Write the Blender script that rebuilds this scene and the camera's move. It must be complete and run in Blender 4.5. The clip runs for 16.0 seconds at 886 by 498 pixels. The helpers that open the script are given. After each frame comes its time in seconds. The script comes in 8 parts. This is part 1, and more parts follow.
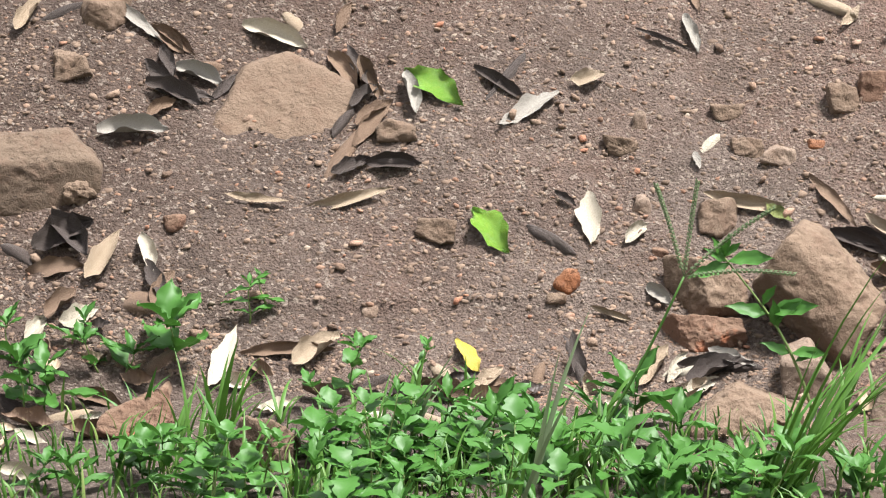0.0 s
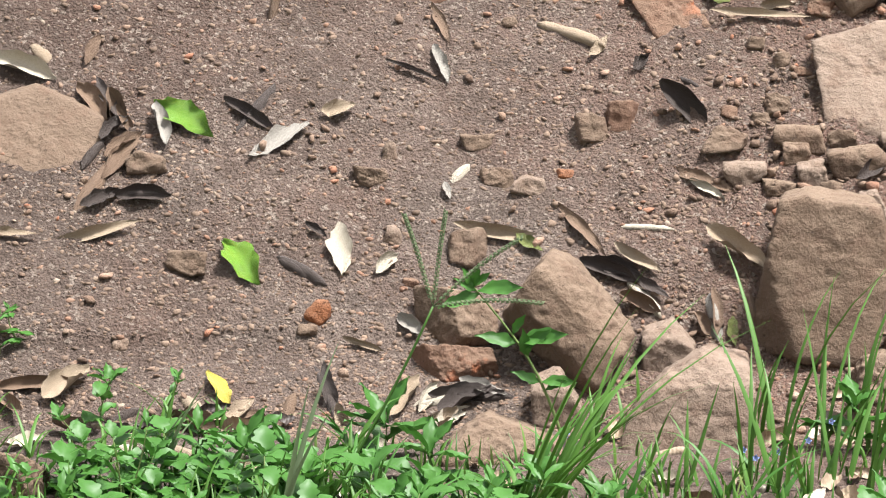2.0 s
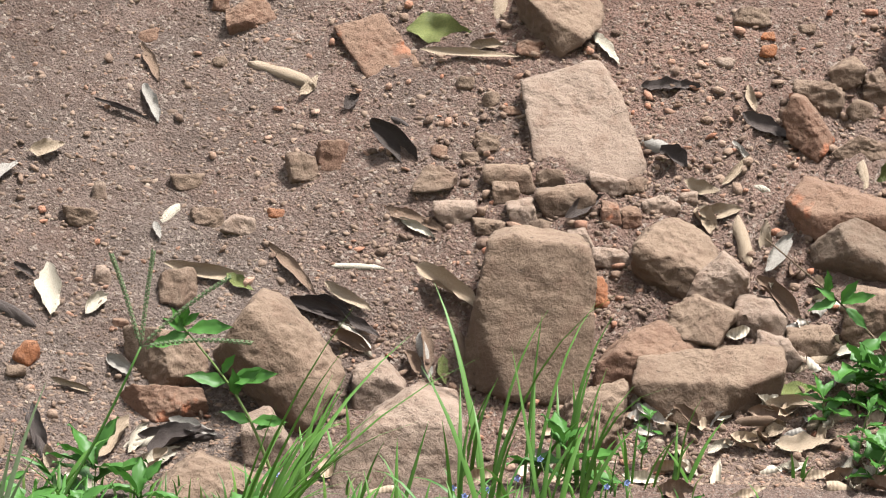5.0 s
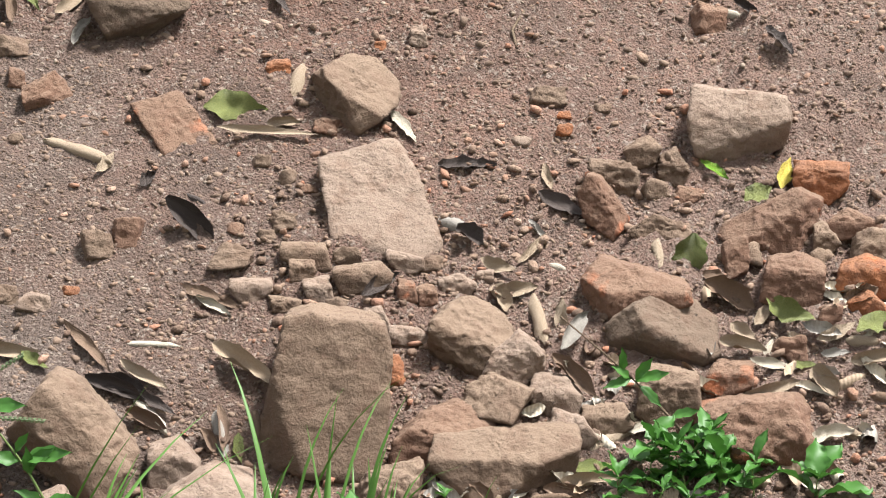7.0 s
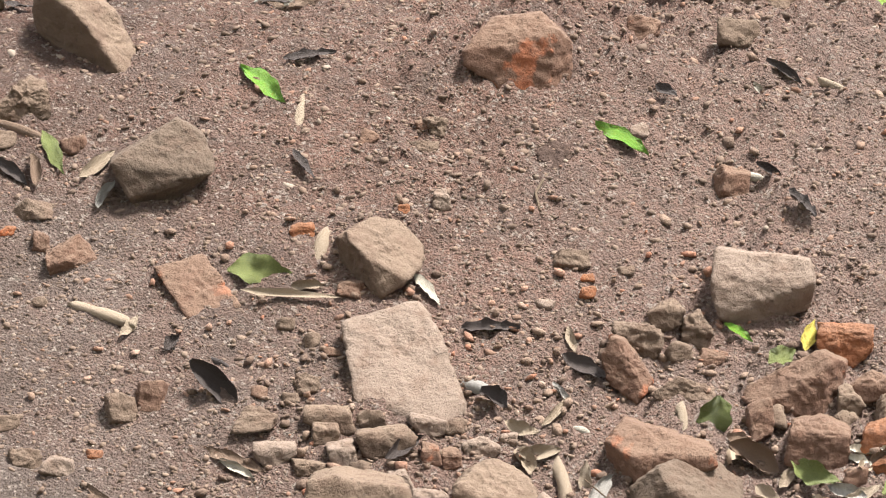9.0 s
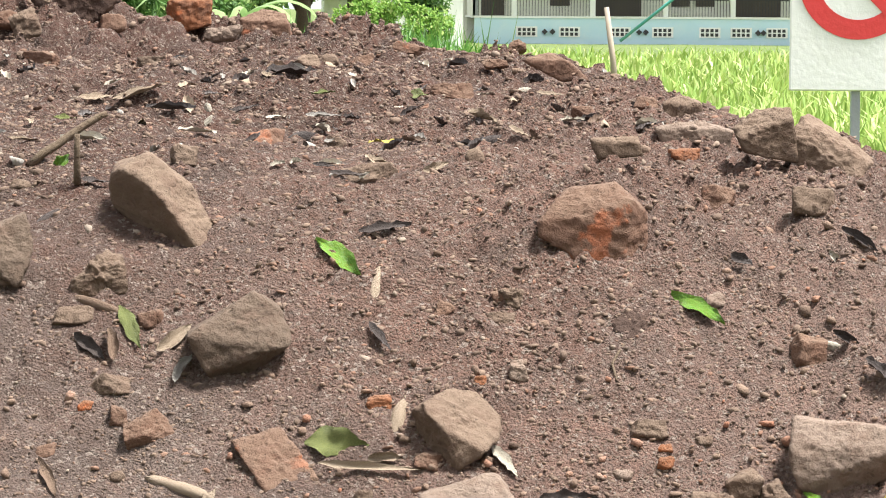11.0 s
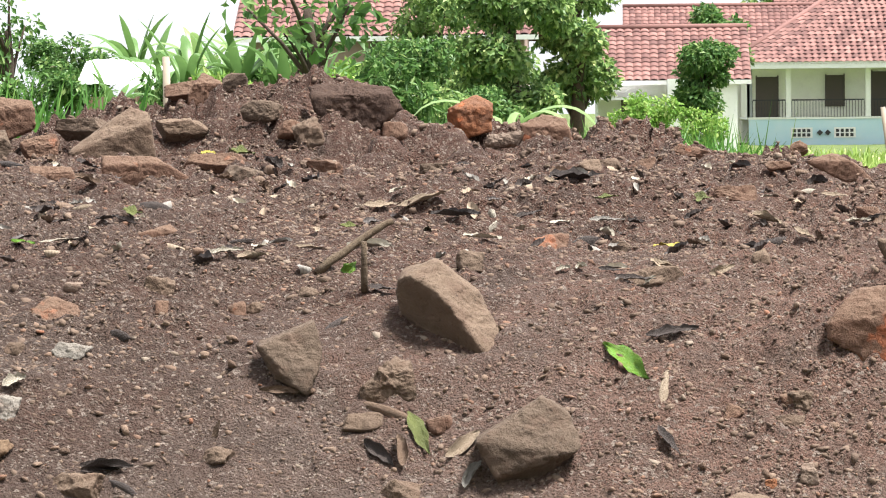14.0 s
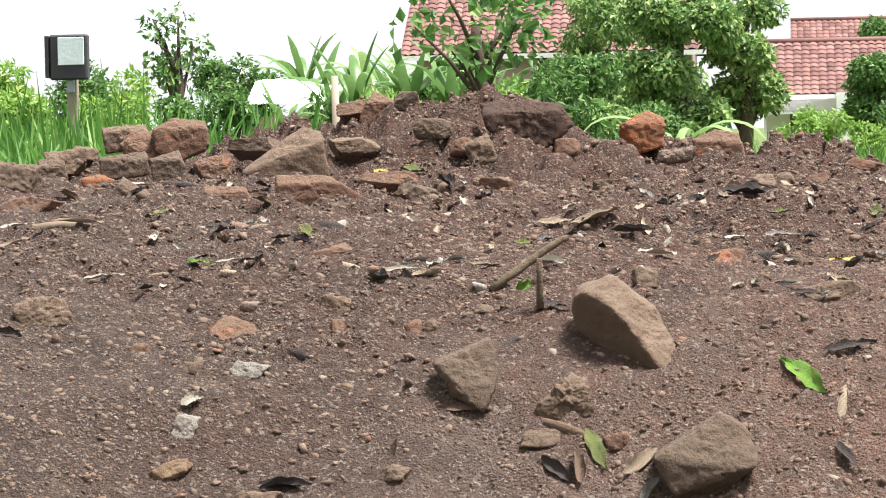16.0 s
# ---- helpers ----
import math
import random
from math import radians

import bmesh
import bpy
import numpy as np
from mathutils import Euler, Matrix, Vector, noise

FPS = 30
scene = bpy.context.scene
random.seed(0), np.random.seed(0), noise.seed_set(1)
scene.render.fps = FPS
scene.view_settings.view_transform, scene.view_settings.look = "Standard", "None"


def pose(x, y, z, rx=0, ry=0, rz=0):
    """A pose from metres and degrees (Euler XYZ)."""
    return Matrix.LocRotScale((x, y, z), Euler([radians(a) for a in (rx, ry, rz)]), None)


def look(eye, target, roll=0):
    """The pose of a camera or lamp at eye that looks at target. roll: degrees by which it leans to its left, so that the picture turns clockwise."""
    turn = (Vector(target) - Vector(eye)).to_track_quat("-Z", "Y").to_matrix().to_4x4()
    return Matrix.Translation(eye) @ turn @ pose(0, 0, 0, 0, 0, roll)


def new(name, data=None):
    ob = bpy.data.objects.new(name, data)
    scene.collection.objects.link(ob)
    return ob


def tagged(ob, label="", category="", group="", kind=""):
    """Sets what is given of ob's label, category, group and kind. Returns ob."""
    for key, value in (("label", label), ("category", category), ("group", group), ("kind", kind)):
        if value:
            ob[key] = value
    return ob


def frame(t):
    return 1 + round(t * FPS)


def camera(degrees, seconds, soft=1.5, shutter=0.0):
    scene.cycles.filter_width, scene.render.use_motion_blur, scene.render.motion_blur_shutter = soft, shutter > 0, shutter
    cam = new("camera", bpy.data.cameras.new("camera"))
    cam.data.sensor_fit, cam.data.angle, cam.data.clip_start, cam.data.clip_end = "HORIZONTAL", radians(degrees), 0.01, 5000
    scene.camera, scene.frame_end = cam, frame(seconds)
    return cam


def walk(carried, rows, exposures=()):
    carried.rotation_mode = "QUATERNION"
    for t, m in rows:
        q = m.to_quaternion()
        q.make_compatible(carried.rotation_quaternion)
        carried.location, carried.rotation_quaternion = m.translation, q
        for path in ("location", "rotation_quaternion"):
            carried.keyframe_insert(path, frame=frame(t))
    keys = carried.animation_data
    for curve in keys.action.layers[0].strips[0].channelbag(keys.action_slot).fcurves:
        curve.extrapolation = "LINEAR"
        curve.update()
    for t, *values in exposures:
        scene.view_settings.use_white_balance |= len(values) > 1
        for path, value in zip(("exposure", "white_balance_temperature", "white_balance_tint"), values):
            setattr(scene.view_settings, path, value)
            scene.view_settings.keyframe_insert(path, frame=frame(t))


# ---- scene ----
cam = camera(15.0, 16.0, soft=1.1)
walk(cam, [
    (0.0, pose(-0.0458, -0.0035, 1.600, 77.6823, 0.7270, 8.6284)),
    (0.5, pose(-0.0394, -0.0026, 1.600, 77.3444, 0.6581, 7.3988)),
    (1.0, pose(-0.0334, -0.0019, 1.600, 77.7384, 0.4461, 6.2958)),
    (1.5, pose(-0.0290, -0.0014, 1.600, 78.0050, 0.4148, 5.4498)),
    (2.0, pose(-0.0243, -0.0010, 1.600, 78.1715, 0.2970, 4.5782)),
    (2.5, pose(-0.0199, -0.0007, 1.600, 78.3462, 0.1919, 3.7589)),
    (3.0, pose(-0.0157, -0.0004, 1.600, 78.5360, 0.0125, 3.0021)),
    (3.2, pose(-0.0142, -0.0003, 1.600, 78.5520, 0.0239, 2.6997)),
    (5.5, pose(0.0051, -0.0000, 1.600, 79.1392, -0.6832, -0.8455)),
    (6.0, pose(0.0094, -0.0001, 1.600, 79.5271, -0.8453, -1.6332)),
    (6.5, pose(0.0140, -0.0003, 1.600, 79.8269, -0.8915, -2.5063)),
    (7.0, pose(0.0184, -0.0006, 1.600, 80.2196, -1.1232, -3.3186)),
    (7.5, pose(0.0196, -0.0006, 1.600, 80.7949, -1.2560, -3.5417)),
    (8.0, pose(0.0199, -0.0007, 1.600, 81.4311, -1.1899, -3.6292)),
    (8.5, pose(0.0186, -0.0006, 1.600, 82.0645, -1.1512, -3.3977)),
    (9.0, pose(0.0161, -0.0004, 1.600, 82.9859, -0.9798, -2.9515)),
    (9.2, pose(0.0156, -0.0004, 1.600, 83.2546, -1.0069, -2.8539)),
    (11.3, pose(0.0081, -0.0001, 1.600, 86.3249, -0.3720, -1.5264)),
    (11.5, pose(0.0072, -0.0001, 1.600, 86.5734, -0.3976, -1.3601)),
    (12.0, pose(0.0042, -0.0000, 1.600, 86.7591, -0.2640, -0.7903)),
    (12.5, pose(0.0000, 0.0000, 1.600, 87.0558, 0.0000, -0.0000)),
    (13.0, pose(-0.0055, -0.0001, 1.600, 87.3780, 0.2901, 1.0373)),
    (13.5, pose(-0.0106, -0.0002, 1.600, 87.6256, 0.4312, 2.0148)),
    (14.0, pose(-0.0152, -0.0004, 1.600, 87.6776, 0.5689, 2.8845)),
    (14.5, pose(-0.0179, -0.0005, 1.600, 87.4242, 0.7545, 3.3910)),
    (15.0, pose(-0.0223, -0.0008, 1.600, 87.4523, 1.0464, 4.2256)),
    (15.5, pose(-0.0269, -0.0012, 1.600, 87.6871, 1.2780, 5.1007)),
    (16.0, pose(-0.0302, -0.0015, 1.600, 88.0102, 1.1802, 5.7364)),
], exposures=[(0.0, 1.70), (3.2, 1.70), (5.3, 1.66), (9.0, 1.72), (11.4, 1.57), (12.5, 1.50), (16.0, 1.42)])

# ---- light: a bright, clouded sky ----
world = bpy.data.worlds.new("sky")
scene.world = world
world.use_nodes = True
wn, wl = world.node_tree.nodes, world.node_tree.links
sky = wn.new("ShaderNodeTexSky")
sky.sky_type, sky.sun_disc = "NISHITA", False
sky.sun_elevation, sky.sun_rotation = radians(68), radians(99)
sky.air_density, sky.dust_density, sky.ozone_density = 1.0, 1.5, 1.0
pale = wn.new("ShaderNodeHueSaturation")
pale.inputs["Saturation"].default_value = 0.25
wl.new(sky.outputs[0], pale.inputs["Color"])
cloud = wn.new("ShaderNodeTexNoise")
cloud.inputs["Scale"].default_value, cloud.inputs["Detail"].default_value = 2.5, 6.0
tone = wn.new("ShaderNodeValToRGB")
tone.color_ramp.elements[0].color, tone.color_ramp.elements[1].color = (2.35, 2.45, 2.65, 1), (2.9, 2.95, 3.1, 1)
wl.new(cloud.outputs["Fac"], tone.inputs["Fac"])
cover = wn.new("ShaderNodeMix")
cover.data_type = "RGBA"
cover.inputs[0].default_value = 0.85
wl.new(pale.outputs[0], cover.inputs[6])
wl.new(tone.outputs[0], cover.inputs[7])
wl.new(cover.outputs[2], wn["Background"].inputs["Color"])
wn["Background"].inputs["Strength"].default_value = 0.15
sun_data = bpy.data.lights.new("sun", "SUN")
sun_data.energy, sun_data.angle, sun_data.color = 4.9, radians(14), (1.0, 0.985, 0.96)
sun = new("sun", sun_data)
sun.matrix_world = look((3.3, -0.5, 8.4), (0, 0, 0))

# ---- materials ----


class Nodes:
    """A short way to write node materials."""

    def __init__(self, name, rough=0.85, metal=0.0):
        self.mat = bpy.data.materials.new(name)
        self.mat.use_nodes = True
        self.tree = self.mat.node_tree
        self.bsdf = self.tree.nodes["Principled BSDF"]
        self.bsdf.inputs["Roughness"].default_value = rough
        self.bsdf.inputs["Metallic"].default_value = metal
        self.bsdf.inputs["Specular IOR Level"].default_value = 0.3
        self.geo = self.add("ShaderNodeNewGeometry")
        self.coord = self.add("ShaderNodeTexCoord")
        self.info = self.add("ShaderNodeObjectInfo")

    def add(self, kind, **inputs):
        node = self.tree.nodes.new(kind)
        for key, value in inputs.items():
            node.inputs[key.replace("_", " ")].default_value = value
        return node

    def link(self, a, b):
        self.tree.links.new(a, b)

    def noise(self, scale, detail=4.0, rough=0.6, vector=None):
        node = self.add("ShaderNodeTexNoise", Scale=scale, Detail=detail, Roughness=rough)
        self.link(vector or self.geo.outputs["Position"], node.inputs["Vector"])
        return node.outputs["Fac"]

    def cells(self, scale, what="Distance", vector=None):
        node = self.add("ShaderNodeTexVoronoi", Scale=scale)
        self.link(vector or self.geo.outputs["Position"], node.inputs["Vector"])
        return node.outputs[what]

    def ramp(self, fac, *stops):
        node = self.add("ShaderNodeValToRGB")
        el = node.color_ramp.elements
        while len(el) < len(stops):
            el.new(0.5)
        for e, (at, col) in zip(el, stops):
            e.position = at
            e.color = (*col, 1) if len(col) == 3 else col
        self.link(fac, node.inputs["Fac"])
        return node.outputs["Color"]

    def value(self, fac, low, high):
        node = self.add("ShaderNodeMapRange")
        node.inputs["From Min"].default_value, node.inputs["From Max"].default_value = low, high
        self.link(fac, node.inputs["Value"])
        return node.outputs["Result"]

    def mix(self, fac, a, b, blend="MIX"):
        node = self.tree.nodes.new("ShaderNodeMix")
        node.data_type, node.blend_type = "RGBA", blend
        for value, socket in ((fac, node.inputs[0]), (a, node.inputs[6]), (b, node.inputs[7])):
            if isinstance(value, (int, float)):
                socket.default_value = value
            elif isinstance(value, tuple):
                socket.default_value = (*value, 1)
            else:
                self.link(value, socket)
        return node.outputs[2]

    def maths(self, what, a, b):
        node = self.tree.nodes.new("ShaderNodeMath")
        node.operation = what
        for value, socket in ((a, node.inputs[0]), (b, node.inputs[1])):
            if isinstance(value, (int, float)):
                socket.default_value = value
            else:
                self.link(value, socket)
        return node.outputs[0]

    def bump(self, height, distance, strength=1.0, under=None):
        node = self.add("ShaderNodeBump", Strength=strength, Distance=distance)
        self.link(height, node.inputs["Height"])
        if under:
            self.link(under, node.inputs["Normal"])
        return node.outputs["Normal"]

    def done(self, colour, normal=None, rough=None):
        if isinstance(colour, tuple):
            self.bsdf.inputs["Base Color"].default_value = (*colour, 1)
        else:
            self.link(colour, self.bsdf.inputs["Base Color"])
        if normal:
            self.link(normal, self.bsdf.inputs["Normal"])
        if rough:
            self.link(rough, self.bsdf.inputs["Roughness"])
        return self.mat


def damp(*colours, much=0.58):
    """Colours of earth and stone as they are when slightly moist."""
    return [(0.945 * much * r, 1.0 * much * g, 1.07 * much * b) for r, g, b in colours]


def soil_material(name, dark, light, red, grit):
    dark, light, red, grit = damp(dark, light, red, grit, much=0.665)
    n = Nodes(name, 0.95)
    base = n.ramp(n.noise(7, 8, 0.65), (0.3, dark), (0.7, light))
    place = n.add("ShaderNodeSeparateXYZ")
    n.link(n.geo.outputs["Position"], place.inputs[0])
    # the earth turns redder towards the back and the east of the mound
    way = n.maths("ADD", n.maths("MULTIPLY", place.outputs["Y"], 0.10), n.maths("MULTIPLY", place.outputs["X"], 0.22))
    way = n.maths("ADD", n.maths("MULTIPLY", n.noise(1.3, 5, 0.6), 1.1), way)
    base = n.mix(n.maths("MULTIPLY", n.value(way, 0.92, 1.30), 0.95), base, n.ramp(n.noise(9, 7, 0.65), (0.3, (0.082, 0.045, 0.032)), (0.7, red)))
    base = n.mix(n.value(n.noise(3.1, 6, 0.7), 0.55, 0.72), base, n.mix(0.7, base, dark))
    # darker to the west and on top, paler to the east and at the foot
    side = n.maths("ADD", place.outputs["X"], n.maths("MULTIPLY", n.noise(2.2, 5, 0.65), 0.8))
    side = n.maths("ADD", side, n.maths("MULTIPLY", n.maths("SUBTRACT", 6.9, place.outputs["Y"]), 0.55))
    base = n.mix(n.maths("MULTIPLY", n.value(side, 0.10, -0.95), 0.95), base, (0.545, 0.465, 0.425), "MULTIPLY")
    base = n.mix(n.maths("MULTIPLY", n.value(side, 0.6, 1.5), 0.5), base, n.mix(0.6, base, tuple(1.35 * c for c in light)))
    base = n.mix(n.value(n.noise(55, 5, 0.7), 0.45, 0.70), base, n.mix(0.45, base, light), "MIX")
    base = n.mix(n.value(n.noise(26, 6, 0.7), 0.52, 0.68), base, n.mix(0.5, base, dark))
    specks = n.mix(n.value(n.noise(11, 3), 0.45, 0.55), n.cells(210, "Color"), n.cells(120, "Color"))
    hue = n.add("ShaderNodeSeparateColor")
    n.link(specks, hue.inputs["Color"])
    base = n.mix(n.maths("MULTIPLY", n.value(hue.outputs["Red"], 0.78, 0.95), 0.85), base, grit)
    base = n.mix(n.maths("MULTIPLY", n.value(hue.outputs["Green"], 0.80, 0.94), 0.55), base, (0.06, 0.04, 0.029))
    height = n.maths("ADD", n.maths("MULTIPLY", n.noise(130, 6, 0.75), 1.0), n.maths("MULTIPLY", n.cells(150), -0.55))
    return n.done(base, n.bump(height, 0.021, 1.0))


soil = soil_material("loose_soil", (0.130, 0.089, 0.067), (0.305, 0.216, 0.168), (0.325, 0.166, 0.112), (0.43, 0.325, 0.25))


def field_material():
    n = Nodes("grassy_earth", 0.95)
    base = n.ramp(n.noise(0.8, 6), (0.35, (0.055, 0.09, 0.022)), (0.65, (0.12, 0.15, 0.045)))
    return n.done(base, n.bump(n.noise(9, 6), 0.05))


field = field_material()


def rock_material(name, dark, light, dust, dusty=0.6, fresh=None):
    """Stone or burnt clay with pits, grain and pale dust on what faces up; fresh: colour of broken patches."""
    dark, light, dust = [(0.74 * r, 0.70 * g, 0.655 * b) for r, g, b in damp(dark, light, dust)]
    fresh = damp(fresh)[0] if fresh else None
    n = Nodes(name, 0.9)
    local = n.coord.outputs["Object"]
    shift = n.add("ShaderNodeVectorMath")
    n.link(local, shift.inputs[0])
    n.link(n.info.outputs["Location"], shift.inputs[1])
    at = shift.outputs[0]
    base = n.ramp(n.noise(6, 7, 0.62, at), (0.30, n_between(dark, light, 0.30)), (0.68, light))
    tone = n.value(n.info.outputs["Random"], -0.5, 1.5)
    base = n.mix(tone, n.mix(0.40, base, dark), n.mix(0.40, base, light))
    if fresh:
        base = n.mix(n.value(n.noise(9, 4, 0.6, at), 0.61, 0.66), base, fresh)
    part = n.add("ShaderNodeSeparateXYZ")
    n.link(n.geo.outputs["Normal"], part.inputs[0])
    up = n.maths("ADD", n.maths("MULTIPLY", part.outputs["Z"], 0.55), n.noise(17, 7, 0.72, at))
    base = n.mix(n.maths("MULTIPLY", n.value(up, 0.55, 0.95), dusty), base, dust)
    # caked earth in patches, fine pale grains, dark pits
    base = n.mix(n.maths("MULTIPLY", n.value(n.noise(20, 8, 0.7, at), 0.50, 0.62), 0.65), base, n_between(dark, (0.135, 0.082, 0.056), 0.6))
    base = n.mix(n.value(n.noise(330, 3, 0.7, at), 0.56, 0.72), base, n.mix(0.30, base, tuple(1.25 * c for c in light)))
    pits = n.value(n.noise(95, 5, 0.7, at), 0.60, 0.70)
    base = n.mix(n.maths("MULTIPLY", pits, 0.7), base, tuple(0.5 * c for c in dark))
    coarse = n.bump(n.noise(11, 5, 0.55, at), 0.022, 0.7)
    coarse = n.bump(n.noise(38, 8, 0.65, at), 0.011, 0.9, coarse)
    height = n.maths("SUBTRACT", n.noise(170, 5, 0.7, at), n.maths("MULTIPLY", pits, 0.5))
    return n.done(base, n.bump(height, 0.0035, 0.9, coarse))


def n_between(a, b, t):
    """A colour on the way from a to b."""
    return tuple(p + (q - p) * t for p, q in zip(a, b))


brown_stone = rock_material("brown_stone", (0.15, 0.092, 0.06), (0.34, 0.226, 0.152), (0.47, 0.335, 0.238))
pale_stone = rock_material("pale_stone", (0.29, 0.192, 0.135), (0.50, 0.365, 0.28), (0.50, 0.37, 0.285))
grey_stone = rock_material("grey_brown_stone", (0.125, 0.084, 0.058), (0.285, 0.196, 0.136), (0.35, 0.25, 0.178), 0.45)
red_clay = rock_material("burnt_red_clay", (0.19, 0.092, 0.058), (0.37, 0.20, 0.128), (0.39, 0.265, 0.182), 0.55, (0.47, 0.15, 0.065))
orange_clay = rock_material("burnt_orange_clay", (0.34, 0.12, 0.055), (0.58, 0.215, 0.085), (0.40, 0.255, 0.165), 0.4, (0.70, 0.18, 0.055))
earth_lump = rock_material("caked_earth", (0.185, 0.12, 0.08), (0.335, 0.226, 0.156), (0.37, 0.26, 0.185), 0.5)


def leaf_material(name, dark, light, spot, rough=0.7, thin=0.0):
    if not thin:
        dark, light, spot = damp(dark, light, spot, much=0.74)
    n = Nodes(name, rough)
    at = n.coord.outputs["Object"]
    base = n.ramp(n.noise(28, 5, 0.65, at), (0.3, dark), (0.7, light))
    base = n.mix(n.value(n.info.outputs["Random"], -0.4, 1.4), n.mix(0.4, base, dark), n.mix(0.4, base, light))
    base = n.mix(n.value(n.noise(75, 5, 0.7, at), 0.60, 0.70), base, spot)
    rib = n.add("ShaderNodeTexWave", Scale=42.0, Distortion=1.5)
    n.link(at, rib.inputs["Vector"])
    normal = n.bump(n.maths("ADD", n.maths("MULTIPLY", rib.outputs["Fac"], 0.3), n.noise(60, 4, 0.6, at)), 0.004, 0.6)
    if thin:
        n.bsdf.inputs["Transmission Weight"].default_value = 0.0
        n.bsdf.inputs["Subsurface Weight"].default_value = thin
        n.bsdf.inputs["Subsurface Scale"].default_value = 0.004
    return n.done(base, normal)


LEAF = {
    "tan": leaf_material("dry_tan_leaf", (0.25, 0.165, 0.10), (0.45, 0.34, 0.23), (0.20, 0.12, 0.07)),
    "pale": leaf_material("dry_pale_leaf", (0.36, 0.285, 0.20), (0.64, 0.55, 0.42), (0.27, 0.18, 0.12)),
    "brown": leaf_material("dry_brown_leaf", (0.12, 0.07, 0.045), (0.25, 0.155, 0.095), (0.33, 0.23, 0.15)),
    "dark": leaf_material("rotten_dark_leaf", (0.030, 0.022, 0.019), (0.10, 0.07, 0.056), (0.20, 0.15, 0.11), 0.55),
    "grey": leaf_material("dry_grey_leaf", (0.24, 0.20, 0.16), (0.40, 0.35, 0.29), (0.12, 0.09, 0.07)),
    "green": leaf_material("fresh_green_leaf", (0.055, 0.13, 0.012), (0.125, 0.225, 0.022), (0.20, 0.25, 0.05), 0.4, 0.15),
    "mottled": leaf_material("yellowing_green_leaf", (0.08, 0.10, 0.025), (0.24, 0.24, 0.07), (0.13, 0.075, 0.03), 0.5),
    "yellow": leaf_material("yellow_leaf", (0.50, 0.36, 0.05), (0.62, 0.50, 0.10), (0.35, 0.22, 0.05), 0.55),
}


# ---- shapes ----
def part(name, bm, material, parent, label=""):
    """Links a bmesh, or a finished mesh, as one mesh object under a thing or a part."""
    if isinstance(bm, bmesh.types.BMesh):
        data = bpy.data.meshes.new(name)
        bm.to_mesh(data)
        bm.free()
    else:
        data = bm
    if material and not data.materials:
        data.materials.append(material)
    ob = new(name, data)
    ob.parent = parent
    return tagged(ob, label)


def mesh_from(name, verts, faces, material, flat=False):
    data = bpy.data.meshes.new(name)
    data.from_pydata([tuple(v) for v in verts], [], [tuple(f) for f in faces])
    if not flat:
        data.polygons.foreach_set("use_smooth", [True] * len(data.polygons))
    if material:
        data.materials.append(material)
    data.update()
    return data


def grid_mesh(name, xs, ys, heights):
    """A sheet over all pairs of xs and ys."""
    nx, ny = len(xs), len(ys)
    gx, gy = np.meshgrid(xs, ys)
    co = np.stack([gx, gy, heights], -1).reshape(-1, 3).astype(np.float32)
    i = (np.arange(ny - 1)[:, None] * nx + np.arange(nx - 1)[None]).ravel()
    quads = np.stack([i, i + 1, i + nx + 1, i + nx], -1).astype(np.int32)
    data = bpy.data.meshes.new(name)
    data.vertices.add(len(co))
    data.vertices.foreach_set("co", co.ravel())
    data.loops.add(quads.size)
    data.loops.foreach_set("vertex_index", quads.ravel())
    data.polygons.add(len(quads))
    data.polygons.foreach_set("loop_start", np.arange(0, quads.size, 4, dtype=np.int32))
    data.polygons.foreach_set("use_smooth", np.ones(len(quads), dtype=bool))
    data.update(calc_edges=True)
    return data, co[quads].mean(1)


def smooth(t):
    t = np.clip(t, 0, 1)
    return t * t * (3 - 2 * t)


def mound_height(x, y):
    """Height of the earth mound and the ground round it, without its fine relief."""
    x, y = np.asarray(x, float), np.asarray(y, float)
    d = np.hypot(x, y)
    z = np.interp(d, [0, 5.85, 6.02, 6.2, 7.45, 7.7, 8.0, 8.4, 9.4, 11.3, 12.5, 14, 60],
                  [0, 0, 0.01, 0.10, 1.04, 1.14, 1.20, 1.25, 1.345, 1.43, 1.47, 1.48, 1.48])
    # the back edge of the top comes nearer towards the east, and there the top falls away
    back = np.interp(x, [-6, -3.4, -1.5, 0.1, 0.5, 0.8, 1.05, 1.35, 1.6, 2.2, 3.0],
                     [10.5, 12.5, 12.6, 12.5, 11.6, 10.2, 8.9, 8.25, 7.9, 7.2, 6.3])
    over = np.maximum(0, y - back)
    cut = np.interp(back, [6.3, 7.2, 7.9, 8.3, 12.6], [0.25, 0.72, 1.08, 1.21, 1.75])
    z = np.where(over > 0, np.minimum(z, cut - 0.75 * over - 0.15 * smooth(over / 0.3)), z)
    # loose earth heaped along the ridge, highest west of its middle
    crest = np.interp(x, [-4.0, -2.9, -2.26, -1.7, -1.57, -1.3, -0.84, -0.70, -0.45, -0.1, 0.3],
                      [-0.12, -0.02, 0.05, 0.08, 0.14, 0.18, 0.17, 0.09, 0.02, 0.0, 0.0])
    z = z + crest * smooth((y - 11.5) / 0.6) * (over <= 0.0) + np.where(over > 0, np.minimum(crest, 0.2), 0.0) * smooth(1 - over / 0.5)
    # uneven slope
    z = z + np.where(z > 0.12, 1, 0) * 0.025 * np.sin(2.3 * x + 0.8) * np.sin(1.9 * y + 0.4)
    return np.maximum(z, 0.0)


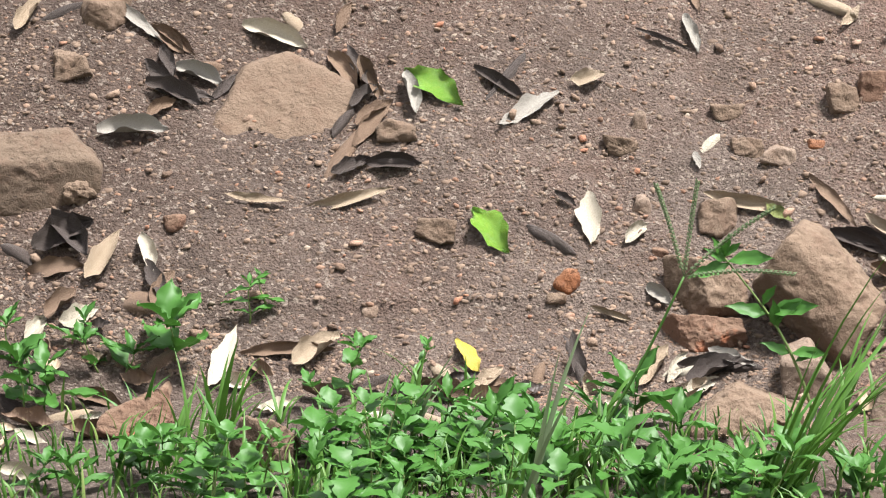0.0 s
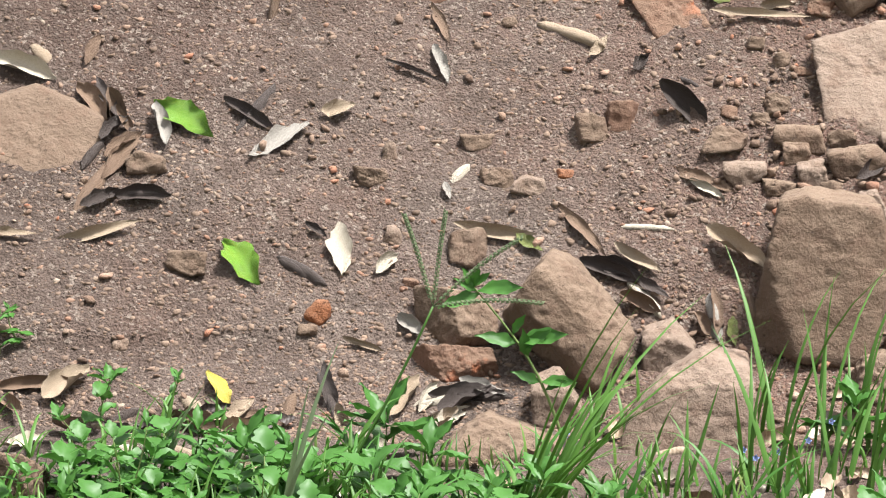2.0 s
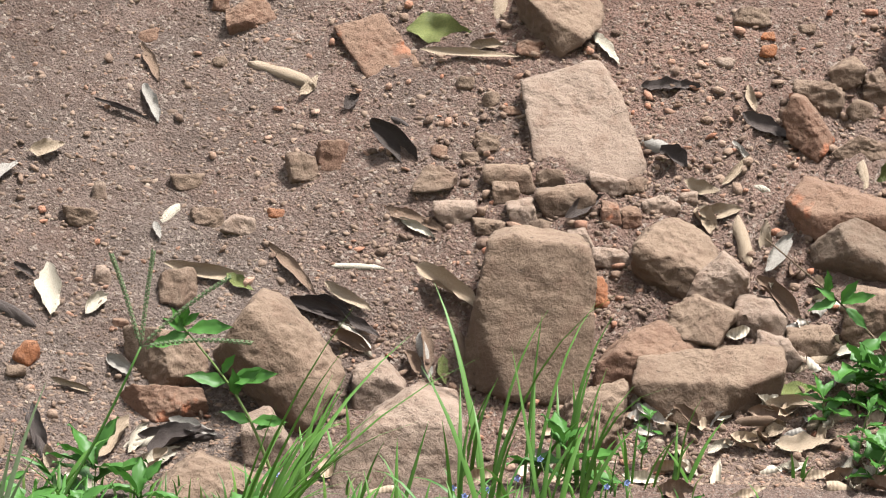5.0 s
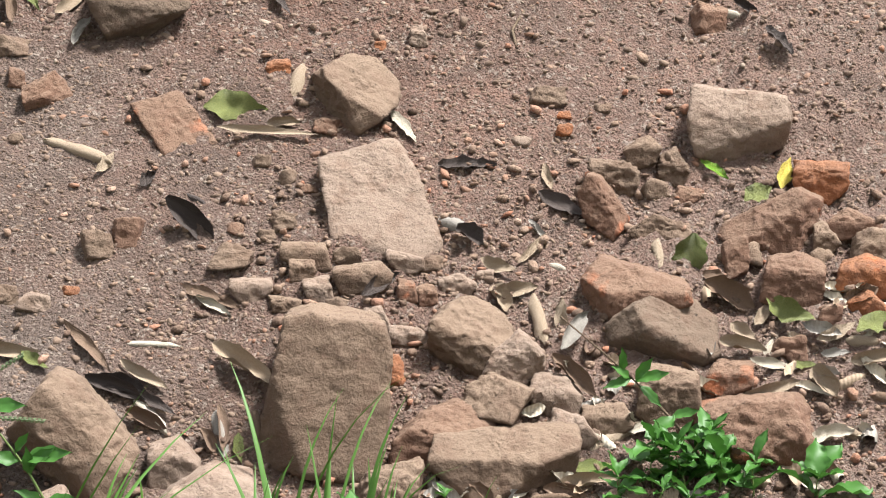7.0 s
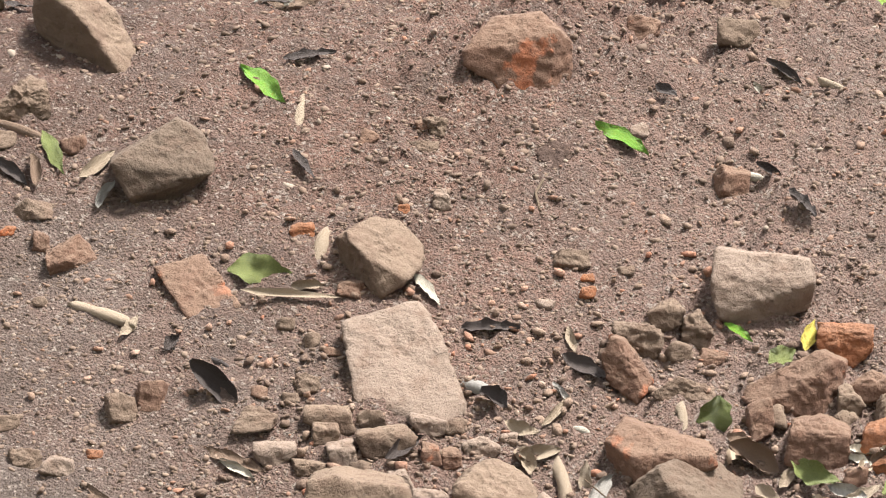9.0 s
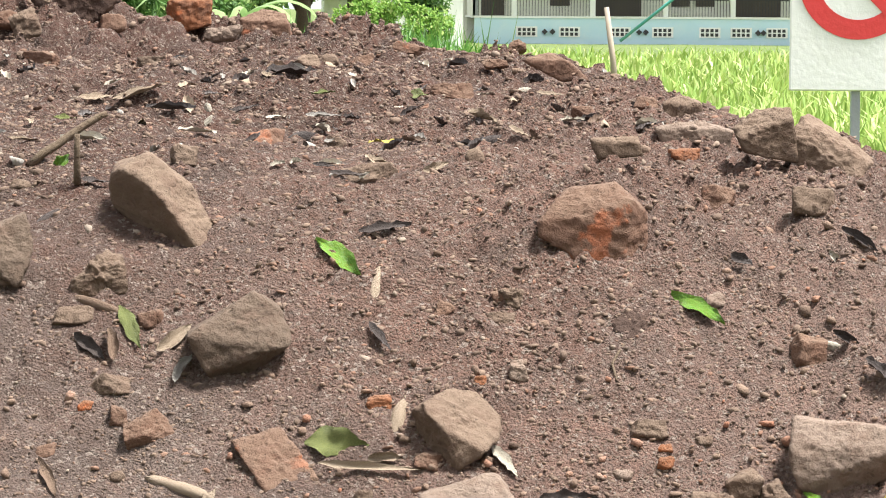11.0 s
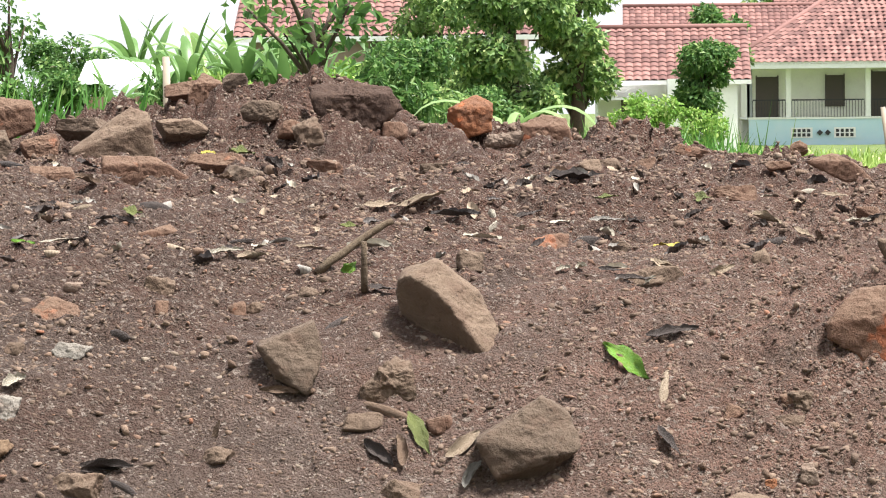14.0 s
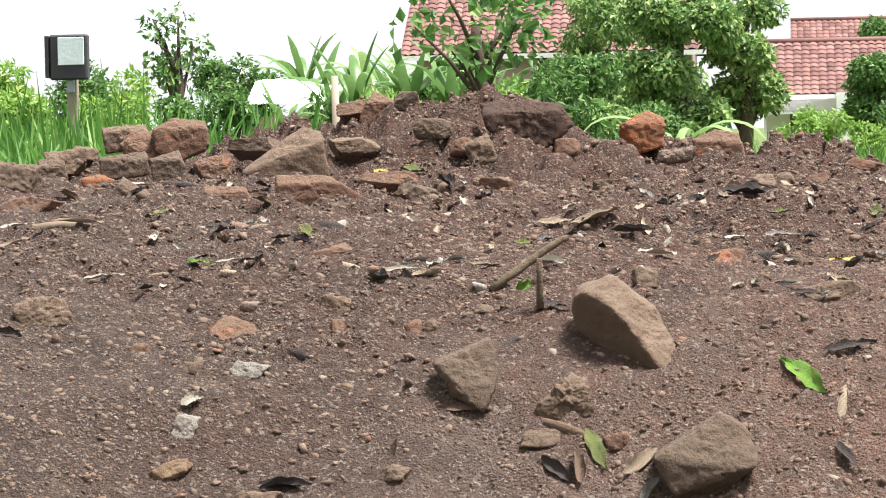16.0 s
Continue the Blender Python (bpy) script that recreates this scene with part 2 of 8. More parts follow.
def lattice(ix, iy, seed):
    """Repeatable random numbers, 0 to 1, on a grid of whole numbers."""
    n = (ix.astype(np.int64) * 374761393 + iy.astype(np.int64) * 668265263 + seed * 974634777) & 0x7FFFFFFF
    n = ((n ^ (n >> 13)) * 1274126177) & 0x7FFFFFFF
    return ((n ^ (n >> 16)) & 0xFFFFFF) / float(0xFFFFFF)


def value_noise(x, y, seed):
    ix, iy = np.floor(x), np.floor(y)
    u, v = smooth(x - ix), smooth(y - iy)
    a, b = lattice(ix, iy, seed), lattice(ix + 1, iy, seed)
    c, d = lattice(ix, iy + 1, seed), lattice(ix + 1, iy + 1, seed)
    return (a * (1 - u) + b * u) * (1 - v) + (c * (1 - u) + d * u) * v - 0.5


def clods(x, y, seed):
    """Rounded lumps of uneven size, 0 to about 1."""
    ix, iy = np.floor(x), np.floor(y)
    best = np.zeros_like(x)
    for dx in (-1, 0, 1):
        for dy in (-1, 0, 1):
            jx, jy = ix + dx, iy + dy
            px, py = jx + lattice(jx, jy, seed), jy + lattice(jx, jy, seed + 1)
            size = 0.2 + 0.6 * lattice(jx, jy, seed + 2) ** 2
            r2 = ((x - px) ** 2 + (y - py) ** 2) / size ** 2
            best = np.maximum(best, np.sqrt(np.maximum(0, 1 - r2)) * size)
    return best


def relief(x, y):
    """Lumps and hollows of the loose earth, in metres."""
    x, y = np.asarray(x, float), np.asarray(y, float)
    rough = 0.55 + 0.9 * smooth((y - 6.6) / 1.6) + 0.5 * smooth((x - 0.1) / 0.5) + 1.2 * smooth((y - 10.5) / 1.5)
    z = 0.050 * value_noise(x * 2.1, y * 2.1, 3) + (0.022 + 0.008 * smooth((y - 6.7) / 0.4)) * value_noise(x * 6, y * 6, 4)
    wx = x + 0.020 * value_noise(x * 21, y * 21, 41) + 0.009 * value_noise(x * 55, y * 55, 43)
    wy = y + 0.020 * value_noise(x * 21, y * 21, 42) + 0.009 * value_noise(x * 55, y * 55, 44)
    crumble = np.abs(value_noise(wx * 30, wy * 30, 5)) * 0.016 + np.abs(value_noise(wx * 64, wy * 64, 6)) * 0.011 + np.abs(value_noise(x * 105, y * 105, 7)) * 0.006
    patch = smooth(1.6 * value_noise(x * 2.6, y * 2.6, 8) + 0.6)
    z = z + rough * (0.018 * value_noise(x * 17, y * 17, 15) + 1.35 * crumble * (0.5 + 0.75 * patch))
    z = z + rough * (0.040 * clods(wx * 9, wy * 9, 20) * smooth(2 * value_noise(x * 1.7, y * 1.7, 9) + 0.3) + 0.016 * clods(wx * 26, wy * 26, 11) * patch)
    top = smooth((y - 11.0) / 0.6) * smooth((13.0 - y) / 0.5)
    z = z + top * (0.13 * clods(wx * 3.1, wy * 3.1, 77) + 0.06 * clods(wx * 7, wy * 7, 78) - 0.065)
    return z - 0.012


def ground_z(x, y):
    base = mound_height(x, y)
    return base + relief(x, y) * (0.35 + 0.65 * smooth(base / 0.15))


# ---- the ground: one sheet, the earth mound in it ----
def spread(parts):
    """Grid lines: (from, to, step) stretches, joined."""
    out = [np.arange(a, b, s) for a, b, s in parts]
    return np.concatenate(out)


far_steps = 2.2 * 1.22 ** np.arange(1, 30)
xs = np.concatenate([-2.6 - far_steps[::-1], -2.6 + np.arange(0, 440) * 0.0105, 2.02 + far_steps])
ys = np.concatenate([5.0 - far_steps[::-1], spread([(5.0, 5.6, 0.03), (5.6, 8.2, 0.0085), (8.2, 10.0, 0.013), (10.0, 13.6, 0.02)]), 13.6 + 0.2 * 1.3 ** np.arange(0, 36)])
gx, gy = np.meshgrid(xs, ys)
data, mid = grid_mesh("ground", xs, ys, ground_z(gx, gy))
data.materials.append(soil)
data.materials.append(field)
beyond = ((mound_height(mid[:, 0], mid[:, 1]) < 0.02) & (mid[:, 1] > 6.5)) | (np.abs(mid[:, 0]) > 6) | (mid[:, 1] < 3.0)
data.polygons.foreach_set("material_index", beyond.astype(np.int32))
tagged(new("ground", data), "mound of loose brown earth rising from a grassy field", "ground", kind="structure")


def joined_lumps(name, places, sizes, seed, material):
    """Many small angular lumps as one mesh."""
    rng = np.random.default_rng(seed)
    bm = bmesh.new()
    bmesh.ops.create_icosphere(bm, subdivisions=1, radius=1.0)
    unit = np.array([v.co[:] for v in bm.verts])
    tris = np.array([[v.index for v in f.verts] for f in bm.faces])
    bm.free()
    n = len(places)
    shape = np.clip(unit[None] * (0.5 + 0.85 * rng.random((n, len(unit), 1))), -0.72, 0.72) * (0.55 + 0.8 * rng.random((n, 1, 3))) * np.array([1, 1, 0.8])
    # slide one side of each lump, so that none is a ball
    shape = shape + shape[:, :, [2, 0, 1]] * rng.uniform(-0.45, 0.45, (n, 1, 3))
    a = rng.random(n) * 6.283
    turn = np.zeros((n, 3, 3))
    turn[:, 0, 0], turn[:, 0, 1], turn[:, 1, 0], turn[:, 1, 1], turn[:, 2, 2] = np.cos(a), -np.sin(a), np.sin(a), np.cos(a), 1
    verts = np.einsum("nij,nkj->nki", turn, shape) * sizes[:, None, None] + places[:, None]
    faces = tris[None] + (np.arange(n) * len(unit))[:, None, None]
    verts, faces = verts.reshape(-1, 3).astype(np.float32), faces.reshape(-1, 3).astype(np.int32)
    data = bpy.data.meshes.new(name)
    data.vertices.add(len(verts))
    data.vertices.foreach_set("co", verts.ravel())
    data.loops.add(faces.size)
    data.loops.foreach_set("vertex_index", faces.ravel())
    data.polygons.add(len(faces))
    data.polygons.foreach_set("loop_start", np.arange(0, faces.size, 3, dtype=np.int32))
    data.update(calc_edges=True)
    data.materials.append(material)
    return new(name, data)


def crumb_material():
    n = Nodes("soil_crumbs", 0.95)
    r = n.geo.outputs["Random Per Island"]
    base = n.ramp(r, (0.0, (0.065, 0.045, 0.033)), (0.35, (0.13, 0.090, 0.066)), (0.80, (0.20, 0.142, 0.104)), (0.93, (0.21, 0.10, 0.062)), (0.965, (0.23, 0.178, 0.135)), (1.0, (0.32, 0.27, 0.215)))
    base = n.mix(0.45, base, n.ramp(n.noise(7, 8, 0.65), (0.3, (0.08, 0.053, 0.038)), (0.7, (0.175, 0.118, 0.085))))
    return n.done(base, n.bump(n.noise(220, 4), 0.003, 0.7))


crumbs = crumb_material()
rng = np.random.default_rng(5)
n = 215000
py = 5.9 + 6.9 * rng.random(n) ** 1.7
px = rng.uniform(-0.36, 0.26, n) * py
keep = rng.random(n) < 0.30 + 1.1 * np.clip(value_noise(px * 2.5, py * 2.5, 31) + 0.3 + 0.25 * (px > 0), 0, 1)
px, py = px[keep], py[keep]
size = 0.0021 + 0.0080 * rng.random(len(px)) ** 4.2 + 0.0013 * (py - 6) * rng.random(len(px))
places = np.stack([px, py, ground_z(px, py) - size * 0.30], -1)
tagged(joined_lumps("soil_crumbs", places, size, 6, crumbs), "crumbs and grit of brown earth on the mound", "gravel", kind="stuff")

# small clods, larger and thicker towards the top
n = 30000
py = 5.95 + 6.7 * rng.random(n) ** 1.5
px = rng.uniform(-0.36, 0.26, n) * py
keep = rng.random(n) < 0.25 + 1.3 * np.clip(value_noise(px * 3.5, py * 3.5, 33) + 0.15, 0, 1)
px, py = px[keep], py[keep]
size = 0.0035 + (0.0085 + 0.004 * smooth((py - 6.8) / 1.0)) * rng.random(len(px)) ** 2.2 + 0.0012 * (py - 6)
places = np.stack([px, py, ground_z(px, py) - size * 0.35], -1)
tagged(joined_lumps("small_clods", places, size, 7, crumbs), "small clods of brown and reddish earth on the mound", "gravel", kind="stuff")

# rubble between the larger stones, thickest at the foot on the east side
n = 12000
px, py = rng.uniform(-1.9, 1.6, n), rng.uniform(5.95, 7.6, n)
thick = 0.05 + 0.75 * smooth((px + 0.25) / 0.35) * np.clip(value_noise(px * 5, py * 5, 61) + 0.45, 0, 1) * smooth((7.15 - py) / 0.5)
keep = rng.random(n) < thick
px, py = px[keep], py[keep]
size = 0.005 + 0.013 * rng.random(len(px)) ** 2.2
places = np.stack([px, py, ground_z(px, py) + size * 0.3], -1)


def rubble_material():
    n = Nodes("small_rubble", 0.95)
    r = n.geo.outputs["Random Per Island"]
    base = n.ramp(r, (0.0, (0.085, 0.053, 0.038)), (0.4, (0.145, 0.092, 0.065)), (0.75, (0.21, 0.142, 0.102)), (0.92, (0.26, 0.105, 0.06)), (1.0, (0.29, 0.22, 0.17)))
    base = n.mix(n.value(n.noise(60, 6, 0.7), 0.4, 0.75), base, n.mix(0.5, base, (0.20, 0.145, 0.105)))
    return n.done(base, n.bump(n.noise(120, 6, 0.7), 0.006, 0.9))


tagged(joined_lumps("rubble", places, size, 8, rubble_material()), "small brown and reddish rubble strewn over the slope", "gravel", kind="stuff")

# unit ball of quads, from a cube, for rocks
def cube_ball(n):
    t = np.tan(np.linspace(-1, 1, n + 1) * math.pi / 4)
    verts, index, faces = [], {}, []
    for axis in range(3):
        for side in (-1, 1):
            ids = np.empty((n + 1, n + 1), int)
            for i in range(n + 1):
                for j in range(n + 1):
                    p = [0.0, 0.0, 0.0]
                    p[axis], p[(axis + 1) % 3], p[(axis + 2) % 3] = side, t[i], t[j]
                    key = tuple(round(c, 5) for c in p)
                    if key not in index:
                        index[key] = len(verts)
                        verts.append(p)
                    ids[i, j] = index[key]
            for i in range(n):
                for j in range(n):
                    q = (ids[i, j], ids[i + 1, j], ids[i + 1, j + 1], ids[i, j + 1])
                    faces.append(q if side > 0 else q[::-1])
    v = np.array(verts)
    return v / np.linalg.norm(v, axis=1)[:, None], faces


BALLS = {k: cube_ball(k) for k in (3, 7, 16, 34)}


def rock_mesh(name, sx, sy, sz, seed, material, cuts=9, rounding=64.0, taper=0.0, lean=0.0, detail=16, tilt=0.22):
    """An angular stone: a box with tilted sides, its corners cut off by planes, rounded and roughened.
    taper narrows the top, lean pushes it sideways."""
    rng = np.random.default_rng(seed)
    ball, faces = BALLS[detail]
    normals, reach = [], []
    for axis in range(3):
        for side in (-1, 1):
            nrm = rng.normal(0, tilt, 3)
            nrm[axis] = side
            normals.append(nrm / np.linalg.norm(nrm))
            reach.append(0.93 + 0.1 * rng.random())
    for _ in range(cuts):
        nrm = rng.normal(0, 1, 3)
        nrm /= np.linalg.norm(nrm)
        normals.append(nrm)
        reach.append(np.abs(nrm).sum() * rng.uniform(0.56, 0.90))
    facing = np.maximum(ball @ np.array(normals).T, 1e-4) / np.array(reach)
    radius = (facing ** rounding).sum(1) ** (-1 / rounding)
    v = ball * radius[:, None]
    v = v * (1 - taper * v[:, 2:3] * np.array([1, 0.6, 0]))
    v[:, 0] += lean * v[:, 2]
    v = v * np.array([sx, sy, sz]) / 2
    r = min(sx, sy, sz)
    off = Vector((seed * 3.17, seed * 1.31, 0.5))
    # chipped edges: where two sides meet, bits are broken away
    ranked = np.sort(facing, axis=1)
    edge = smooth((ranked[:, -2] / ranked[:, -1] - 0.86) / 0.12)
    rough = np.empty(len(v))
    for k, p in enumerate(v):
        q = Vector(p)
        rough[k] = noise.noise(q * (2.6 / r) + off) * 0.040 + noise.noise(q * (7.0 / r) + off) * 0.022 + noise.noise(q * 60 + off) * 0.0030 / r
        rough[k] += noise.noise(q * 170 + off) * 0.0016 / r - edge[k] * max(0.0, noise.noise(q * (11.0 / r) - off)) * 0.07
    v = v + ball * (rough * r)[:, None]
    return mesh_from(name, v, faces, material)


def rock(x, y, z, sx, sy, sz, roll, seed, material, label, tip=-25, name="rock", category="rock", group="", turn=0, spin=0, **shape):
    """A stone centred at x, y, z; roll turns it as seen from the front, tip leans it back on the slope, turn spins it, spin turns it about its own length."""
    big = max(sx, sz)
    shape.setdefault("detail", 34 if big > 0.11 else 16 if big > 0.05 else 7)
    ob = new(name, rock_mesh(name, sx, sy, sz, seed, material, **shape))
    ob.matrix_world = Matrix.Translation((x, y, z)) @ Matrix.Rotation(radians(turn), 4, "Z") @ Matrix.Rotation(radians(tip), 4, "X") @ Matrix.Rotation(radians(roll), 4, "Y") @ Matrix.Rotation(radians(spin), 4, "Z")
    return tagged(ob, label, category, group)

def stone(x, y, z, deep, sides, facets, seed, material, label, name="rock", category="rock", back=14, turn=0.0, rounding=150.0):
    """A broken stone: what is left between planes. sides: (bearing in the upright plane, distance) of the planes round it;
    facets: (bearing, slope, distance from the middle) of planes that cut its front; deep: its thickness; back: how far its front leans back."""
    rng = np.random.default_rng(seed)
    size = float(np.mean([away for _, away in sides]))
    lay = np.array([0.0, -math.cos(radians(back)), math.sin(radians(back))])
    normals, reach = [lay, -lay], [deep / 2, deep / 2]
    for bearing, away in sides:
        a = radians(bearing)
        nrm = np.array([math.cos(a), rng.uniform(-0.03, 0.14), math.sin(a)])
        normals.append(nrm / np.linalg.norm(nrm))
        reach.append(away)
    for bearing, slope, away in facets:
        a, b = radians(bearing), radians(slope)
        normals.append(np.array([math.cos(a) * math.sin(b), -math.cos(b), math.sin(a) * math.sin(b)]))
        reach.append(deep / 2 * math.cos(b) + away * math.sin(b))
    ball, faces = BALLS[34 if size > 0.045 else 16]
    way = ball * np.array([size, max(deep / 2, 0.5 * size), size])
    way /= np.linalg.norm(way, axis=1)[:, None]

    def hull():
        facing = np.maximum(way @ np.array(normals).T, 1e-4) / np.array(reach)
        most = facing.max(1)
        return facing / most[:, None], way / most[:, None] * ((facing / most[:, None]) ** rounding).sum(1)[:, None] ** (-1 / rounding)

    for _ in range(5):  # breaks on the corners
        nrm = rng.choice([-1.0, 1.0], 3) * rng.uniform(0.45, 1.0, 3) * np.array([1, 0.8, 1])
        nrm /= np.linalg.norm(nrm)
        far = (hull()[1] @ nrm).max() * rng.uniform(0.955, 1.0)
        normals.append(nrm)
        reach.append(far)
    facing, v = hull()
    edge = smooth((np.sort(facing, axis=1)[:, -2] - 0.93) / 0.06)
    off = Vector((seed * 3.17, seed * 1.31, 0.5))
    rough = np.empty(len(v))
    for k, p in enumerate(v):
        q = Vector(p)
        rough[k] = noise.noise(q * (1.5 / size) + off) * 0.045 * size + noise.noise(q * (4.0 / size) + off) * 0.028 * size + noise.noise(q * 60 + off) * 0.0030
        rough[k] += noise.noise(q * 150 + off) * 0.0018 - edge[k] * abs(noise.noise(q * 42 - off)) * 0.009
    v = v + way * (rough * (2.4 if category == "clod" else 1.0))[:, None]
    ob = new(name, mesh_from(name, v, faces, material))
    ob.matrix_world = Matrix.Translation((x, y, z)) @ Matrix.Rotation(radians(turn), 4, "Z")
    return tagged(ob, label, category)


chalk = rock_material("whitish_stone", (0.36, 0.31, 0.26), (0.58, 0.52, 0.45), (0.45, 0.38, 0.30), 0.4)
dark_earth = rock_material("dark_brown_earth", (0.07, 0.04, 0.03), (0.15, 0.085, 0.06), (0.16, 0.10, 0.07), 0.2)
tan_clay = rock_material("tan_clay", (0.34, 0.20, 0.11), (0.48, 0.31, 0.19), (0.42, 0.30, 0.2), 0.3)


def leaf_mesh(name, seed, material, fold, curl, roll):
    """A pointed leaf one metre long and one wide; fold: the halves rise from the midrib, curl: it bends along its length,
    roll: the edges turn in. It has a short stalk."""
    rng = np.random.default_rng(seed)
    nu, nv = 13, 7
    u, v = np.meshgrid(np.linspace(0, 1, nu), np.linspace(-1, 1, nv), indexing="ij")
    half = 0.5 * np.sin(np.pi * np.clip(u, 0.02, 0.995) ** 0.85) ** 1.05
    wave = 1 + 0.15 * np.sin(u * 17 + seed) * np.abs(v)
    y = v * half * wave
    if abs(roll) > 0.02:
        r = 0.5 / (1.55 * roll)
        bow = y / r
        y, z = r * np.sin(bow), r * (1 - np.cos(bow))
    else:
        z = 0 * y
    grow = 0.5 / np.abs(y).max()
    y, z = y * grow, z * grow
    z = z + fold * np.abs(y)
    z = z + curl * ((u - 0.5) ** 2 - 0.08) + 0.12 * np.sin(u * 7 + seed) * v
    y = y + 0.30 * np.sin(u * 2.6 + seed) * (u - 0.5)
    z = z + 0.06 * rng.standard_normal(u.shape) * (np.abs(v) > 0.5)
    verts = np.stack([u - 0.5, y, z], -1).reshape(-1, 3)
    faces = [(i * nv + j, (i + 1) * nv + j, (i + 1) * nv + j + 1, i * nv + j + 1) for i in range(nu - 1) for j in range(nv - 1)]
    return mesh_from(name, verts, faces, material)


LEAF_SHAPES = {}
LEAF_TEXT = {"tan": "dry tan fallen leaf", "pale": "bleached pale dry leaf", "brown": "dry brown curled leaf", "dark": "rotten blackish curled leaf",
             "grey": "dry grey curled leaf", "green": "fresh green fallen leaf", "mottled": "yellowing green mottled leaf", "yellow": "yellow fallen leaf"}
HABIT = {"tan": (0.3, 0.9, 1.15), "pale": (0.3, 0.8, 1.0), "brown": (0.35, 1.0, 1.2), "dark": (0.45, 1.1, 0.9), "grey": (0.35, 1.0, 1.15),
         "green": (0.30, 0.22, 0.2), "mottled": (0.2, 0.2, 0.3), "yellow": (0.25, 0.3, 0.5)}


def joined_litter(name, rows, label):
    """Many fallen leaves as one mesh; rows are the numbers that leaf() takes."""
    verts, faces, slots, kinds = [], [], [], sorted({row[6] for row in rows})
    for row in rows:
        m, data = leaf_pose(*row[:8])
        first = len(verts)
        verts += [m @ v.co for v in data.vertices]
        faces += [[first + i for i in f.vertices] for f in data.polygons]
        slots += [kinds.index(row[6])] * len(data.polygons)
    data = mesh_from(name, verts, faces, None)
    for kind in kinds:
        data.materials.append(LEAF[kind])
    data.polygons.foreach_set("material_index", slots)
    return tagged(new(name, data), label, "leaf litter", kind="stuff")


def leaf_pose(x, y, length, width, az, el, kind, seed, lift=0.0):
    """Pose and mesh of a fallen leaf: its middle, size, the bearing and rise of its axis in degrees; lift: it lies on a stone, that much in front of the slope."""
    which = seed % 4
    key = (kind, which)
    if key not in LEAF_SHAPES:
        f, c, r = HABIT[kind]
        side = -1 if which == 3 and kind not in ("green", "mottled") else 1
        LEAF_SHAPES[key] = leaf_mesh("fallen_leaf", 40 + 7 * which + len(kind), LEAF[kind], side * f * (0.6 + 0.3 * which), side * c * (0.5 + 0.4 * which), side * r * (0.45 + 0.3 * which))
    rnd = random.Random(seed)
    ax = Vector((math.cos(radians(az)) * math.cos(radians(el)), math.sin(radians(az)) * math.cos(radians(el)), math.sin(radians(el))))
    e = 0.03
    h = mound_height(np.array([x - e, x + e, x, x]), np.array([y, y, y - e, y + e]))
    up = Vector(((h[0] - h[1]) / (2 * e), (h[2] - h[3]) / (2 * e), 1)).normalized()
    up = (up + Vector((0, -0.8 if y < 8.0 else -0.3, 0.1))).normalized()
    up = (up - up.dot(ax) * ax).normalized()
    side = up.cross(ax)
    tilt = rnd.uniform(-0.35, 0.35) if kind not in ("green",) else 0.0
    n = up * math.cos(tilt) + side * math.sin(tilt)
    s = n.cross(ax)
    z = float(ground_z(np.array([x]), np.array([y]))[0])
    at = Vector((x, y, z)) + n * (0.003 + 0.08 * width + (0.006 if kind in ("green", "yellow") else 0.003)) + Vector((0, -0.97, 0.17)) * lift
    wide = 1.2 if kind in ("green", "mottled", "yellow") else 0.9
    m = Matrix.Translation(at) @ Matrix((ax, s, n)).transposed().to_4x4() @ Matrix.Diagonal((length, width * wide, width * wide, 1))
    return m, LEAF_SHAPES[key]


def leaf(x, y, length, width, az, el, kind, seed, where, lift=0.0):
    """A fallen leaf that can be told from the rest."""
    m, data = leaf_pose(x, y, length, width, az, el, kind, seed, lift)
    ob = new("fallen_leaf", data)
    ob.matrix_world = m
    return tagged(ob, LEAF_TEXT[kind] + " " + where, "leaf", "fallen leaves on the mound")


def foliage_material(name, dark, light, tip, rough=0.5, thin=0.25):
    n = Nodes(name, rough)
    r = n.geo.outputs["Random Per Island"]
    base = n.ramp(r, (0.0, dark), (0.75, light), (1.0, tip))
    base = n.mix(n.value(n.noise(3.0, 4), 0.35, 0.75), base, n.mix(0.5, base, dark))
    mat = n.done(base)
    clear = n.add("ShaderNodeBsdfTranslucent")
    n.link(base, clear.inputs["Color"])
    mixer = n.add("ShaderNodeMixShader")
    mixer.inputs[0].default_value = thin
    n.link(n.bsdf.outputs[0], mixer.inputs[1])
    n.link(clear.outputs[0], mixer.inputs[2])
    out = [k for k in n.tree.nodes if k.type == "OUTPUT_MATERIAL"][0]
    n.link(mixer.outputs[0], out.inputs["Surface"])
    return mat


grass_green = foliage_material("grass_blades", (0.026, 0.074, 0.011), (0.070, 0.160, 0.022), (0.19, 0.24, 0.075))
weed_green = foliage_material("weed_leaves", (0.018, 0.062, 0.010), (0.052, 0.150, 0.022), (0.15, 0.28, 0.05))
stem_green = foliage_material("green_stem", (0.08, 0.12, 0.03), (0.13, 0.17, 0.055), (0.16, 0.14, 0.06), 0.6, 0.0)
bluish = foliage_material("pale_grass", (0.09, 0.13, 0.06), (0.16, 0.21, 0.11), (0.2, 0.22, 0.12))


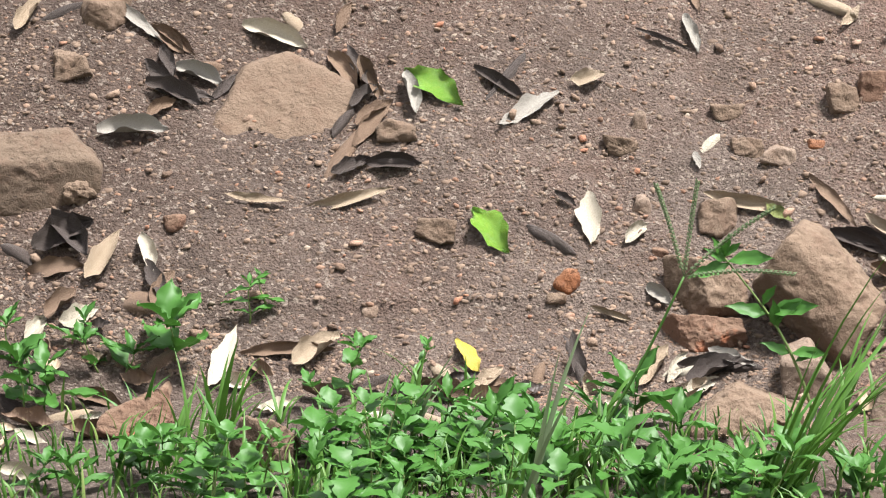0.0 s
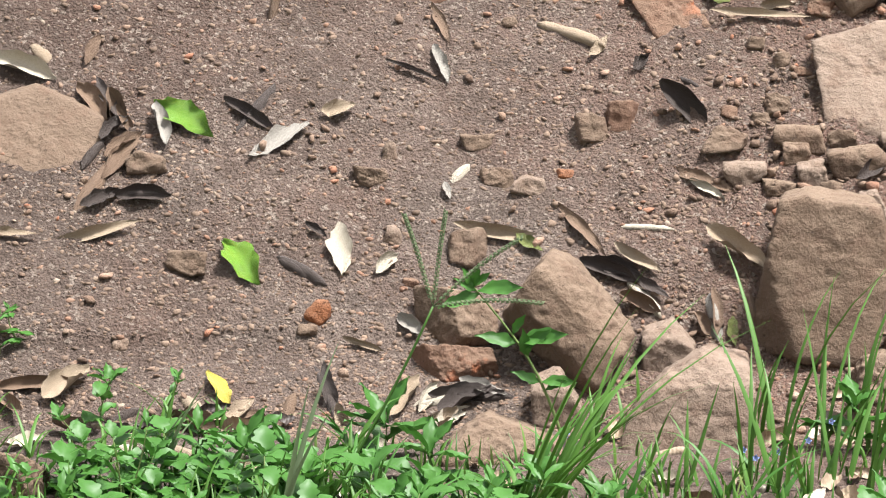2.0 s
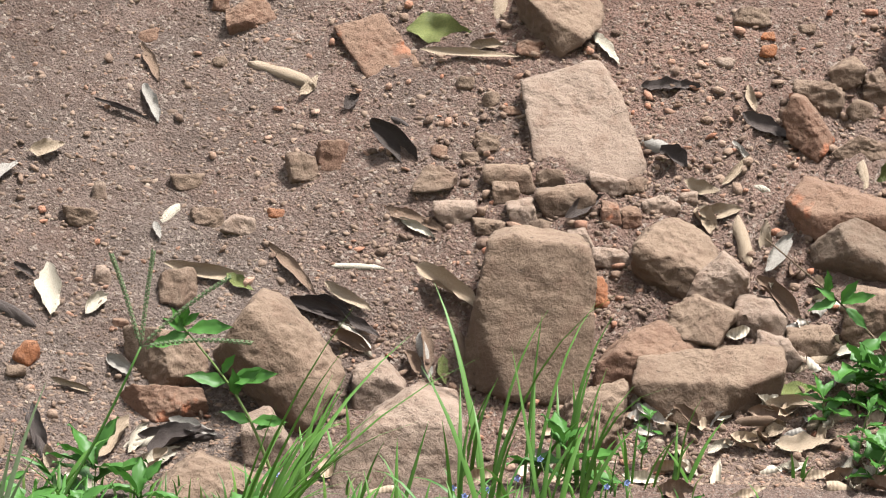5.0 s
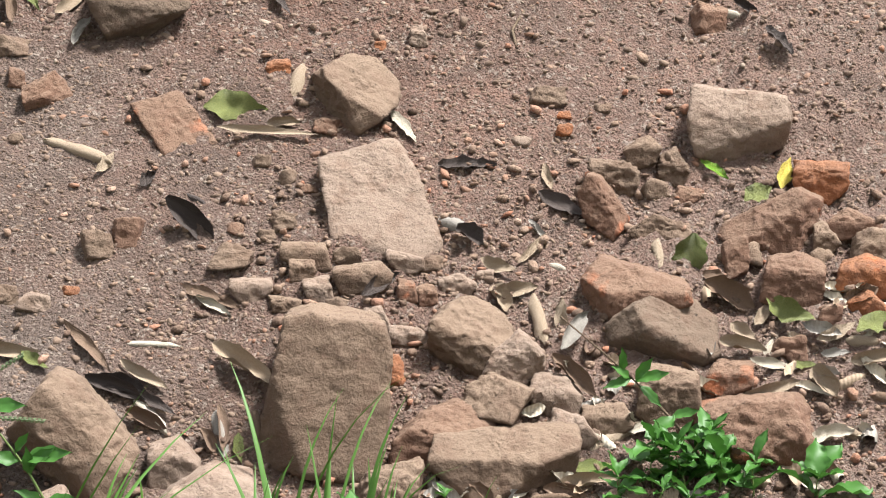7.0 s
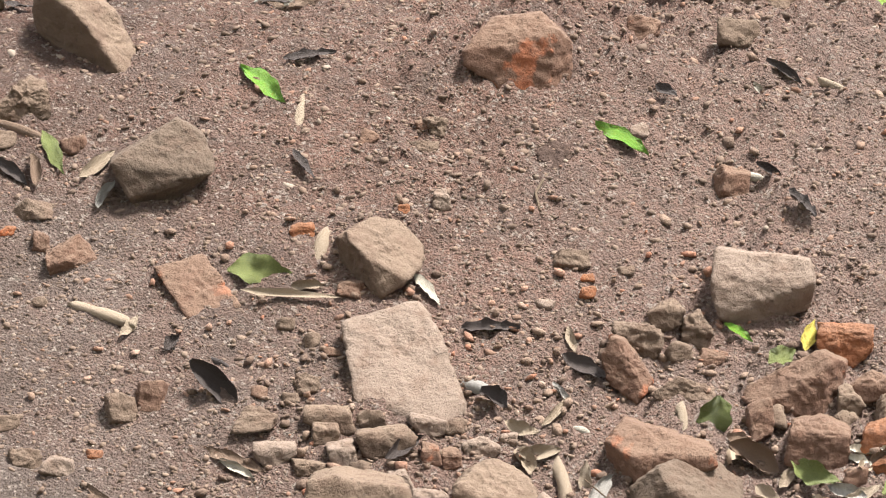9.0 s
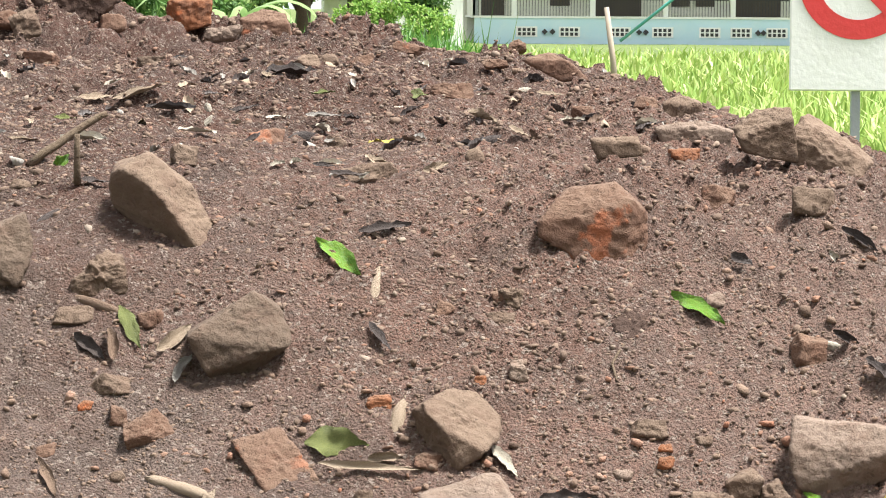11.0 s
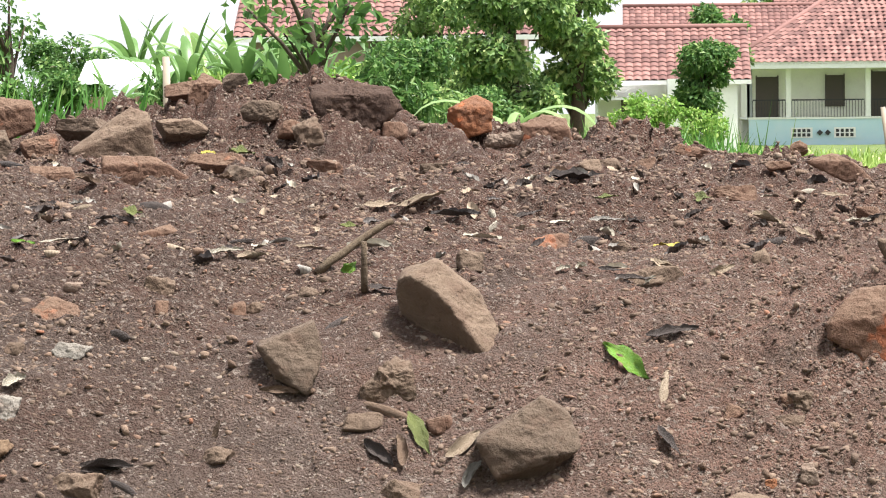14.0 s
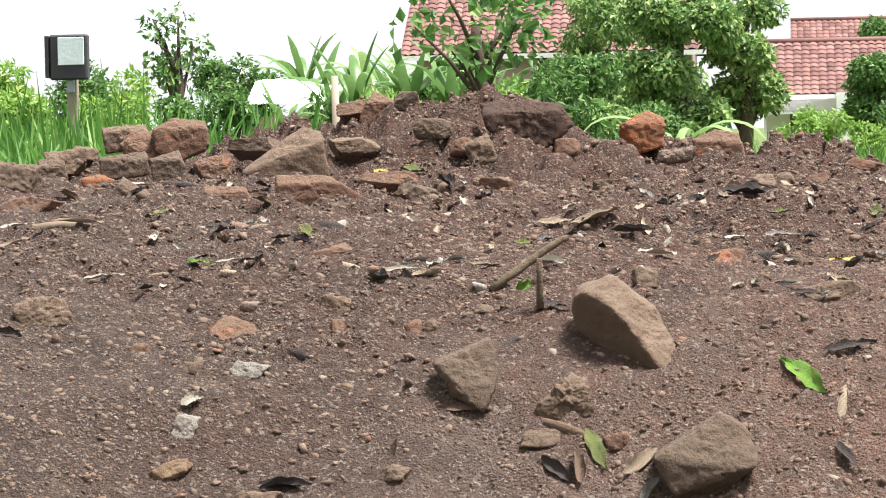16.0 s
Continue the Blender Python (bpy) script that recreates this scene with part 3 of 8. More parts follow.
def blades(name, roots, heights, widths, bends, headings, material, steps=6, tilt=0.12):
    """Grass blades as strips with a keel, each from its root; one mesh."""
    verts, faces = [], []
    for (x, y, z), h, w, b, a in zip(roots, heights, widths, bends, headings):
        out = Vector((math.cos(a), math.sin(a), 0))
        side = Vector((-math.sin(a), math.cos(a), 0))
        if abs(side.x) < 0.75:
            side = (side + Vector((0.9 if side.x >= 0 else -0.9, 0, 0))).normalized()
        first = len(verts)
        p, ang = Vector((x, y, z)), tilt
        for k in range(steps + 1):
            t = k / steps
            half = w * 0.5 * (1 - t ** 2.2) * (0.7 + 0.3 * min(1, 5 * t)) + 0.0002
            d = out * math.sin(ang) + Vector((0, 0, 1)) * math.cos(ang)
            n = d.cross(side)
            verts += [p - side * half, p + n * half * 0.35, p + side * half]
            p = p + d * (h / steps)
            ang += b / steps * (0.4 + 1.2 * t)
        for k in range(steps):
            i = first + 3 * k
            faces += [(i, i + 1, i + 4, i + 3), (i + 1, i + 2, i + 5, i + 4)]
    return mesh_from(name, verts, faces, material)


def grass_tuft(x, y, height, count, seed, lean=0.0, material=None, width=0.006, spread=0.035, label="tuft of green grass at the foot of the mound", heading=None, fan=1.0, bow=1.0, tilts=(0.02, 0.35)):
    rnd = random.Random(seed)
    z = float(ground_z(np.array([x]), np.array([y]))[0])
    thing = new("grass_tuft")
    thing.location = (x, y, z - 0.004)
    tagged(thing, label, "grass", "grass tufts at the foot of the mound")
    for _ in range(count):
        h = height * rnd.uniform(0.45, 1.0)
        a = rnd.uniform(0, 6.28) if heading is None else radians(heading) + rnd.gauss(0, fan)
        bend = abs(rnd.gauss(1.0, 0.7)) * bow + lean
        r = spread * rnd.random()
        b = rnd.uniform(0, 6.28)
        part("blade", blades("blade", [(r * math.cos(b), r * math.sin(b), 0)], [h], [width * rnd.uniform(0.6, 1.2)], [bend], [a], material or grass_green, tilt=rnd.uniform(*tilts)), None, thing)
    return thing


def tube(points, radii, sides=6):
    """A bmesh tube through points."""
    bm = bmesh.new()
    rings = []
    pts = [Vector(p) for p in points]
    for k, p in enumerate(pts):
        d = (pts[min(k + 1, len(pts) - 1)] - pts[max(k - 1, 0)]).normalized()
        a = d.orthogonal().normalized()
        b = d.cross(a)
        rings.append([bm.verts.new(p + (a * math.cos(6.2832 * s / sides) + b * math.sin(6.2832 * s / sides)) * radii[k]) for s in range(sides)])
    for r0, r1 in zip(rings, rings[1:]):
        for s in range(sides):
            bm.faces.new((r0[s], r0[(s + 1) % sides], r1[(s + 1) % sides], r1[s])).smooth = True
    bm.faces.new(rings[0][::-1])
    bm.faces.new(rings[-1])
    return bm


def lobed_mesh(name, material):
    """A leaf one metre long on a short stalk, with rounded teeth and lobes along its edge and hanging sides."""
    nu, nv = 25, 5
    u, v = np.meshgrid(np.linspace(0, 1, nu), np.linspace(-1, 1, nv), indexing="ij")
    blade = np.clip((u - 0.16) / 0.84, 0.0, 1.0)
    half = 0.5 * np.sin(np.pi * np.clip(blade, 0.0, 0.985) ** 0.75) ** 0.6 * (0.68 + 0.32 * np.abs(np.sin(blade * 3.5 * np.pi)))
    half = np.maximum(half, 0.025)
    y = v * half
    z = 0.22 * np.abs(y) - 0.30 * blade ** 2 + 0.05 * np.sin(9 * u) * v
    verts = np.stack([u - 0.5, y, z], -1).reshape(-1, 3)
    faces = [(i * nv + j, (i + 1) * nv + j, (i + 1) * nv + j + 1, i * nv + j + 1) for i in range(nu - 1) for j in range(nv - 1)]
    return mesh_from(name, verts, faces, material)


WEED_LEAF = {}


def weed_leaf(kind):
    if kind not in WEED_LEAF:
        if kind == "lance":
            WEED_LEAF[kind] = leaf_mesh("leaf", 3, weed_green, 0.25, -0.25, 0.1)
        elif kind == "lobed":
            WEED_LEAF[kind] = lobed_mesh("leaf", weed_green)
        else:
            WEED_LEAF[kind] = leaf_mesh("leaf", 9, weed_green, 0.15, -0.35, 0.25)
    return WEED_LEAF[kind]


def weed(x, y, height, seed, tip=(0.0, -0.03), pairs=4, size=0.035, broad=0.42, kind="lance", label="small broad-leaved green weed at the foot of the mound"):
    """A weed: a bent stem with pairs of leaves and a tuft of leaves at its tip."""
    rnd = random.Random(seed)
    z = float(ground_z(np.array([x]), np.array([y]))[0])
    thing = new("weed")
    thing.location = (x, y, z - 0.004)
    tagged(thing, label, "weed", "weeds at the foot of the mound")
    size, pairs = size * rnd.uniform(1.0, 1.6), max(2, pairs - 1)
    pts = []
    for k in range(7):
        t = k / 6
        pts.append(Vector((tip[0] * t ** 1.3 + 0.004 * math.sin(5 * t + seed), tip[1] * t ** 1.3, height * t)))
    part("stem", tube(pts, [0.0022 * (1 - 0.6 * k / 6) for k in range(7)], 5), stem_green, thing)

    def put(p, a, rise, length, wide):
        ax = Vector((math.cos(a) * math.cos(rise), math.sin(a) * math.cos(rise), math.sin(rise)))
        s = Vector((0, 0, 1)).cross(ax).normalized()
        n = ax.cross(s)
        ob = part("leaf", weed_leaf(kind), None, thing)
        ob.matrix_local = Matrix.Translation(p + ax * length * 0.5) @ Matrix((ax, s, n)).transposed().to_4x4() @ Matrix.Diagonal((length, wide, wide, 1))

    for k in range(pairs):
        t = 0.3 + 0.62 * k / max(1, pairs - 1)
        i = min(5, int(t * 6))
        p = pts[i].lerp(pts[i + 1], t * 6 - i)
        a = rnd.uniform(0, 3.14)
        for half in (0, math.pi):
            length = size * rnd.uniform(0.75, 1.25) * (1.15 - 0.4 * t)
            put(p, a + half + rnd.gauss(0, 0.25), rnd.uniform(-0.2, 0.7), length, length * broad)
    for k in range(3):
        length = size * rnd.uniform(0.45, 0.95)
        put(pts[-1], k * 1.57 + rnd.random(), rnd.uniform(0.4, 1.1), length, length * broad)
    return thing


# low growth along the foot of the mound
def foot_growth():
    rng = np.random.default_rng(77)
    n = 2200
    x, y = rng.uniform(-1.75, 0.95, n), rng.uniform(5.0, 5.98, n)
    dense = value_noise(x * 4, y * 4, 50) + 0.35 - 0.35 * smooth((x + 0.45) / 0.9) - 0.5 * smooth((y - 5.8) / 0.15) + 0.4 * smooth((5.62 - y) / 0.1)
    keep = rng.random(n) < dense * 1.6
    x, y = x[keep], y[keep]
    z = ground_z(x, y)
    h = rng.uniform(0.025, 0.085, len(x))
    data = blades("short_grass", np.stack([x, y, z], 1).tolist(), h.tolist(), rng.uniform(0.003, 0.007, len(x)).tolist(), np.abs(rng.normal(1.7, 0.8, len(x))).tolist(), rng.uniform(0, 6.28, len(x)).tolist(), grass_green, 4)
    tagged(new("short_grass", data), "short green grass along the foot of the mound", "grass", kind="stuff")
    # low leafy weeds, thick along the near edge
    for k in range(84):
        y = 5.08 + 0.52 * rng.random() ** 1.3
        x = rng.uniform(-0.27, -0.055) * y if k % 4 else rng.uniform(-0.06, 0.10) * y
        if value_noise(np.array([x * 4.5]), np.array([y * 4.5]), 91)[0] < -0.10:
            continue
        tall = (0.03 + 0.14 * rng.random() ** 1.6) * (1.25 if y < 5.3 else 0.8) * (1.0 if x < -0.25 else 0.6)
        weed(x, y, tall, 500 + k, (rng.uniform(-0.05, 0.05), rng.uniform(-0.04, 0.01)), 4, rng.uniform(0.034, 0.062), 0.74 if k % 3 else 0.36, "lobed" if k % 3 else "lance",
             "low bright green weed with toothed leaves" if k % 3 else "low spreading green weed at the mound's foot")
    for k in range(34):
        y = rng.uniform(5.12, 5.80)
        x = rng.uniform(-0.27, 0.03) * y
        grass_tuft(x, y, rng.uniform(0.10, 0.24), 4, 700 + k, 0.2, width=rng.uniform(0.006, 0.012), material=weed_green if k % 3 else grass_green, label="tuft of broad-bladed bright green grass", tilts=(0.1, 0.8))
    rows = []
    for k in range(190):
        y = rng.uniform(7.9, 10.9)
        x = rng.uniform(-0.20, 0.10) * y
        kind = ("pale", "grey", "dark", "tan", "dark", "brown")[k % 6]
        rows.append((x, y, rng.uniform(0.035, 0.085), rng.uniform(0.016, 0.034), rng.uniform(0, 360), rng.uniform(-10, 35), kind, 800 + k))
    joined_litter("leaf_litter", rows, "scraps of dry grey and dark leaves on the mound")
    rows = []
    for k in range(120):
        x, y = rng.uniform(-1.75, 1.5), rng.uniform(5.5, 5.98)
        rows.append((x, y, rng.uniform(0.05, 0.1), rng.uniform(0.022, 0.04), rng.uniform(0, 360), rng.uniform(-5, 20), ("tan", "pale", "brown", "dark", "tan")[k % 5], 600 + k))

    for k in range(75):
        x, y = rng.uniform(0.2, 1.35), rng.uniform(5.93, 6.16)
        rows.append((x, y, rng.uniform(0.05, 0.1), rng.uniform(0.02, 0.036), rng.uniform(0, 360), rng.uniform(-5, 50), ("tan", "pale", "brown", "grey", "tan")[k % 5], 900 + k))
    for k in range(95):
        x = rng.uniform(0.42, 1.40)
        y = rng.uniform(6.10, 6.32 + 0.20 * smooth((x - 0.55) / 0.3))
        rows.append((x, y, rng.uniform(0.045, 0.095), rng.uniform(0.018, 0.034), rng.uniform(0, 360), rng.uniform(-25, 45), ("pale", "grey", "pale", "tan", "brown", "pale")[k % 6], 1000 + k))
    joined_litter("leaf_litter", rows, "dry tan and pale leaf litter among the grass")


foot_growth()

petal_blue = leaf_material("pale_blue_petals", (0.22, 0.30, 0.62), (0.38, 0.46, 0.78), (0.6, 0.62, 0.8), 0.6, 0.1)


def small_flower(x, y, height, seed):
    rnd = random.Random(seed)
    z = float(ground_z(np.array([x]), np.array([y]))[0])
    f = tagged(new("flower"), "tiny pale blue flower on a thin green stem", "flower", "tiny blue flowers in the grass")
    f.location = (x, y, z)
    top = Vector((rnd.uniform(-0.02, 0.02), -0.01, height))
    part("stem", tube([(0, 0, 0), top * 0.5 + Vector((0.004, 0, 0)), top], [0.0012, 0.001, 0.0008], 5), stem_green, f)
    for k in range(5):
        a = 1.2566 * k
        ax = Vector((math.cos(a), -0.35, math.sin(a))).normalized()
        n = (Vector((0, -1, 0.2)) - Vector((0, -1, 0.2)).dot(ax) * ax).normalized()
        ob = part("petal", PETAL, None, f)
        ob.matrix_local = Matrix.Translation(top + ax * 0.0035) @ Matrix((ax, n.cross(ax), n)).transposed().to_4x4() @ Matrix.Diagonal((0.007, 0.006, 0.006, 1))


PETAL = leaf_mesh("petal", 5, petal_blue, 0.1, -0.2, 0.1)
for i, (x, y) in enumerate(((0.02, 5.72), (0.10, 5.66), (0.13, 5.70), (0.21, 5.78), (0.30, 5.74), (0.05, 5.62), (0.36, 5.68), (-0.28, 5.7))):
    small_flower(x, y, 0.05 + 0.012 * (i % 4), 900 + i)

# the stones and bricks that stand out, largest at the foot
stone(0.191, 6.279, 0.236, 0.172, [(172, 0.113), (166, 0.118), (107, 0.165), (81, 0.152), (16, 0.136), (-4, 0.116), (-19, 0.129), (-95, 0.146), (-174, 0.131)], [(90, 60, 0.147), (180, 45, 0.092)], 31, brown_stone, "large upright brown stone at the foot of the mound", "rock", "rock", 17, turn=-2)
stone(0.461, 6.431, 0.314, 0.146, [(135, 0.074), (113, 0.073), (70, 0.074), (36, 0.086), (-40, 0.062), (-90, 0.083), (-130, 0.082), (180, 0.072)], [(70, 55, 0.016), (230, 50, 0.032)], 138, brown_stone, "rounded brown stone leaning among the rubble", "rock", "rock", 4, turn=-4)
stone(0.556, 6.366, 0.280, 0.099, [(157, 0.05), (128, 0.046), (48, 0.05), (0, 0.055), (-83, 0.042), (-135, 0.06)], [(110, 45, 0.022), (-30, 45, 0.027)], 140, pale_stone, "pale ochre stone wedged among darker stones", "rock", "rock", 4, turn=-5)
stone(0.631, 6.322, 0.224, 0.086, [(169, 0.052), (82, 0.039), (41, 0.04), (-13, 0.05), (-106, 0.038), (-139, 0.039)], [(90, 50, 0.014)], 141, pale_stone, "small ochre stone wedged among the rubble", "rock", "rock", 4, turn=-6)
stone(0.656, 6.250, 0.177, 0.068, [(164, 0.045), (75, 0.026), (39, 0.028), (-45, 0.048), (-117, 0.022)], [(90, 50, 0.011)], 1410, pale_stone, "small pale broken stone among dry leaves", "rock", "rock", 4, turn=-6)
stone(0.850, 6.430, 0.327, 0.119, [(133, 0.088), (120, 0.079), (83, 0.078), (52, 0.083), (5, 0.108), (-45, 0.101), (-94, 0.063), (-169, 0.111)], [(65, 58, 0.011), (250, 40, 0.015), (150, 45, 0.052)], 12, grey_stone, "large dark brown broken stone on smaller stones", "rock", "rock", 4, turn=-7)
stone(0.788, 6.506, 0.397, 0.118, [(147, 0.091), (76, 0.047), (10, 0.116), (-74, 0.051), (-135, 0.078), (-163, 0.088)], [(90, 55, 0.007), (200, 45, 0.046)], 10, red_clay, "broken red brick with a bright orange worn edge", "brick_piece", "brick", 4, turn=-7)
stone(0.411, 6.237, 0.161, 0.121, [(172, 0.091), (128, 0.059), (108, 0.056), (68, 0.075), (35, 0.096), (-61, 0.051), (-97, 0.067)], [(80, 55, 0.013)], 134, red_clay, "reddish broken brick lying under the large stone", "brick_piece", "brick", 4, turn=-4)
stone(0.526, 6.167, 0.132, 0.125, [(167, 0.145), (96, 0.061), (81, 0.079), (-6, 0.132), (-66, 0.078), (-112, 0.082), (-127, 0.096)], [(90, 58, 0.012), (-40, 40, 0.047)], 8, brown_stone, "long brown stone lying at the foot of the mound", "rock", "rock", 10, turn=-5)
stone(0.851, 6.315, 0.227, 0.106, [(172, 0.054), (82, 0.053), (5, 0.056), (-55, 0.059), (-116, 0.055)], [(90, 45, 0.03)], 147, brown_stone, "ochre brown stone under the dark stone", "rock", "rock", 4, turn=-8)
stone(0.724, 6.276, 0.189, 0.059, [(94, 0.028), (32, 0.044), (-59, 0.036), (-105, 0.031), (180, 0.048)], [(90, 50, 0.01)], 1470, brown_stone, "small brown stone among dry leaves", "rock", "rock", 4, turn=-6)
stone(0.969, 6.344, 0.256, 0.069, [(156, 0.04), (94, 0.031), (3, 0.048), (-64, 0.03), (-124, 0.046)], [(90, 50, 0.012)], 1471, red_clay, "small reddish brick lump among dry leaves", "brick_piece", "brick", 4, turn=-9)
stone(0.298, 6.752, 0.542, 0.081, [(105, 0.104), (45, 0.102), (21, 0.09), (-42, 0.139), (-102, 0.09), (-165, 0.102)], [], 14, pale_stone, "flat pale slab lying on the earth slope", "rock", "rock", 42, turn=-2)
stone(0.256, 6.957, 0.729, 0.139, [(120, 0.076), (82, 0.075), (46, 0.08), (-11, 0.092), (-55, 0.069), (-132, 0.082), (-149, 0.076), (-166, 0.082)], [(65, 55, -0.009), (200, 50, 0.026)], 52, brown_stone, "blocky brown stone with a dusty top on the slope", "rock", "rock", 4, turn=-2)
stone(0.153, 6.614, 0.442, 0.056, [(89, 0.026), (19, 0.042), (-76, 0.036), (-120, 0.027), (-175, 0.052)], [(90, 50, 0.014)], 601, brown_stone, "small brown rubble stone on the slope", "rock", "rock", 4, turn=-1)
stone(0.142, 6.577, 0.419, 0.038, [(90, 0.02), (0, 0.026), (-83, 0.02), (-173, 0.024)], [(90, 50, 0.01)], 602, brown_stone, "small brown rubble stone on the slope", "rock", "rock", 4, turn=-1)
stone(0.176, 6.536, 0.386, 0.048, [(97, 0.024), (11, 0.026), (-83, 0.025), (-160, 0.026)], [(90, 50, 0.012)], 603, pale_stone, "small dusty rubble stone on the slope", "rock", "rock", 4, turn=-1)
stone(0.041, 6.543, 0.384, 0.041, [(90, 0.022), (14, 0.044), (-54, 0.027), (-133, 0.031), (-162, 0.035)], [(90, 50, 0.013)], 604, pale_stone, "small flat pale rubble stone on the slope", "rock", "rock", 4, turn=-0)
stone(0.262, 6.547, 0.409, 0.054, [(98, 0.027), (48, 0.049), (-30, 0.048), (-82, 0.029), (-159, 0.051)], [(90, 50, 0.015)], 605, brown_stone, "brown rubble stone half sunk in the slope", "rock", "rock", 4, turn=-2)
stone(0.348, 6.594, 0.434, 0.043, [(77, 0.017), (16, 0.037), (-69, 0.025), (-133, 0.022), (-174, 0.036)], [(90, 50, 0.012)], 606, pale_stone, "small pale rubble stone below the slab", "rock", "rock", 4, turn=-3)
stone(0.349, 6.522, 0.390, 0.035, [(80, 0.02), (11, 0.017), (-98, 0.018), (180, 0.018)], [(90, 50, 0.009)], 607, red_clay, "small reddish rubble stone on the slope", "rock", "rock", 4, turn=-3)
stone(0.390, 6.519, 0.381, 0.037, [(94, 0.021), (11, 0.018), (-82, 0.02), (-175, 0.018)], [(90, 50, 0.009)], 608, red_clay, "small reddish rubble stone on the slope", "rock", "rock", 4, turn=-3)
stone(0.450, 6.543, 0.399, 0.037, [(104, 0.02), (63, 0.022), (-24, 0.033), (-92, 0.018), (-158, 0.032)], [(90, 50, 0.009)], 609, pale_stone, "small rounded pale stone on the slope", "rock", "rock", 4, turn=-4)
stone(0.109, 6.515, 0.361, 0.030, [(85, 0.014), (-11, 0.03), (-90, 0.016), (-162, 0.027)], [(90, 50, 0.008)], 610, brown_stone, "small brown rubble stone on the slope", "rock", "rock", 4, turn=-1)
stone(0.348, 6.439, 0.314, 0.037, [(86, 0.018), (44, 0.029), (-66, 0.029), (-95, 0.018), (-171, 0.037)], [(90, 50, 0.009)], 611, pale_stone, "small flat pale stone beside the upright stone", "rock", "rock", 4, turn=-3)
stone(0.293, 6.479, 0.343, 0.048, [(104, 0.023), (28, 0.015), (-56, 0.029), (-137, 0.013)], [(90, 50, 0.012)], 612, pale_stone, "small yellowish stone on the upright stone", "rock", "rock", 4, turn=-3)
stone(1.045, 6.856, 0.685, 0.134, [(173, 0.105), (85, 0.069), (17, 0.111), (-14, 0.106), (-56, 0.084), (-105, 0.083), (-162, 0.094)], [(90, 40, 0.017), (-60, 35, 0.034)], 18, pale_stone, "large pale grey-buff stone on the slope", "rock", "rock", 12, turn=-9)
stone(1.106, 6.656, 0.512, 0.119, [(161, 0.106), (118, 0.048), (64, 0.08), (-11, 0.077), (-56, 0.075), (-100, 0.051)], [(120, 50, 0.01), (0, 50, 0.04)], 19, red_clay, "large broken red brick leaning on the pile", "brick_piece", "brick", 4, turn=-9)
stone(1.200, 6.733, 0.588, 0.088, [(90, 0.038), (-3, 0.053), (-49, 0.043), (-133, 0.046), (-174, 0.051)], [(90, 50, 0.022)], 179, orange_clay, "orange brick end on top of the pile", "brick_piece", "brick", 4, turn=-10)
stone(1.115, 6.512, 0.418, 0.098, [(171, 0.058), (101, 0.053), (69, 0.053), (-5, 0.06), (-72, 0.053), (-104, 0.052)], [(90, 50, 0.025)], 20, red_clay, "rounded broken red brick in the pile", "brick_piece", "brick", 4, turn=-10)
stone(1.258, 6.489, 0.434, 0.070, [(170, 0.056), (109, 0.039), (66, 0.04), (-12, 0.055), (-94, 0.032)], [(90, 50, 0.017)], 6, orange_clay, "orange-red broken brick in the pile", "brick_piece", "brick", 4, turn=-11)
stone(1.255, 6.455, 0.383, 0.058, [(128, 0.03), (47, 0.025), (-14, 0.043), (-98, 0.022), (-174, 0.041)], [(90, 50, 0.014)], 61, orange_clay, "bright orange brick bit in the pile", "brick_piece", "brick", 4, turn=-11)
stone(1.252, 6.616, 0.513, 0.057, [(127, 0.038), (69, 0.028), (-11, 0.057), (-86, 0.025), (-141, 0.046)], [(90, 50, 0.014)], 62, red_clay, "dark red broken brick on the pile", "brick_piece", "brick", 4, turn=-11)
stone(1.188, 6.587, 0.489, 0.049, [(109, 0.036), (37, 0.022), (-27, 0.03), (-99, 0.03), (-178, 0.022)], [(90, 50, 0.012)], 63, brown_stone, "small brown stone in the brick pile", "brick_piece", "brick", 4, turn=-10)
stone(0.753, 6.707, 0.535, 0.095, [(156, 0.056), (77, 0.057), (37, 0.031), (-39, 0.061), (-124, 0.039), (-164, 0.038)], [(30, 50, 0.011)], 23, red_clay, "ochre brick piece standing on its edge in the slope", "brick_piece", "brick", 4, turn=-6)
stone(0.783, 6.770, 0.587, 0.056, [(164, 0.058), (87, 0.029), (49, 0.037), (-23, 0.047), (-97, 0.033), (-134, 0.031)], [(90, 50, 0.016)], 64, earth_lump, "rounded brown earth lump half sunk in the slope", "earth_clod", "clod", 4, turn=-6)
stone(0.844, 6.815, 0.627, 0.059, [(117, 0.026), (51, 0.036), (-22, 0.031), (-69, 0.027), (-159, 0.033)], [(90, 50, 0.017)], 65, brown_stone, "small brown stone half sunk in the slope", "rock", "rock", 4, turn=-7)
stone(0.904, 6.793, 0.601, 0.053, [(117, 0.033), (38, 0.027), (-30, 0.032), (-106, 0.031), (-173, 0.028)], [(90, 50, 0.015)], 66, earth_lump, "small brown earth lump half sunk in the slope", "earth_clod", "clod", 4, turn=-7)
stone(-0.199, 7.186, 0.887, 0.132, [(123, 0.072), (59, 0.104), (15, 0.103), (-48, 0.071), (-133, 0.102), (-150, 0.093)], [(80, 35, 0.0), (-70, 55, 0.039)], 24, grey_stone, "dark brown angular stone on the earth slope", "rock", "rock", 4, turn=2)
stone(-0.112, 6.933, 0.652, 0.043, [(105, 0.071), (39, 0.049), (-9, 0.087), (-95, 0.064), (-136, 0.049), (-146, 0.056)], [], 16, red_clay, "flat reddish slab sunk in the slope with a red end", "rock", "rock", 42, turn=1)
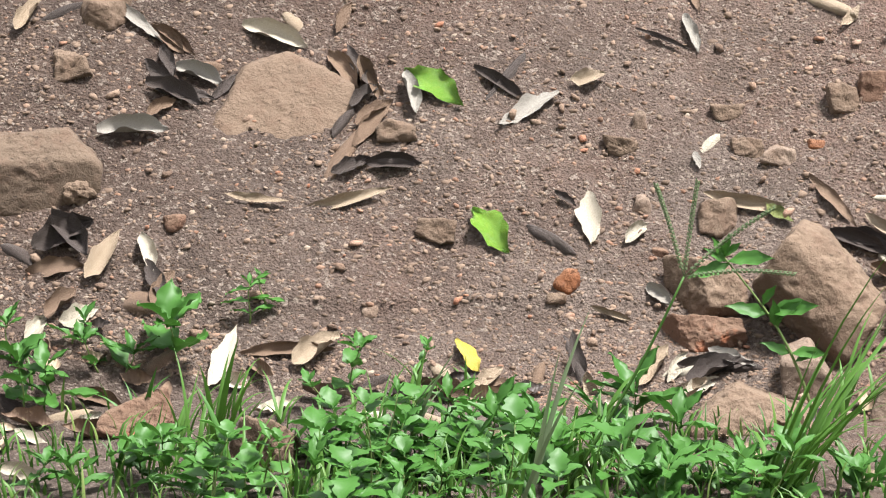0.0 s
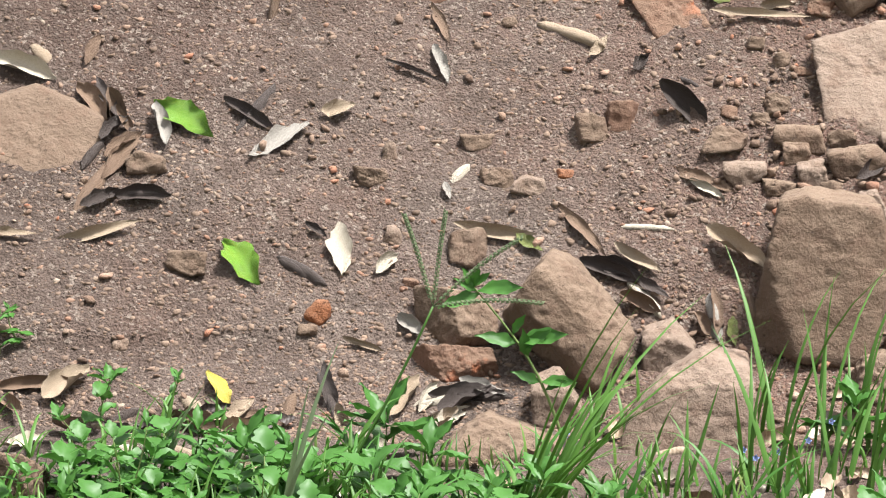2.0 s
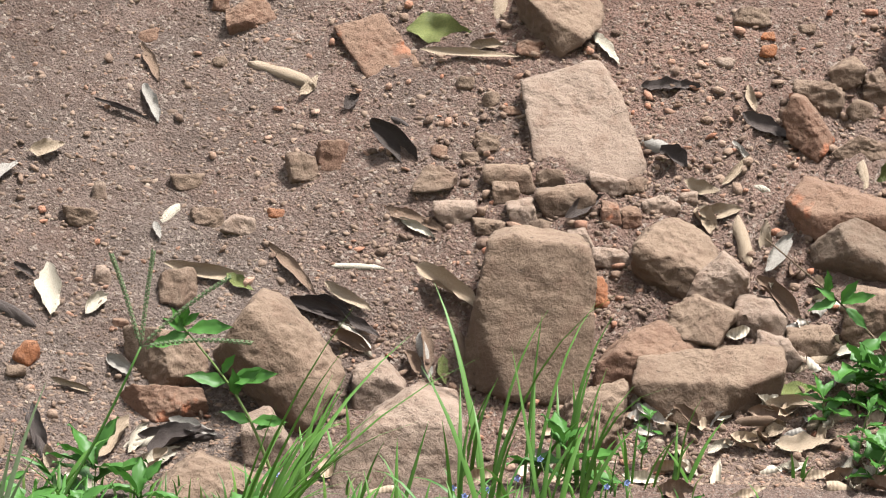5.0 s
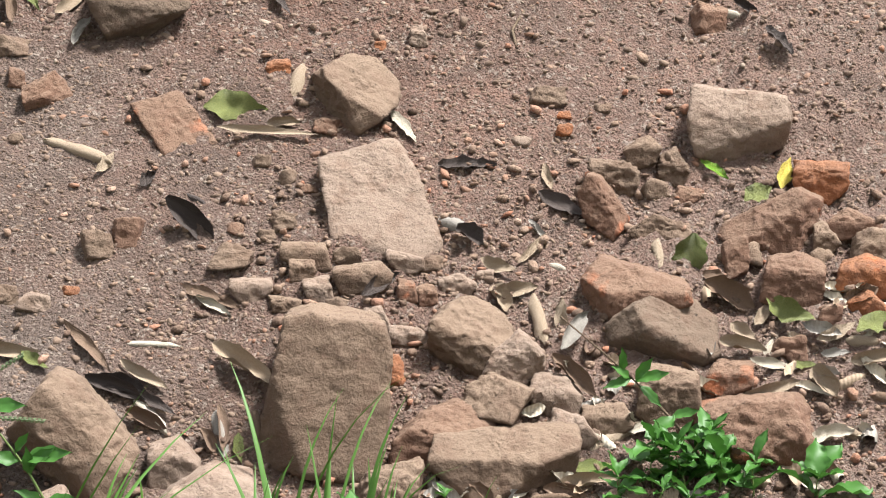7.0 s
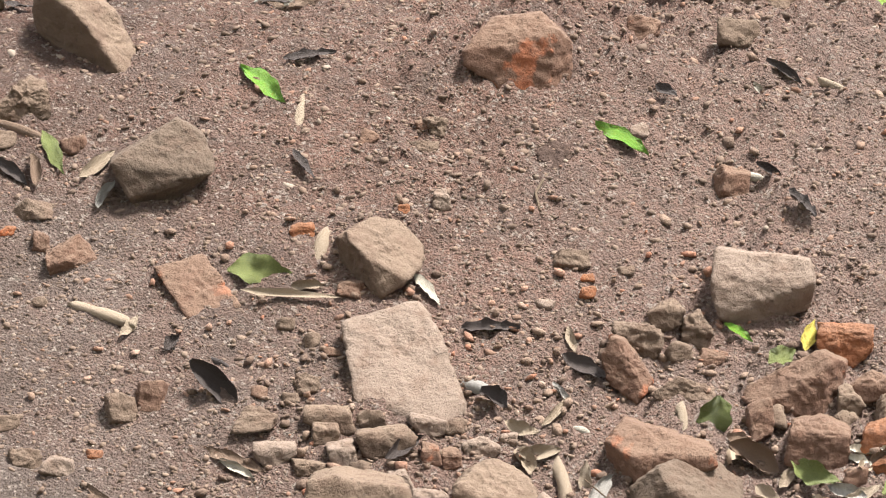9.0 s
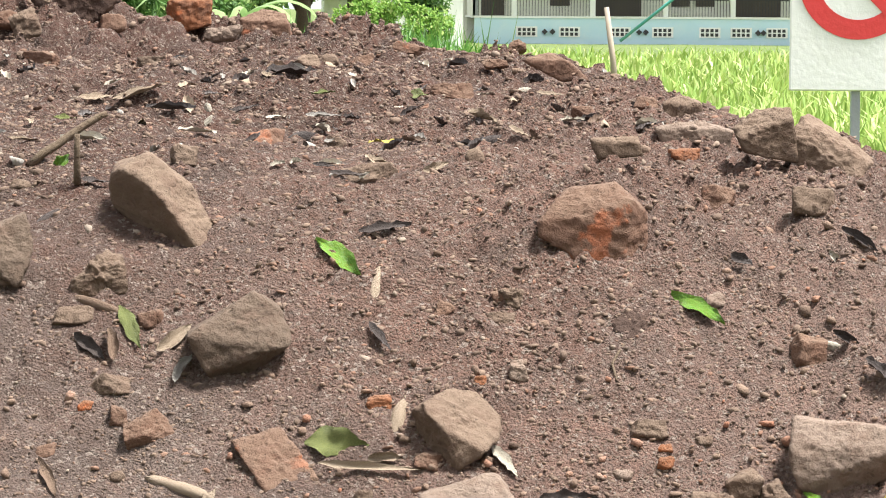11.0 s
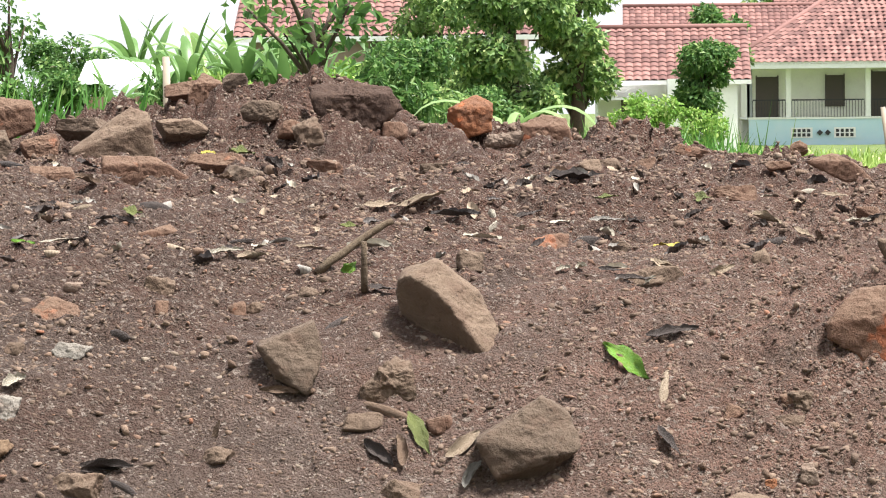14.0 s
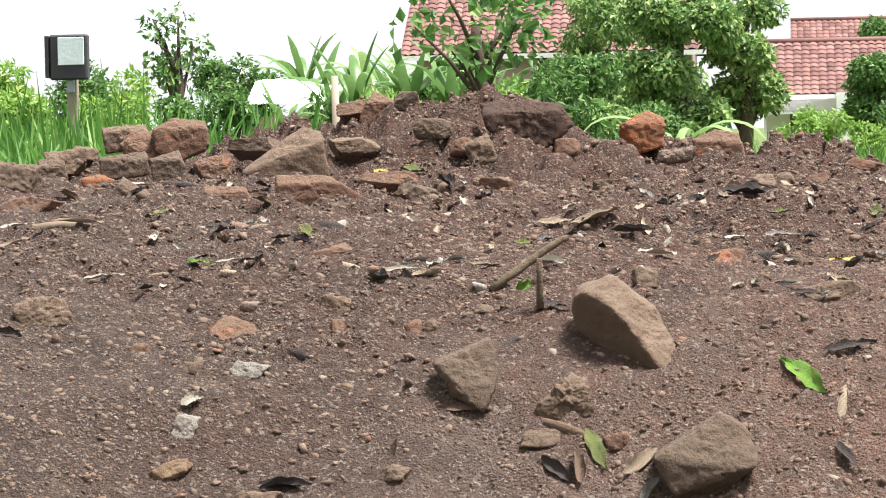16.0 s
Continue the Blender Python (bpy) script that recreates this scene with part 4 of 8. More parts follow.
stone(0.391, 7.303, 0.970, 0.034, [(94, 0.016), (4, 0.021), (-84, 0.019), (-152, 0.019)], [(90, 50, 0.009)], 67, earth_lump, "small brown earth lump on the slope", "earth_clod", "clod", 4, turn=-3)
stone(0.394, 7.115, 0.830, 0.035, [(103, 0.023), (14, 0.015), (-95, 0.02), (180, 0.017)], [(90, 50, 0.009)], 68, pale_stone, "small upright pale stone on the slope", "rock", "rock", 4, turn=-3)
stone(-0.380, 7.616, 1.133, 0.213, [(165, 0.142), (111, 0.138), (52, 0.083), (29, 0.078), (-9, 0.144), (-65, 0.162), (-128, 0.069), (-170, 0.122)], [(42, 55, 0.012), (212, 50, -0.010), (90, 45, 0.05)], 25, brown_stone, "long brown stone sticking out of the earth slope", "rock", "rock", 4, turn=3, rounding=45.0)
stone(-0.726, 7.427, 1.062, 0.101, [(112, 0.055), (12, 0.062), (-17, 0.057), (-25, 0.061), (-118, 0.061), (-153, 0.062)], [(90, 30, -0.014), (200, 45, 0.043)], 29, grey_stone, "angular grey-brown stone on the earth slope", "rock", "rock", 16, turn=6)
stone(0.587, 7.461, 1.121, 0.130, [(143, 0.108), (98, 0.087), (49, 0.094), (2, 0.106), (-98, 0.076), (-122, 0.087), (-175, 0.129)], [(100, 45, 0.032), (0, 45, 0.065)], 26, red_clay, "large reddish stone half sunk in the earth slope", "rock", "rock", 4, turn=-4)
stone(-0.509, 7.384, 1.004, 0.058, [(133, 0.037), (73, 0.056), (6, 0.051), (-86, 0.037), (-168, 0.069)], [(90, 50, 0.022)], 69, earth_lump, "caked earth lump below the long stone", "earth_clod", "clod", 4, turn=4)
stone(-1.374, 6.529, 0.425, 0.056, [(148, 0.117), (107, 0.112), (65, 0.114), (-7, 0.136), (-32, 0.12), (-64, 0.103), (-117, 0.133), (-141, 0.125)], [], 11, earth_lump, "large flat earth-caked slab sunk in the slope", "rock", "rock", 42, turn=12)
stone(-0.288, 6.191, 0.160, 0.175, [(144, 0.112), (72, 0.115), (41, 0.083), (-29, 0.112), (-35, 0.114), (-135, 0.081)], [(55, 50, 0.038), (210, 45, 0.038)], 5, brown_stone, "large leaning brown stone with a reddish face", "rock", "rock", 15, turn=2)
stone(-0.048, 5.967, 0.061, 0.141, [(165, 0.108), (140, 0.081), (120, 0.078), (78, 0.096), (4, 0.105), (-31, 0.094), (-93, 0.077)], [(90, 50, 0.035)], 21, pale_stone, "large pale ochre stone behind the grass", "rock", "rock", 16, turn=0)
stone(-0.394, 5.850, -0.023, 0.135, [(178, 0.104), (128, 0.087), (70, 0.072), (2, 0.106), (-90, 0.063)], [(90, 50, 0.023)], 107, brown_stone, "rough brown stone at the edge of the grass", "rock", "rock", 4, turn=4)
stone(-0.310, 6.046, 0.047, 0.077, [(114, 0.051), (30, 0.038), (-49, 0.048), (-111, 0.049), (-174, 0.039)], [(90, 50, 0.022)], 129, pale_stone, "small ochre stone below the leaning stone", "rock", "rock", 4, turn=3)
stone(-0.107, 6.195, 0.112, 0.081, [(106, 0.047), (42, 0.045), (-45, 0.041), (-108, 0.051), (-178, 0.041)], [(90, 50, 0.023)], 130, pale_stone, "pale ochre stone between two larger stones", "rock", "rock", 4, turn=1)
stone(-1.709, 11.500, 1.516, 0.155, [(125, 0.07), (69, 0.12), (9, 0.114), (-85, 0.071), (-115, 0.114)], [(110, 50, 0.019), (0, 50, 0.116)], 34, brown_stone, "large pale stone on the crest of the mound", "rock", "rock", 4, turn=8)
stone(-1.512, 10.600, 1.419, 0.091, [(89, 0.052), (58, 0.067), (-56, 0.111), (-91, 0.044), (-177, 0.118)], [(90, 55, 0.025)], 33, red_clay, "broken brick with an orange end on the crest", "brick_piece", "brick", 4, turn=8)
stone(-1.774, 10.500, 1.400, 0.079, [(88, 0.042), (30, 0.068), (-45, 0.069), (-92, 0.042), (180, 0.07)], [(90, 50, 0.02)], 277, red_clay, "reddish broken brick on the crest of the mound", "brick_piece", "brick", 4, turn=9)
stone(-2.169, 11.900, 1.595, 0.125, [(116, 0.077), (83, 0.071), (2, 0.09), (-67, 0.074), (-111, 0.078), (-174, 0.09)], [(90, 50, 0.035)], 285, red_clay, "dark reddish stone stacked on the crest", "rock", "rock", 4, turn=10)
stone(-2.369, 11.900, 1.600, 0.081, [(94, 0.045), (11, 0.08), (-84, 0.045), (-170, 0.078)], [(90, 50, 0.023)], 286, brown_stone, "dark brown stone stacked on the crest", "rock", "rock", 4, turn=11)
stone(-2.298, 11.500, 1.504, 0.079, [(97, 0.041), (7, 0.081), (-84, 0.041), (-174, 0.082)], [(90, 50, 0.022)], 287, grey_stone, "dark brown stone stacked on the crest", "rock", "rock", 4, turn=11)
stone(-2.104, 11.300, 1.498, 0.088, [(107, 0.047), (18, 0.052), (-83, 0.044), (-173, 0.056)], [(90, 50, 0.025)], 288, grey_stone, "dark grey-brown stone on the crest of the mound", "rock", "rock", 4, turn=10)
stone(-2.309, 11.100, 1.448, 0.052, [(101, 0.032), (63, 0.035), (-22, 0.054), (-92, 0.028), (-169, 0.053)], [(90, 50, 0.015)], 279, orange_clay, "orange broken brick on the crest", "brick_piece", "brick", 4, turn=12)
stone(-2.058, 10.400, 1.407, 0.097, [(147, 0.064), (57, 0.046), (-22, 0.082), (-92, 0.045), (-170, 0.071)], [(60, 45, 0.018)], 35, grey_stone, "pointed grey-brown stone on the crest", "rock", "rock", 4, turn=11)
stone(-1.519, 12.400, 1.684, 0.097, [(175, 0.058), (148, 0.049), (59, 0.06), (-8, 0.053), (-94, 0.054)], [(90, 50, 0.027)], 288, red_clay, "reddish stone standing at the peak of the crest", "rock", "rock", 4, turn=7)
stone(-0.921, 11.850, 1.634, 0.107, [(95, 0.078), (84, 0.075), (23, 0.134), (-45, 0.12), (-106, 0.078), (-114, 0.082), (-167, 0.143)], [(90, 60, 0.027)], 302, dark_earth, "large overhanging clod of caked earth on the crest", "earth_clod", "clod", 4, turn=4)
stone(-1.061, 11.550, 1.531, 0.089, [(117, 0.044), (21, 0.043), (-70, 0.044), (-159, 0.044)], [(90, 50, 0.025)], 303, earth_lump, "caked earth clod on the crest", "earth_clod", "clod", 4, turn=5)
stone(-0.539, 12.380, 1.581, 0.144, [(117, 0.065), (58, 0.084), (-6, 0.074), (-74, 0.068), (-112, 0.077), (180, 0.08)], [(90, 50, 0.032), (190, 50, 0.048)], 36, orange_clay, "large red broken brick on the crest", "brick_piece", "brick", 4, turn=2)
stone(-0.255, 12.300, 1.514, 0.123, [(118, 0.077), (79, 0.07), (15, 0.083), (-90, 0.06), (-174, 0.09)], [(90, 50, 0.031)], 37, red_clay, "large rounded reddish stone on the crest", "rock", "rock", 4, turn=1)
# a shaded hollow in the slope is put in as two thin dark slabs
stone(0.663, 7.247, 0.903, 0.031, [(130, 0.054), (63, 0.031), (23, 0.047), (-80, 0.043), (-114, 0.031), (-149, 0.046)], [], 900, dark_earth, "thin dark slab in place of a shaded hollow in the slope", "earth_clod", "clod", 42, turn=-5)
stone(0.671, 7.255, 0.906, 0.032, [(105, 0.046), (54, 0.036), (-9, 0.055), (-95, 0.041), (-141, 0.037)], [], 901, dark_earth, "second thin dark slab in place of the shaded hollow", "earth_clod", "clod", 42, turn=-5)
stone(0.379, 7.315, 0.966, 0.042, [(108, 0.024), (70, 0.023), (-6, 0.031), (-90, 0.022), (-152, 0.028)], [(90, 50, 0.011)], 902, red_clay, "small reddish brick bit on the earth slope", "brick_piece", "brick", 4, turn=-3)
stone(0.098, 7.047, 0.767, 0.032, [(97, 0.016), (6, 0.024), (-87, 0.016), (180, 0.025)], [(90, 50, 0.008)], 903, orange_clay, "small orange brick bit on the earth slope", "brick_piece", "brick", 4, turn=-1)
stone(0.158, 8.000, 1.162, 0.036, [(94, 0.026), (23, 0.046), (-81, 0.027), (-148, 0.042)], [(90, 50, 0.014)], 904, earth_lump, "caked earth lump on top of the mound", "earth_clod", "clod", 4, turn=-1)
stone(0.657, 7.836, 1.277, 0.039, [(93, 0.024), (16, 0.054), (-85, 0.025), (-158, 0.051)], [(90, 50, 0.012)], 905, brown_stone, "brown stone lying among dead leaves", "rock", "rock", 4, turn=-5)
stone(0.903, 8.400, 1.281, 0.058, [(99, 0.039), (73, 0.042), (-14, 0.087), (-95, 0.034), (-150, 0.08)], [(90, 50, 0.019)], 906, pale_stone, "flat dusty stone on top of the mound", "rock", "rock", 4, turn=-6)
stone(0.931, 9.000, 1.329, 0.058, [(113, 0.041), (71, 0.036), (5, 0.05), (-90, 0.032), (-172, 0.05)], [(90, 50, 0.016)], 907, brown_stone, "rounded brown stone at the edge of the top", "rock", "rock", 4, turn=-6)
stone(1.044, 8.100, 1.303, 0.101, [(130, 0.062), (94, 0.058), (6, 0.06), (-99, 0.052), (-153, 0.07)], [(110, 50, 0.013)], 908, brown_stone, "large brown stone at the edge of the top", "rock", "rock", 4, turn=-7)
stone(0.628, 9.600, 1.431, 0.051, [(108, 0.049), (66, 0.031), (45, 0.041), (-93, 0.036), (-116, 0.028)], [(90, 50, 0.019)], 909, red_clay, "reddish broken brick at the rim of the mound", "brick_piece", "brick", 4, turn=-4)
stone(-2.000, 8.900, 1.252, 0.047, [(94, 0.043), (9, 0.026), (-83, 0.039), (180, 0.026)], [(90, 50, 0.013)], 910, red_clay, "orange-brown brick piece on top of the mound", "brick_piece", "brick", 4, turn=12)
stone(-1.177, 8.600, 1.288, 0.038, [(105, 0.025), (39, 0.04), (-90, 0.021), (-143, 0.051)], [(90, 50, 0.012)], 911, red_clay, "orange brick piece on top of the mound", "brick_piece", "brick", 4, turn=8)
stone(-1.293, 7.657, 1.139, 0.027, [(123, 0.049), (70, 0.041), (8, 0.053), (-92, 0.037), (-167, 0.055)], [], 912, red_clay, "flat reddish stone sunk in the slope", "rock", "rock", 42, turn=9)
stone(-2.575, 11.600, 1.484, 0.077, [(86, 0.045), (10, 0.049), (-85, 0.043), (180, 0.047)], [(90, 50, 0.022)], 913, grey_stone, "dark brown stone stacked on the crest", "rock", "rock", 4, turn=12)
stone(-2.435, 10.900, 1.367, 0.053, [(85, 0.031), (9, 0.036), (-87, 0.03), (180, 0.034)], [(90, 50, 0.015)], 914, red_clay, "reddish brick on the crest", "brick_piece", "brick", 4, turn=12)
stone(-1.825, 6.274, 0.353, 0.094, [(93, 0.075), (45, 0.103), (-12, 0.125), (-78, 0.077), (-95, 0.079), (180, 0.112)], [(90, 50, 0.024)], 920, grey_stone, "large rounded brown stone half sunk in the slope", "rock", "rock", 4, turn=16)
stone(-1.729, 6.251, 0.315, 0.042, [(109, 0.022), (37, 0.024), (-45, 0.025), (-102, 0.022), (-174, 0.027)], [(90, 50, 0.012)], 921, earth_lump, "small brown earth lump on the slope", "earth_clod", "clod", 4, turn=15)

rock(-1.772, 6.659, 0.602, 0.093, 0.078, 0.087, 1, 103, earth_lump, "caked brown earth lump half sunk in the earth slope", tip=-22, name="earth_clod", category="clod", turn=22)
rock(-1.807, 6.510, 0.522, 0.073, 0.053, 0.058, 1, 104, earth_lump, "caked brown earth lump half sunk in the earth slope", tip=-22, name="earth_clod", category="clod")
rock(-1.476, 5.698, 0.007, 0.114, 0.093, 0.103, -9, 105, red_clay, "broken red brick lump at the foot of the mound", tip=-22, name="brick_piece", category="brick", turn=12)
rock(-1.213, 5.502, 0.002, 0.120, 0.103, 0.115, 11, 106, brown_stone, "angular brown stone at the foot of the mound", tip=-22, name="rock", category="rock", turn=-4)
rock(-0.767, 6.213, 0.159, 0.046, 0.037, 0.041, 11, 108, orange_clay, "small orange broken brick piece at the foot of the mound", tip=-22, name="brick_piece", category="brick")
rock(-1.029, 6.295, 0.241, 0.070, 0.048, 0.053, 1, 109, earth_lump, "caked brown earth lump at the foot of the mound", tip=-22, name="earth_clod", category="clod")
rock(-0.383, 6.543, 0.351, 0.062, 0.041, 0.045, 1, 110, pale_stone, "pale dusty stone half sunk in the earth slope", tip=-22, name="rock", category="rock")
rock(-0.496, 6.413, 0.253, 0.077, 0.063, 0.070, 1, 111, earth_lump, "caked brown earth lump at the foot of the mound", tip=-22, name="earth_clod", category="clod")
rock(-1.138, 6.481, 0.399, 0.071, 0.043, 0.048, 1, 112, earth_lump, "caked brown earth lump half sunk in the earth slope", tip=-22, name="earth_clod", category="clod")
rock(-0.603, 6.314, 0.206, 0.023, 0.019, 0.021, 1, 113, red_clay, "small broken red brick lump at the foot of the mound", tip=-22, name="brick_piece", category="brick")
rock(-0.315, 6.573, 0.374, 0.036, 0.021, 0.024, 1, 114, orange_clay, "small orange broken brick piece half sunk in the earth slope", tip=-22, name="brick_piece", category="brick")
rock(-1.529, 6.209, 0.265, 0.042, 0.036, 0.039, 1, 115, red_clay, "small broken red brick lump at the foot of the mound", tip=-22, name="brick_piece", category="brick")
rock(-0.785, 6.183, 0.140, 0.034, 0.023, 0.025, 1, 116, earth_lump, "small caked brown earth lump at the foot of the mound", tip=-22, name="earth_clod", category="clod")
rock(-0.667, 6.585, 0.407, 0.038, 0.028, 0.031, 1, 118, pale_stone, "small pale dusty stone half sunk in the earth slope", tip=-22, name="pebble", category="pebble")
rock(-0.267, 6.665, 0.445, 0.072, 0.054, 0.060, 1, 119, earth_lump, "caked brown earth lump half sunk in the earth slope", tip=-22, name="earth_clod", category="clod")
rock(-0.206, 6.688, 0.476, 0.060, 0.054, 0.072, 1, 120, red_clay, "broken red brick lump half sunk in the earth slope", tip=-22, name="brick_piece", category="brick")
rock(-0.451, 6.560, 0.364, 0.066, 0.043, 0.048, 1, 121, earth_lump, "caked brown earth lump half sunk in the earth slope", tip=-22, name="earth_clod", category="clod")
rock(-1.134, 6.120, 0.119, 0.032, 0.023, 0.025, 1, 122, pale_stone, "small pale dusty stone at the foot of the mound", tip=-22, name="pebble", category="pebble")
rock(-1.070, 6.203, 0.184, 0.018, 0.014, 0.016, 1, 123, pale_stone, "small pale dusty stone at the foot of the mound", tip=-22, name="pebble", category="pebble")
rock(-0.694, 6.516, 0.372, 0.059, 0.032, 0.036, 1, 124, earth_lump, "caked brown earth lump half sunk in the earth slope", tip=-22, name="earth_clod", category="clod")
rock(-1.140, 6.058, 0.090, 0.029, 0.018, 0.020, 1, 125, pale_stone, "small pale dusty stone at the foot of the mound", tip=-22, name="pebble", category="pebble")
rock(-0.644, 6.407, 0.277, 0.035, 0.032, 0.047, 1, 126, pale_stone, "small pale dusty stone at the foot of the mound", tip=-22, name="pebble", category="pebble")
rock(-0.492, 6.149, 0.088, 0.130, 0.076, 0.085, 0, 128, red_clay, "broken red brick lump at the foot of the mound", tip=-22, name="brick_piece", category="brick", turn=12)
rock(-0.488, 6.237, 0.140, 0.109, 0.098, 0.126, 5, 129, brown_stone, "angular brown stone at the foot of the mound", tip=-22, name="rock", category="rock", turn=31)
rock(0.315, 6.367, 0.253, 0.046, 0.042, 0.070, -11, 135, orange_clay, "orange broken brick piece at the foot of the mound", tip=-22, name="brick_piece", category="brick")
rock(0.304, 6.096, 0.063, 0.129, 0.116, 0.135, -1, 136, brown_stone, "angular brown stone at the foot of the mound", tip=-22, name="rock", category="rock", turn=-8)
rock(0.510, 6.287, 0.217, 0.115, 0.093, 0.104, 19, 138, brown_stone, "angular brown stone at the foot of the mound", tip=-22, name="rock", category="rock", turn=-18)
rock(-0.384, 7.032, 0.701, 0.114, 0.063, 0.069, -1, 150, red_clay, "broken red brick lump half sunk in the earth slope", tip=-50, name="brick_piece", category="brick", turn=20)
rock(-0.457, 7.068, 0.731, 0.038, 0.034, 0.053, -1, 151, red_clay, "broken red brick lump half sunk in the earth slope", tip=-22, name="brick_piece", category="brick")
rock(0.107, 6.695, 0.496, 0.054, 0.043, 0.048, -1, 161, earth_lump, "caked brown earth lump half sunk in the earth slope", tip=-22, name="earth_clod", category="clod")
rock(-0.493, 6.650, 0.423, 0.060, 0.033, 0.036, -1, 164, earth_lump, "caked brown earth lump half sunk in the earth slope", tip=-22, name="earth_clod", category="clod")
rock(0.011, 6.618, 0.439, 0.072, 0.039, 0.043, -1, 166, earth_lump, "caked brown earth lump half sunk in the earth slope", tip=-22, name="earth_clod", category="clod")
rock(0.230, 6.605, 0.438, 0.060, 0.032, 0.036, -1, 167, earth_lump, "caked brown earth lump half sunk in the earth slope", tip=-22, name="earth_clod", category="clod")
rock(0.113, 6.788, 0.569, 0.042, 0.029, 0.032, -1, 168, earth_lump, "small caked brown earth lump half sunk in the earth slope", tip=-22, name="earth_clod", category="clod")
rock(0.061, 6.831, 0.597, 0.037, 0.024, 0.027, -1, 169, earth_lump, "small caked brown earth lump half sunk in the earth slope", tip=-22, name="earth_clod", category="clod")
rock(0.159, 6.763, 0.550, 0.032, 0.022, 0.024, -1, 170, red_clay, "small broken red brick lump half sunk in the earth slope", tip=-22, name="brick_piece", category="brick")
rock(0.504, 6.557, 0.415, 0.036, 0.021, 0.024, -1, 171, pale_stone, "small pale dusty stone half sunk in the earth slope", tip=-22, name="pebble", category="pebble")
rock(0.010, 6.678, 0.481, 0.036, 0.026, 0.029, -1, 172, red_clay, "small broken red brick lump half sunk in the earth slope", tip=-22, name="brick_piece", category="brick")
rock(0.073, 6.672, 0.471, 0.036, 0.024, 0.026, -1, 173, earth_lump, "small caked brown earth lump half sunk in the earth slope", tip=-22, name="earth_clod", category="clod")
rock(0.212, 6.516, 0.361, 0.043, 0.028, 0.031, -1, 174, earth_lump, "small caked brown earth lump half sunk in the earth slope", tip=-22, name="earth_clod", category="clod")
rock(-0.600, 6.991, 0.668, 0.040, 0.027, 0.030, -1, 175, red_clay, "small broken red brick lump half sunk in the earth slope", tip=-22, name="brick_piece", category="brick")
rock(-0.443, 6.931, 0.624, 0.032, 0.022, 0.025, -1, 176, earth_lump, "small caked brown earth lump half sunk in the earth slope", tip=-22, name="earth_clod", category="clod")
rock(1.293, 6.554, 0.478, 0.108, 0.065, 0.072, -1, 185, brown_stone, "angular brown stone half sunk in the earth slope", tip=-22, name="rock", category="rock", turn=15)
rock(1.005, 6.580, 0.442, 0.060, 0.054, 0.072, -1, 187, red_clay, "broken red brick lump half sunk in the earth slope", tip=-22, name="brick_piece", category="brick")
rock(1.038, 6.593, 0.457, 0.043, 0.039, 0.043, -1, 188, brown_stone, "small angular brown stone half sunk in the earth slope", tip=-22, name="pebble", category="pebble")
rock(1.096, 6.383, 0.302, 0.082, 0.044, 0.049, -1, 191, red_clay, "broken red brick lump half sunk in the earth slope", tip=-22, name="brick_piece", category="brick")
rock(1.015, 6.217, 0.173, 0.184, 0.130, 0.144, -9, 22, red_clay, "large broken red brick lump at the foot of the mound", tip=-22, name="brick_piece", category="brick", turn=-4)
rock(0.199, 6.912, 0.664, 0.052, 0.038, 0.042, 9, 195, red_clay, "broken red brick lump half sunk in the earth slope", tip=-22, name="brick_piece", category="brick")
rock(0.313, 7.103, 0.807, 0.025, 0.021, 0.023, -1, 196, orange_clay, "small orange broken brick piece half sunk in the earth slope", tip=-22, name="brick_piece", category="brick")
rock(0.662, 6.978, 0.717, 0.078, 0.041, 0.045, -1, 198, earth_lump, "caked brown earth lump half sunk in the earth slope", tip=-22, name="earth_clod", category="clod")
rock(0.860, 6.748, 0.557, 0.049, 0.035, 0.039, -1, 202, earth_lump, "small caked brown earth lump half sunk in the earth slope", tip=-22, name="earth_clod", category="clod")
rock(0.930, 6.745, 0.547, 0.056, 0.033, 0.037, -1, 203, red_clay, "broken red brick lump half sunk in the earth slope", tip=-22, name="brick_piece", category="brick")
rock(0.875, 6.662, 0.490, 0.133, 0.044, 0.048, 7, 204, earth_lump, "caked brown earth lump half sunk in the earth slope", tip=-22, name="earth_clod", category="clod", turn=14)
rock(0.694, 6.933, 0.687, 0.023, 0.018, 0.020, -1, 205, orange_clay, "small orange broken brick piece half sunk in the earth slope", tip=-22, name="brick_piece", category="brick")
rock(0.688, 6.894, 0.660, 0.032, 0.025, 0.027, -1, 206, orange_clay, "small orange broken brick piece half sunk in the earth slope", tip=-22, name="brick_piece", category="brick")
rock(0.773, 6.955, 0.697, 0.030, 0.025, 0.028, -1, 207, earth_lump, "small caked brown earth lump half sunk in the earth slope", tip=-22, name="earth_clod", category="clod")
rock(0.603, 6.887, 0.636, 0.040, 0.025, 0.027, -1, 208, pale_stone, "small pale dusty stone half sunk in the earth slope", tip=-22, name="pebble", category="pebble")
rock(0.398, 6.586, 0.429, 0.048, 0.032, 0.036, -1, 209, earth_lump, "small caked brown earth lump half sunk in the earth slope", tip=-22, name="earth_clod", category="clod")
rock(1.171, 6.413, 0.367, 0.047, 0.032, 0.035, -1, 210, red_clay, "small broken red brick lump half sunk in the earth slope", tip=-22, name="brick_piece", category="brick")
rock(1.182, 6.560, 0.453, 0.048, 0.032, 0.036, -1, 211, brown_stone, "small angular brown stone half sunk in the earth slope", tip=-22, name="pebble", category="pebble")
rock(1.287, 6.373, 0.353, 0.047, 0.032, 0.035, -1, 212, brown_stone, "small angular brown stone half sunk in the earth slope", tip=-22, name="pebble", category="pebble")
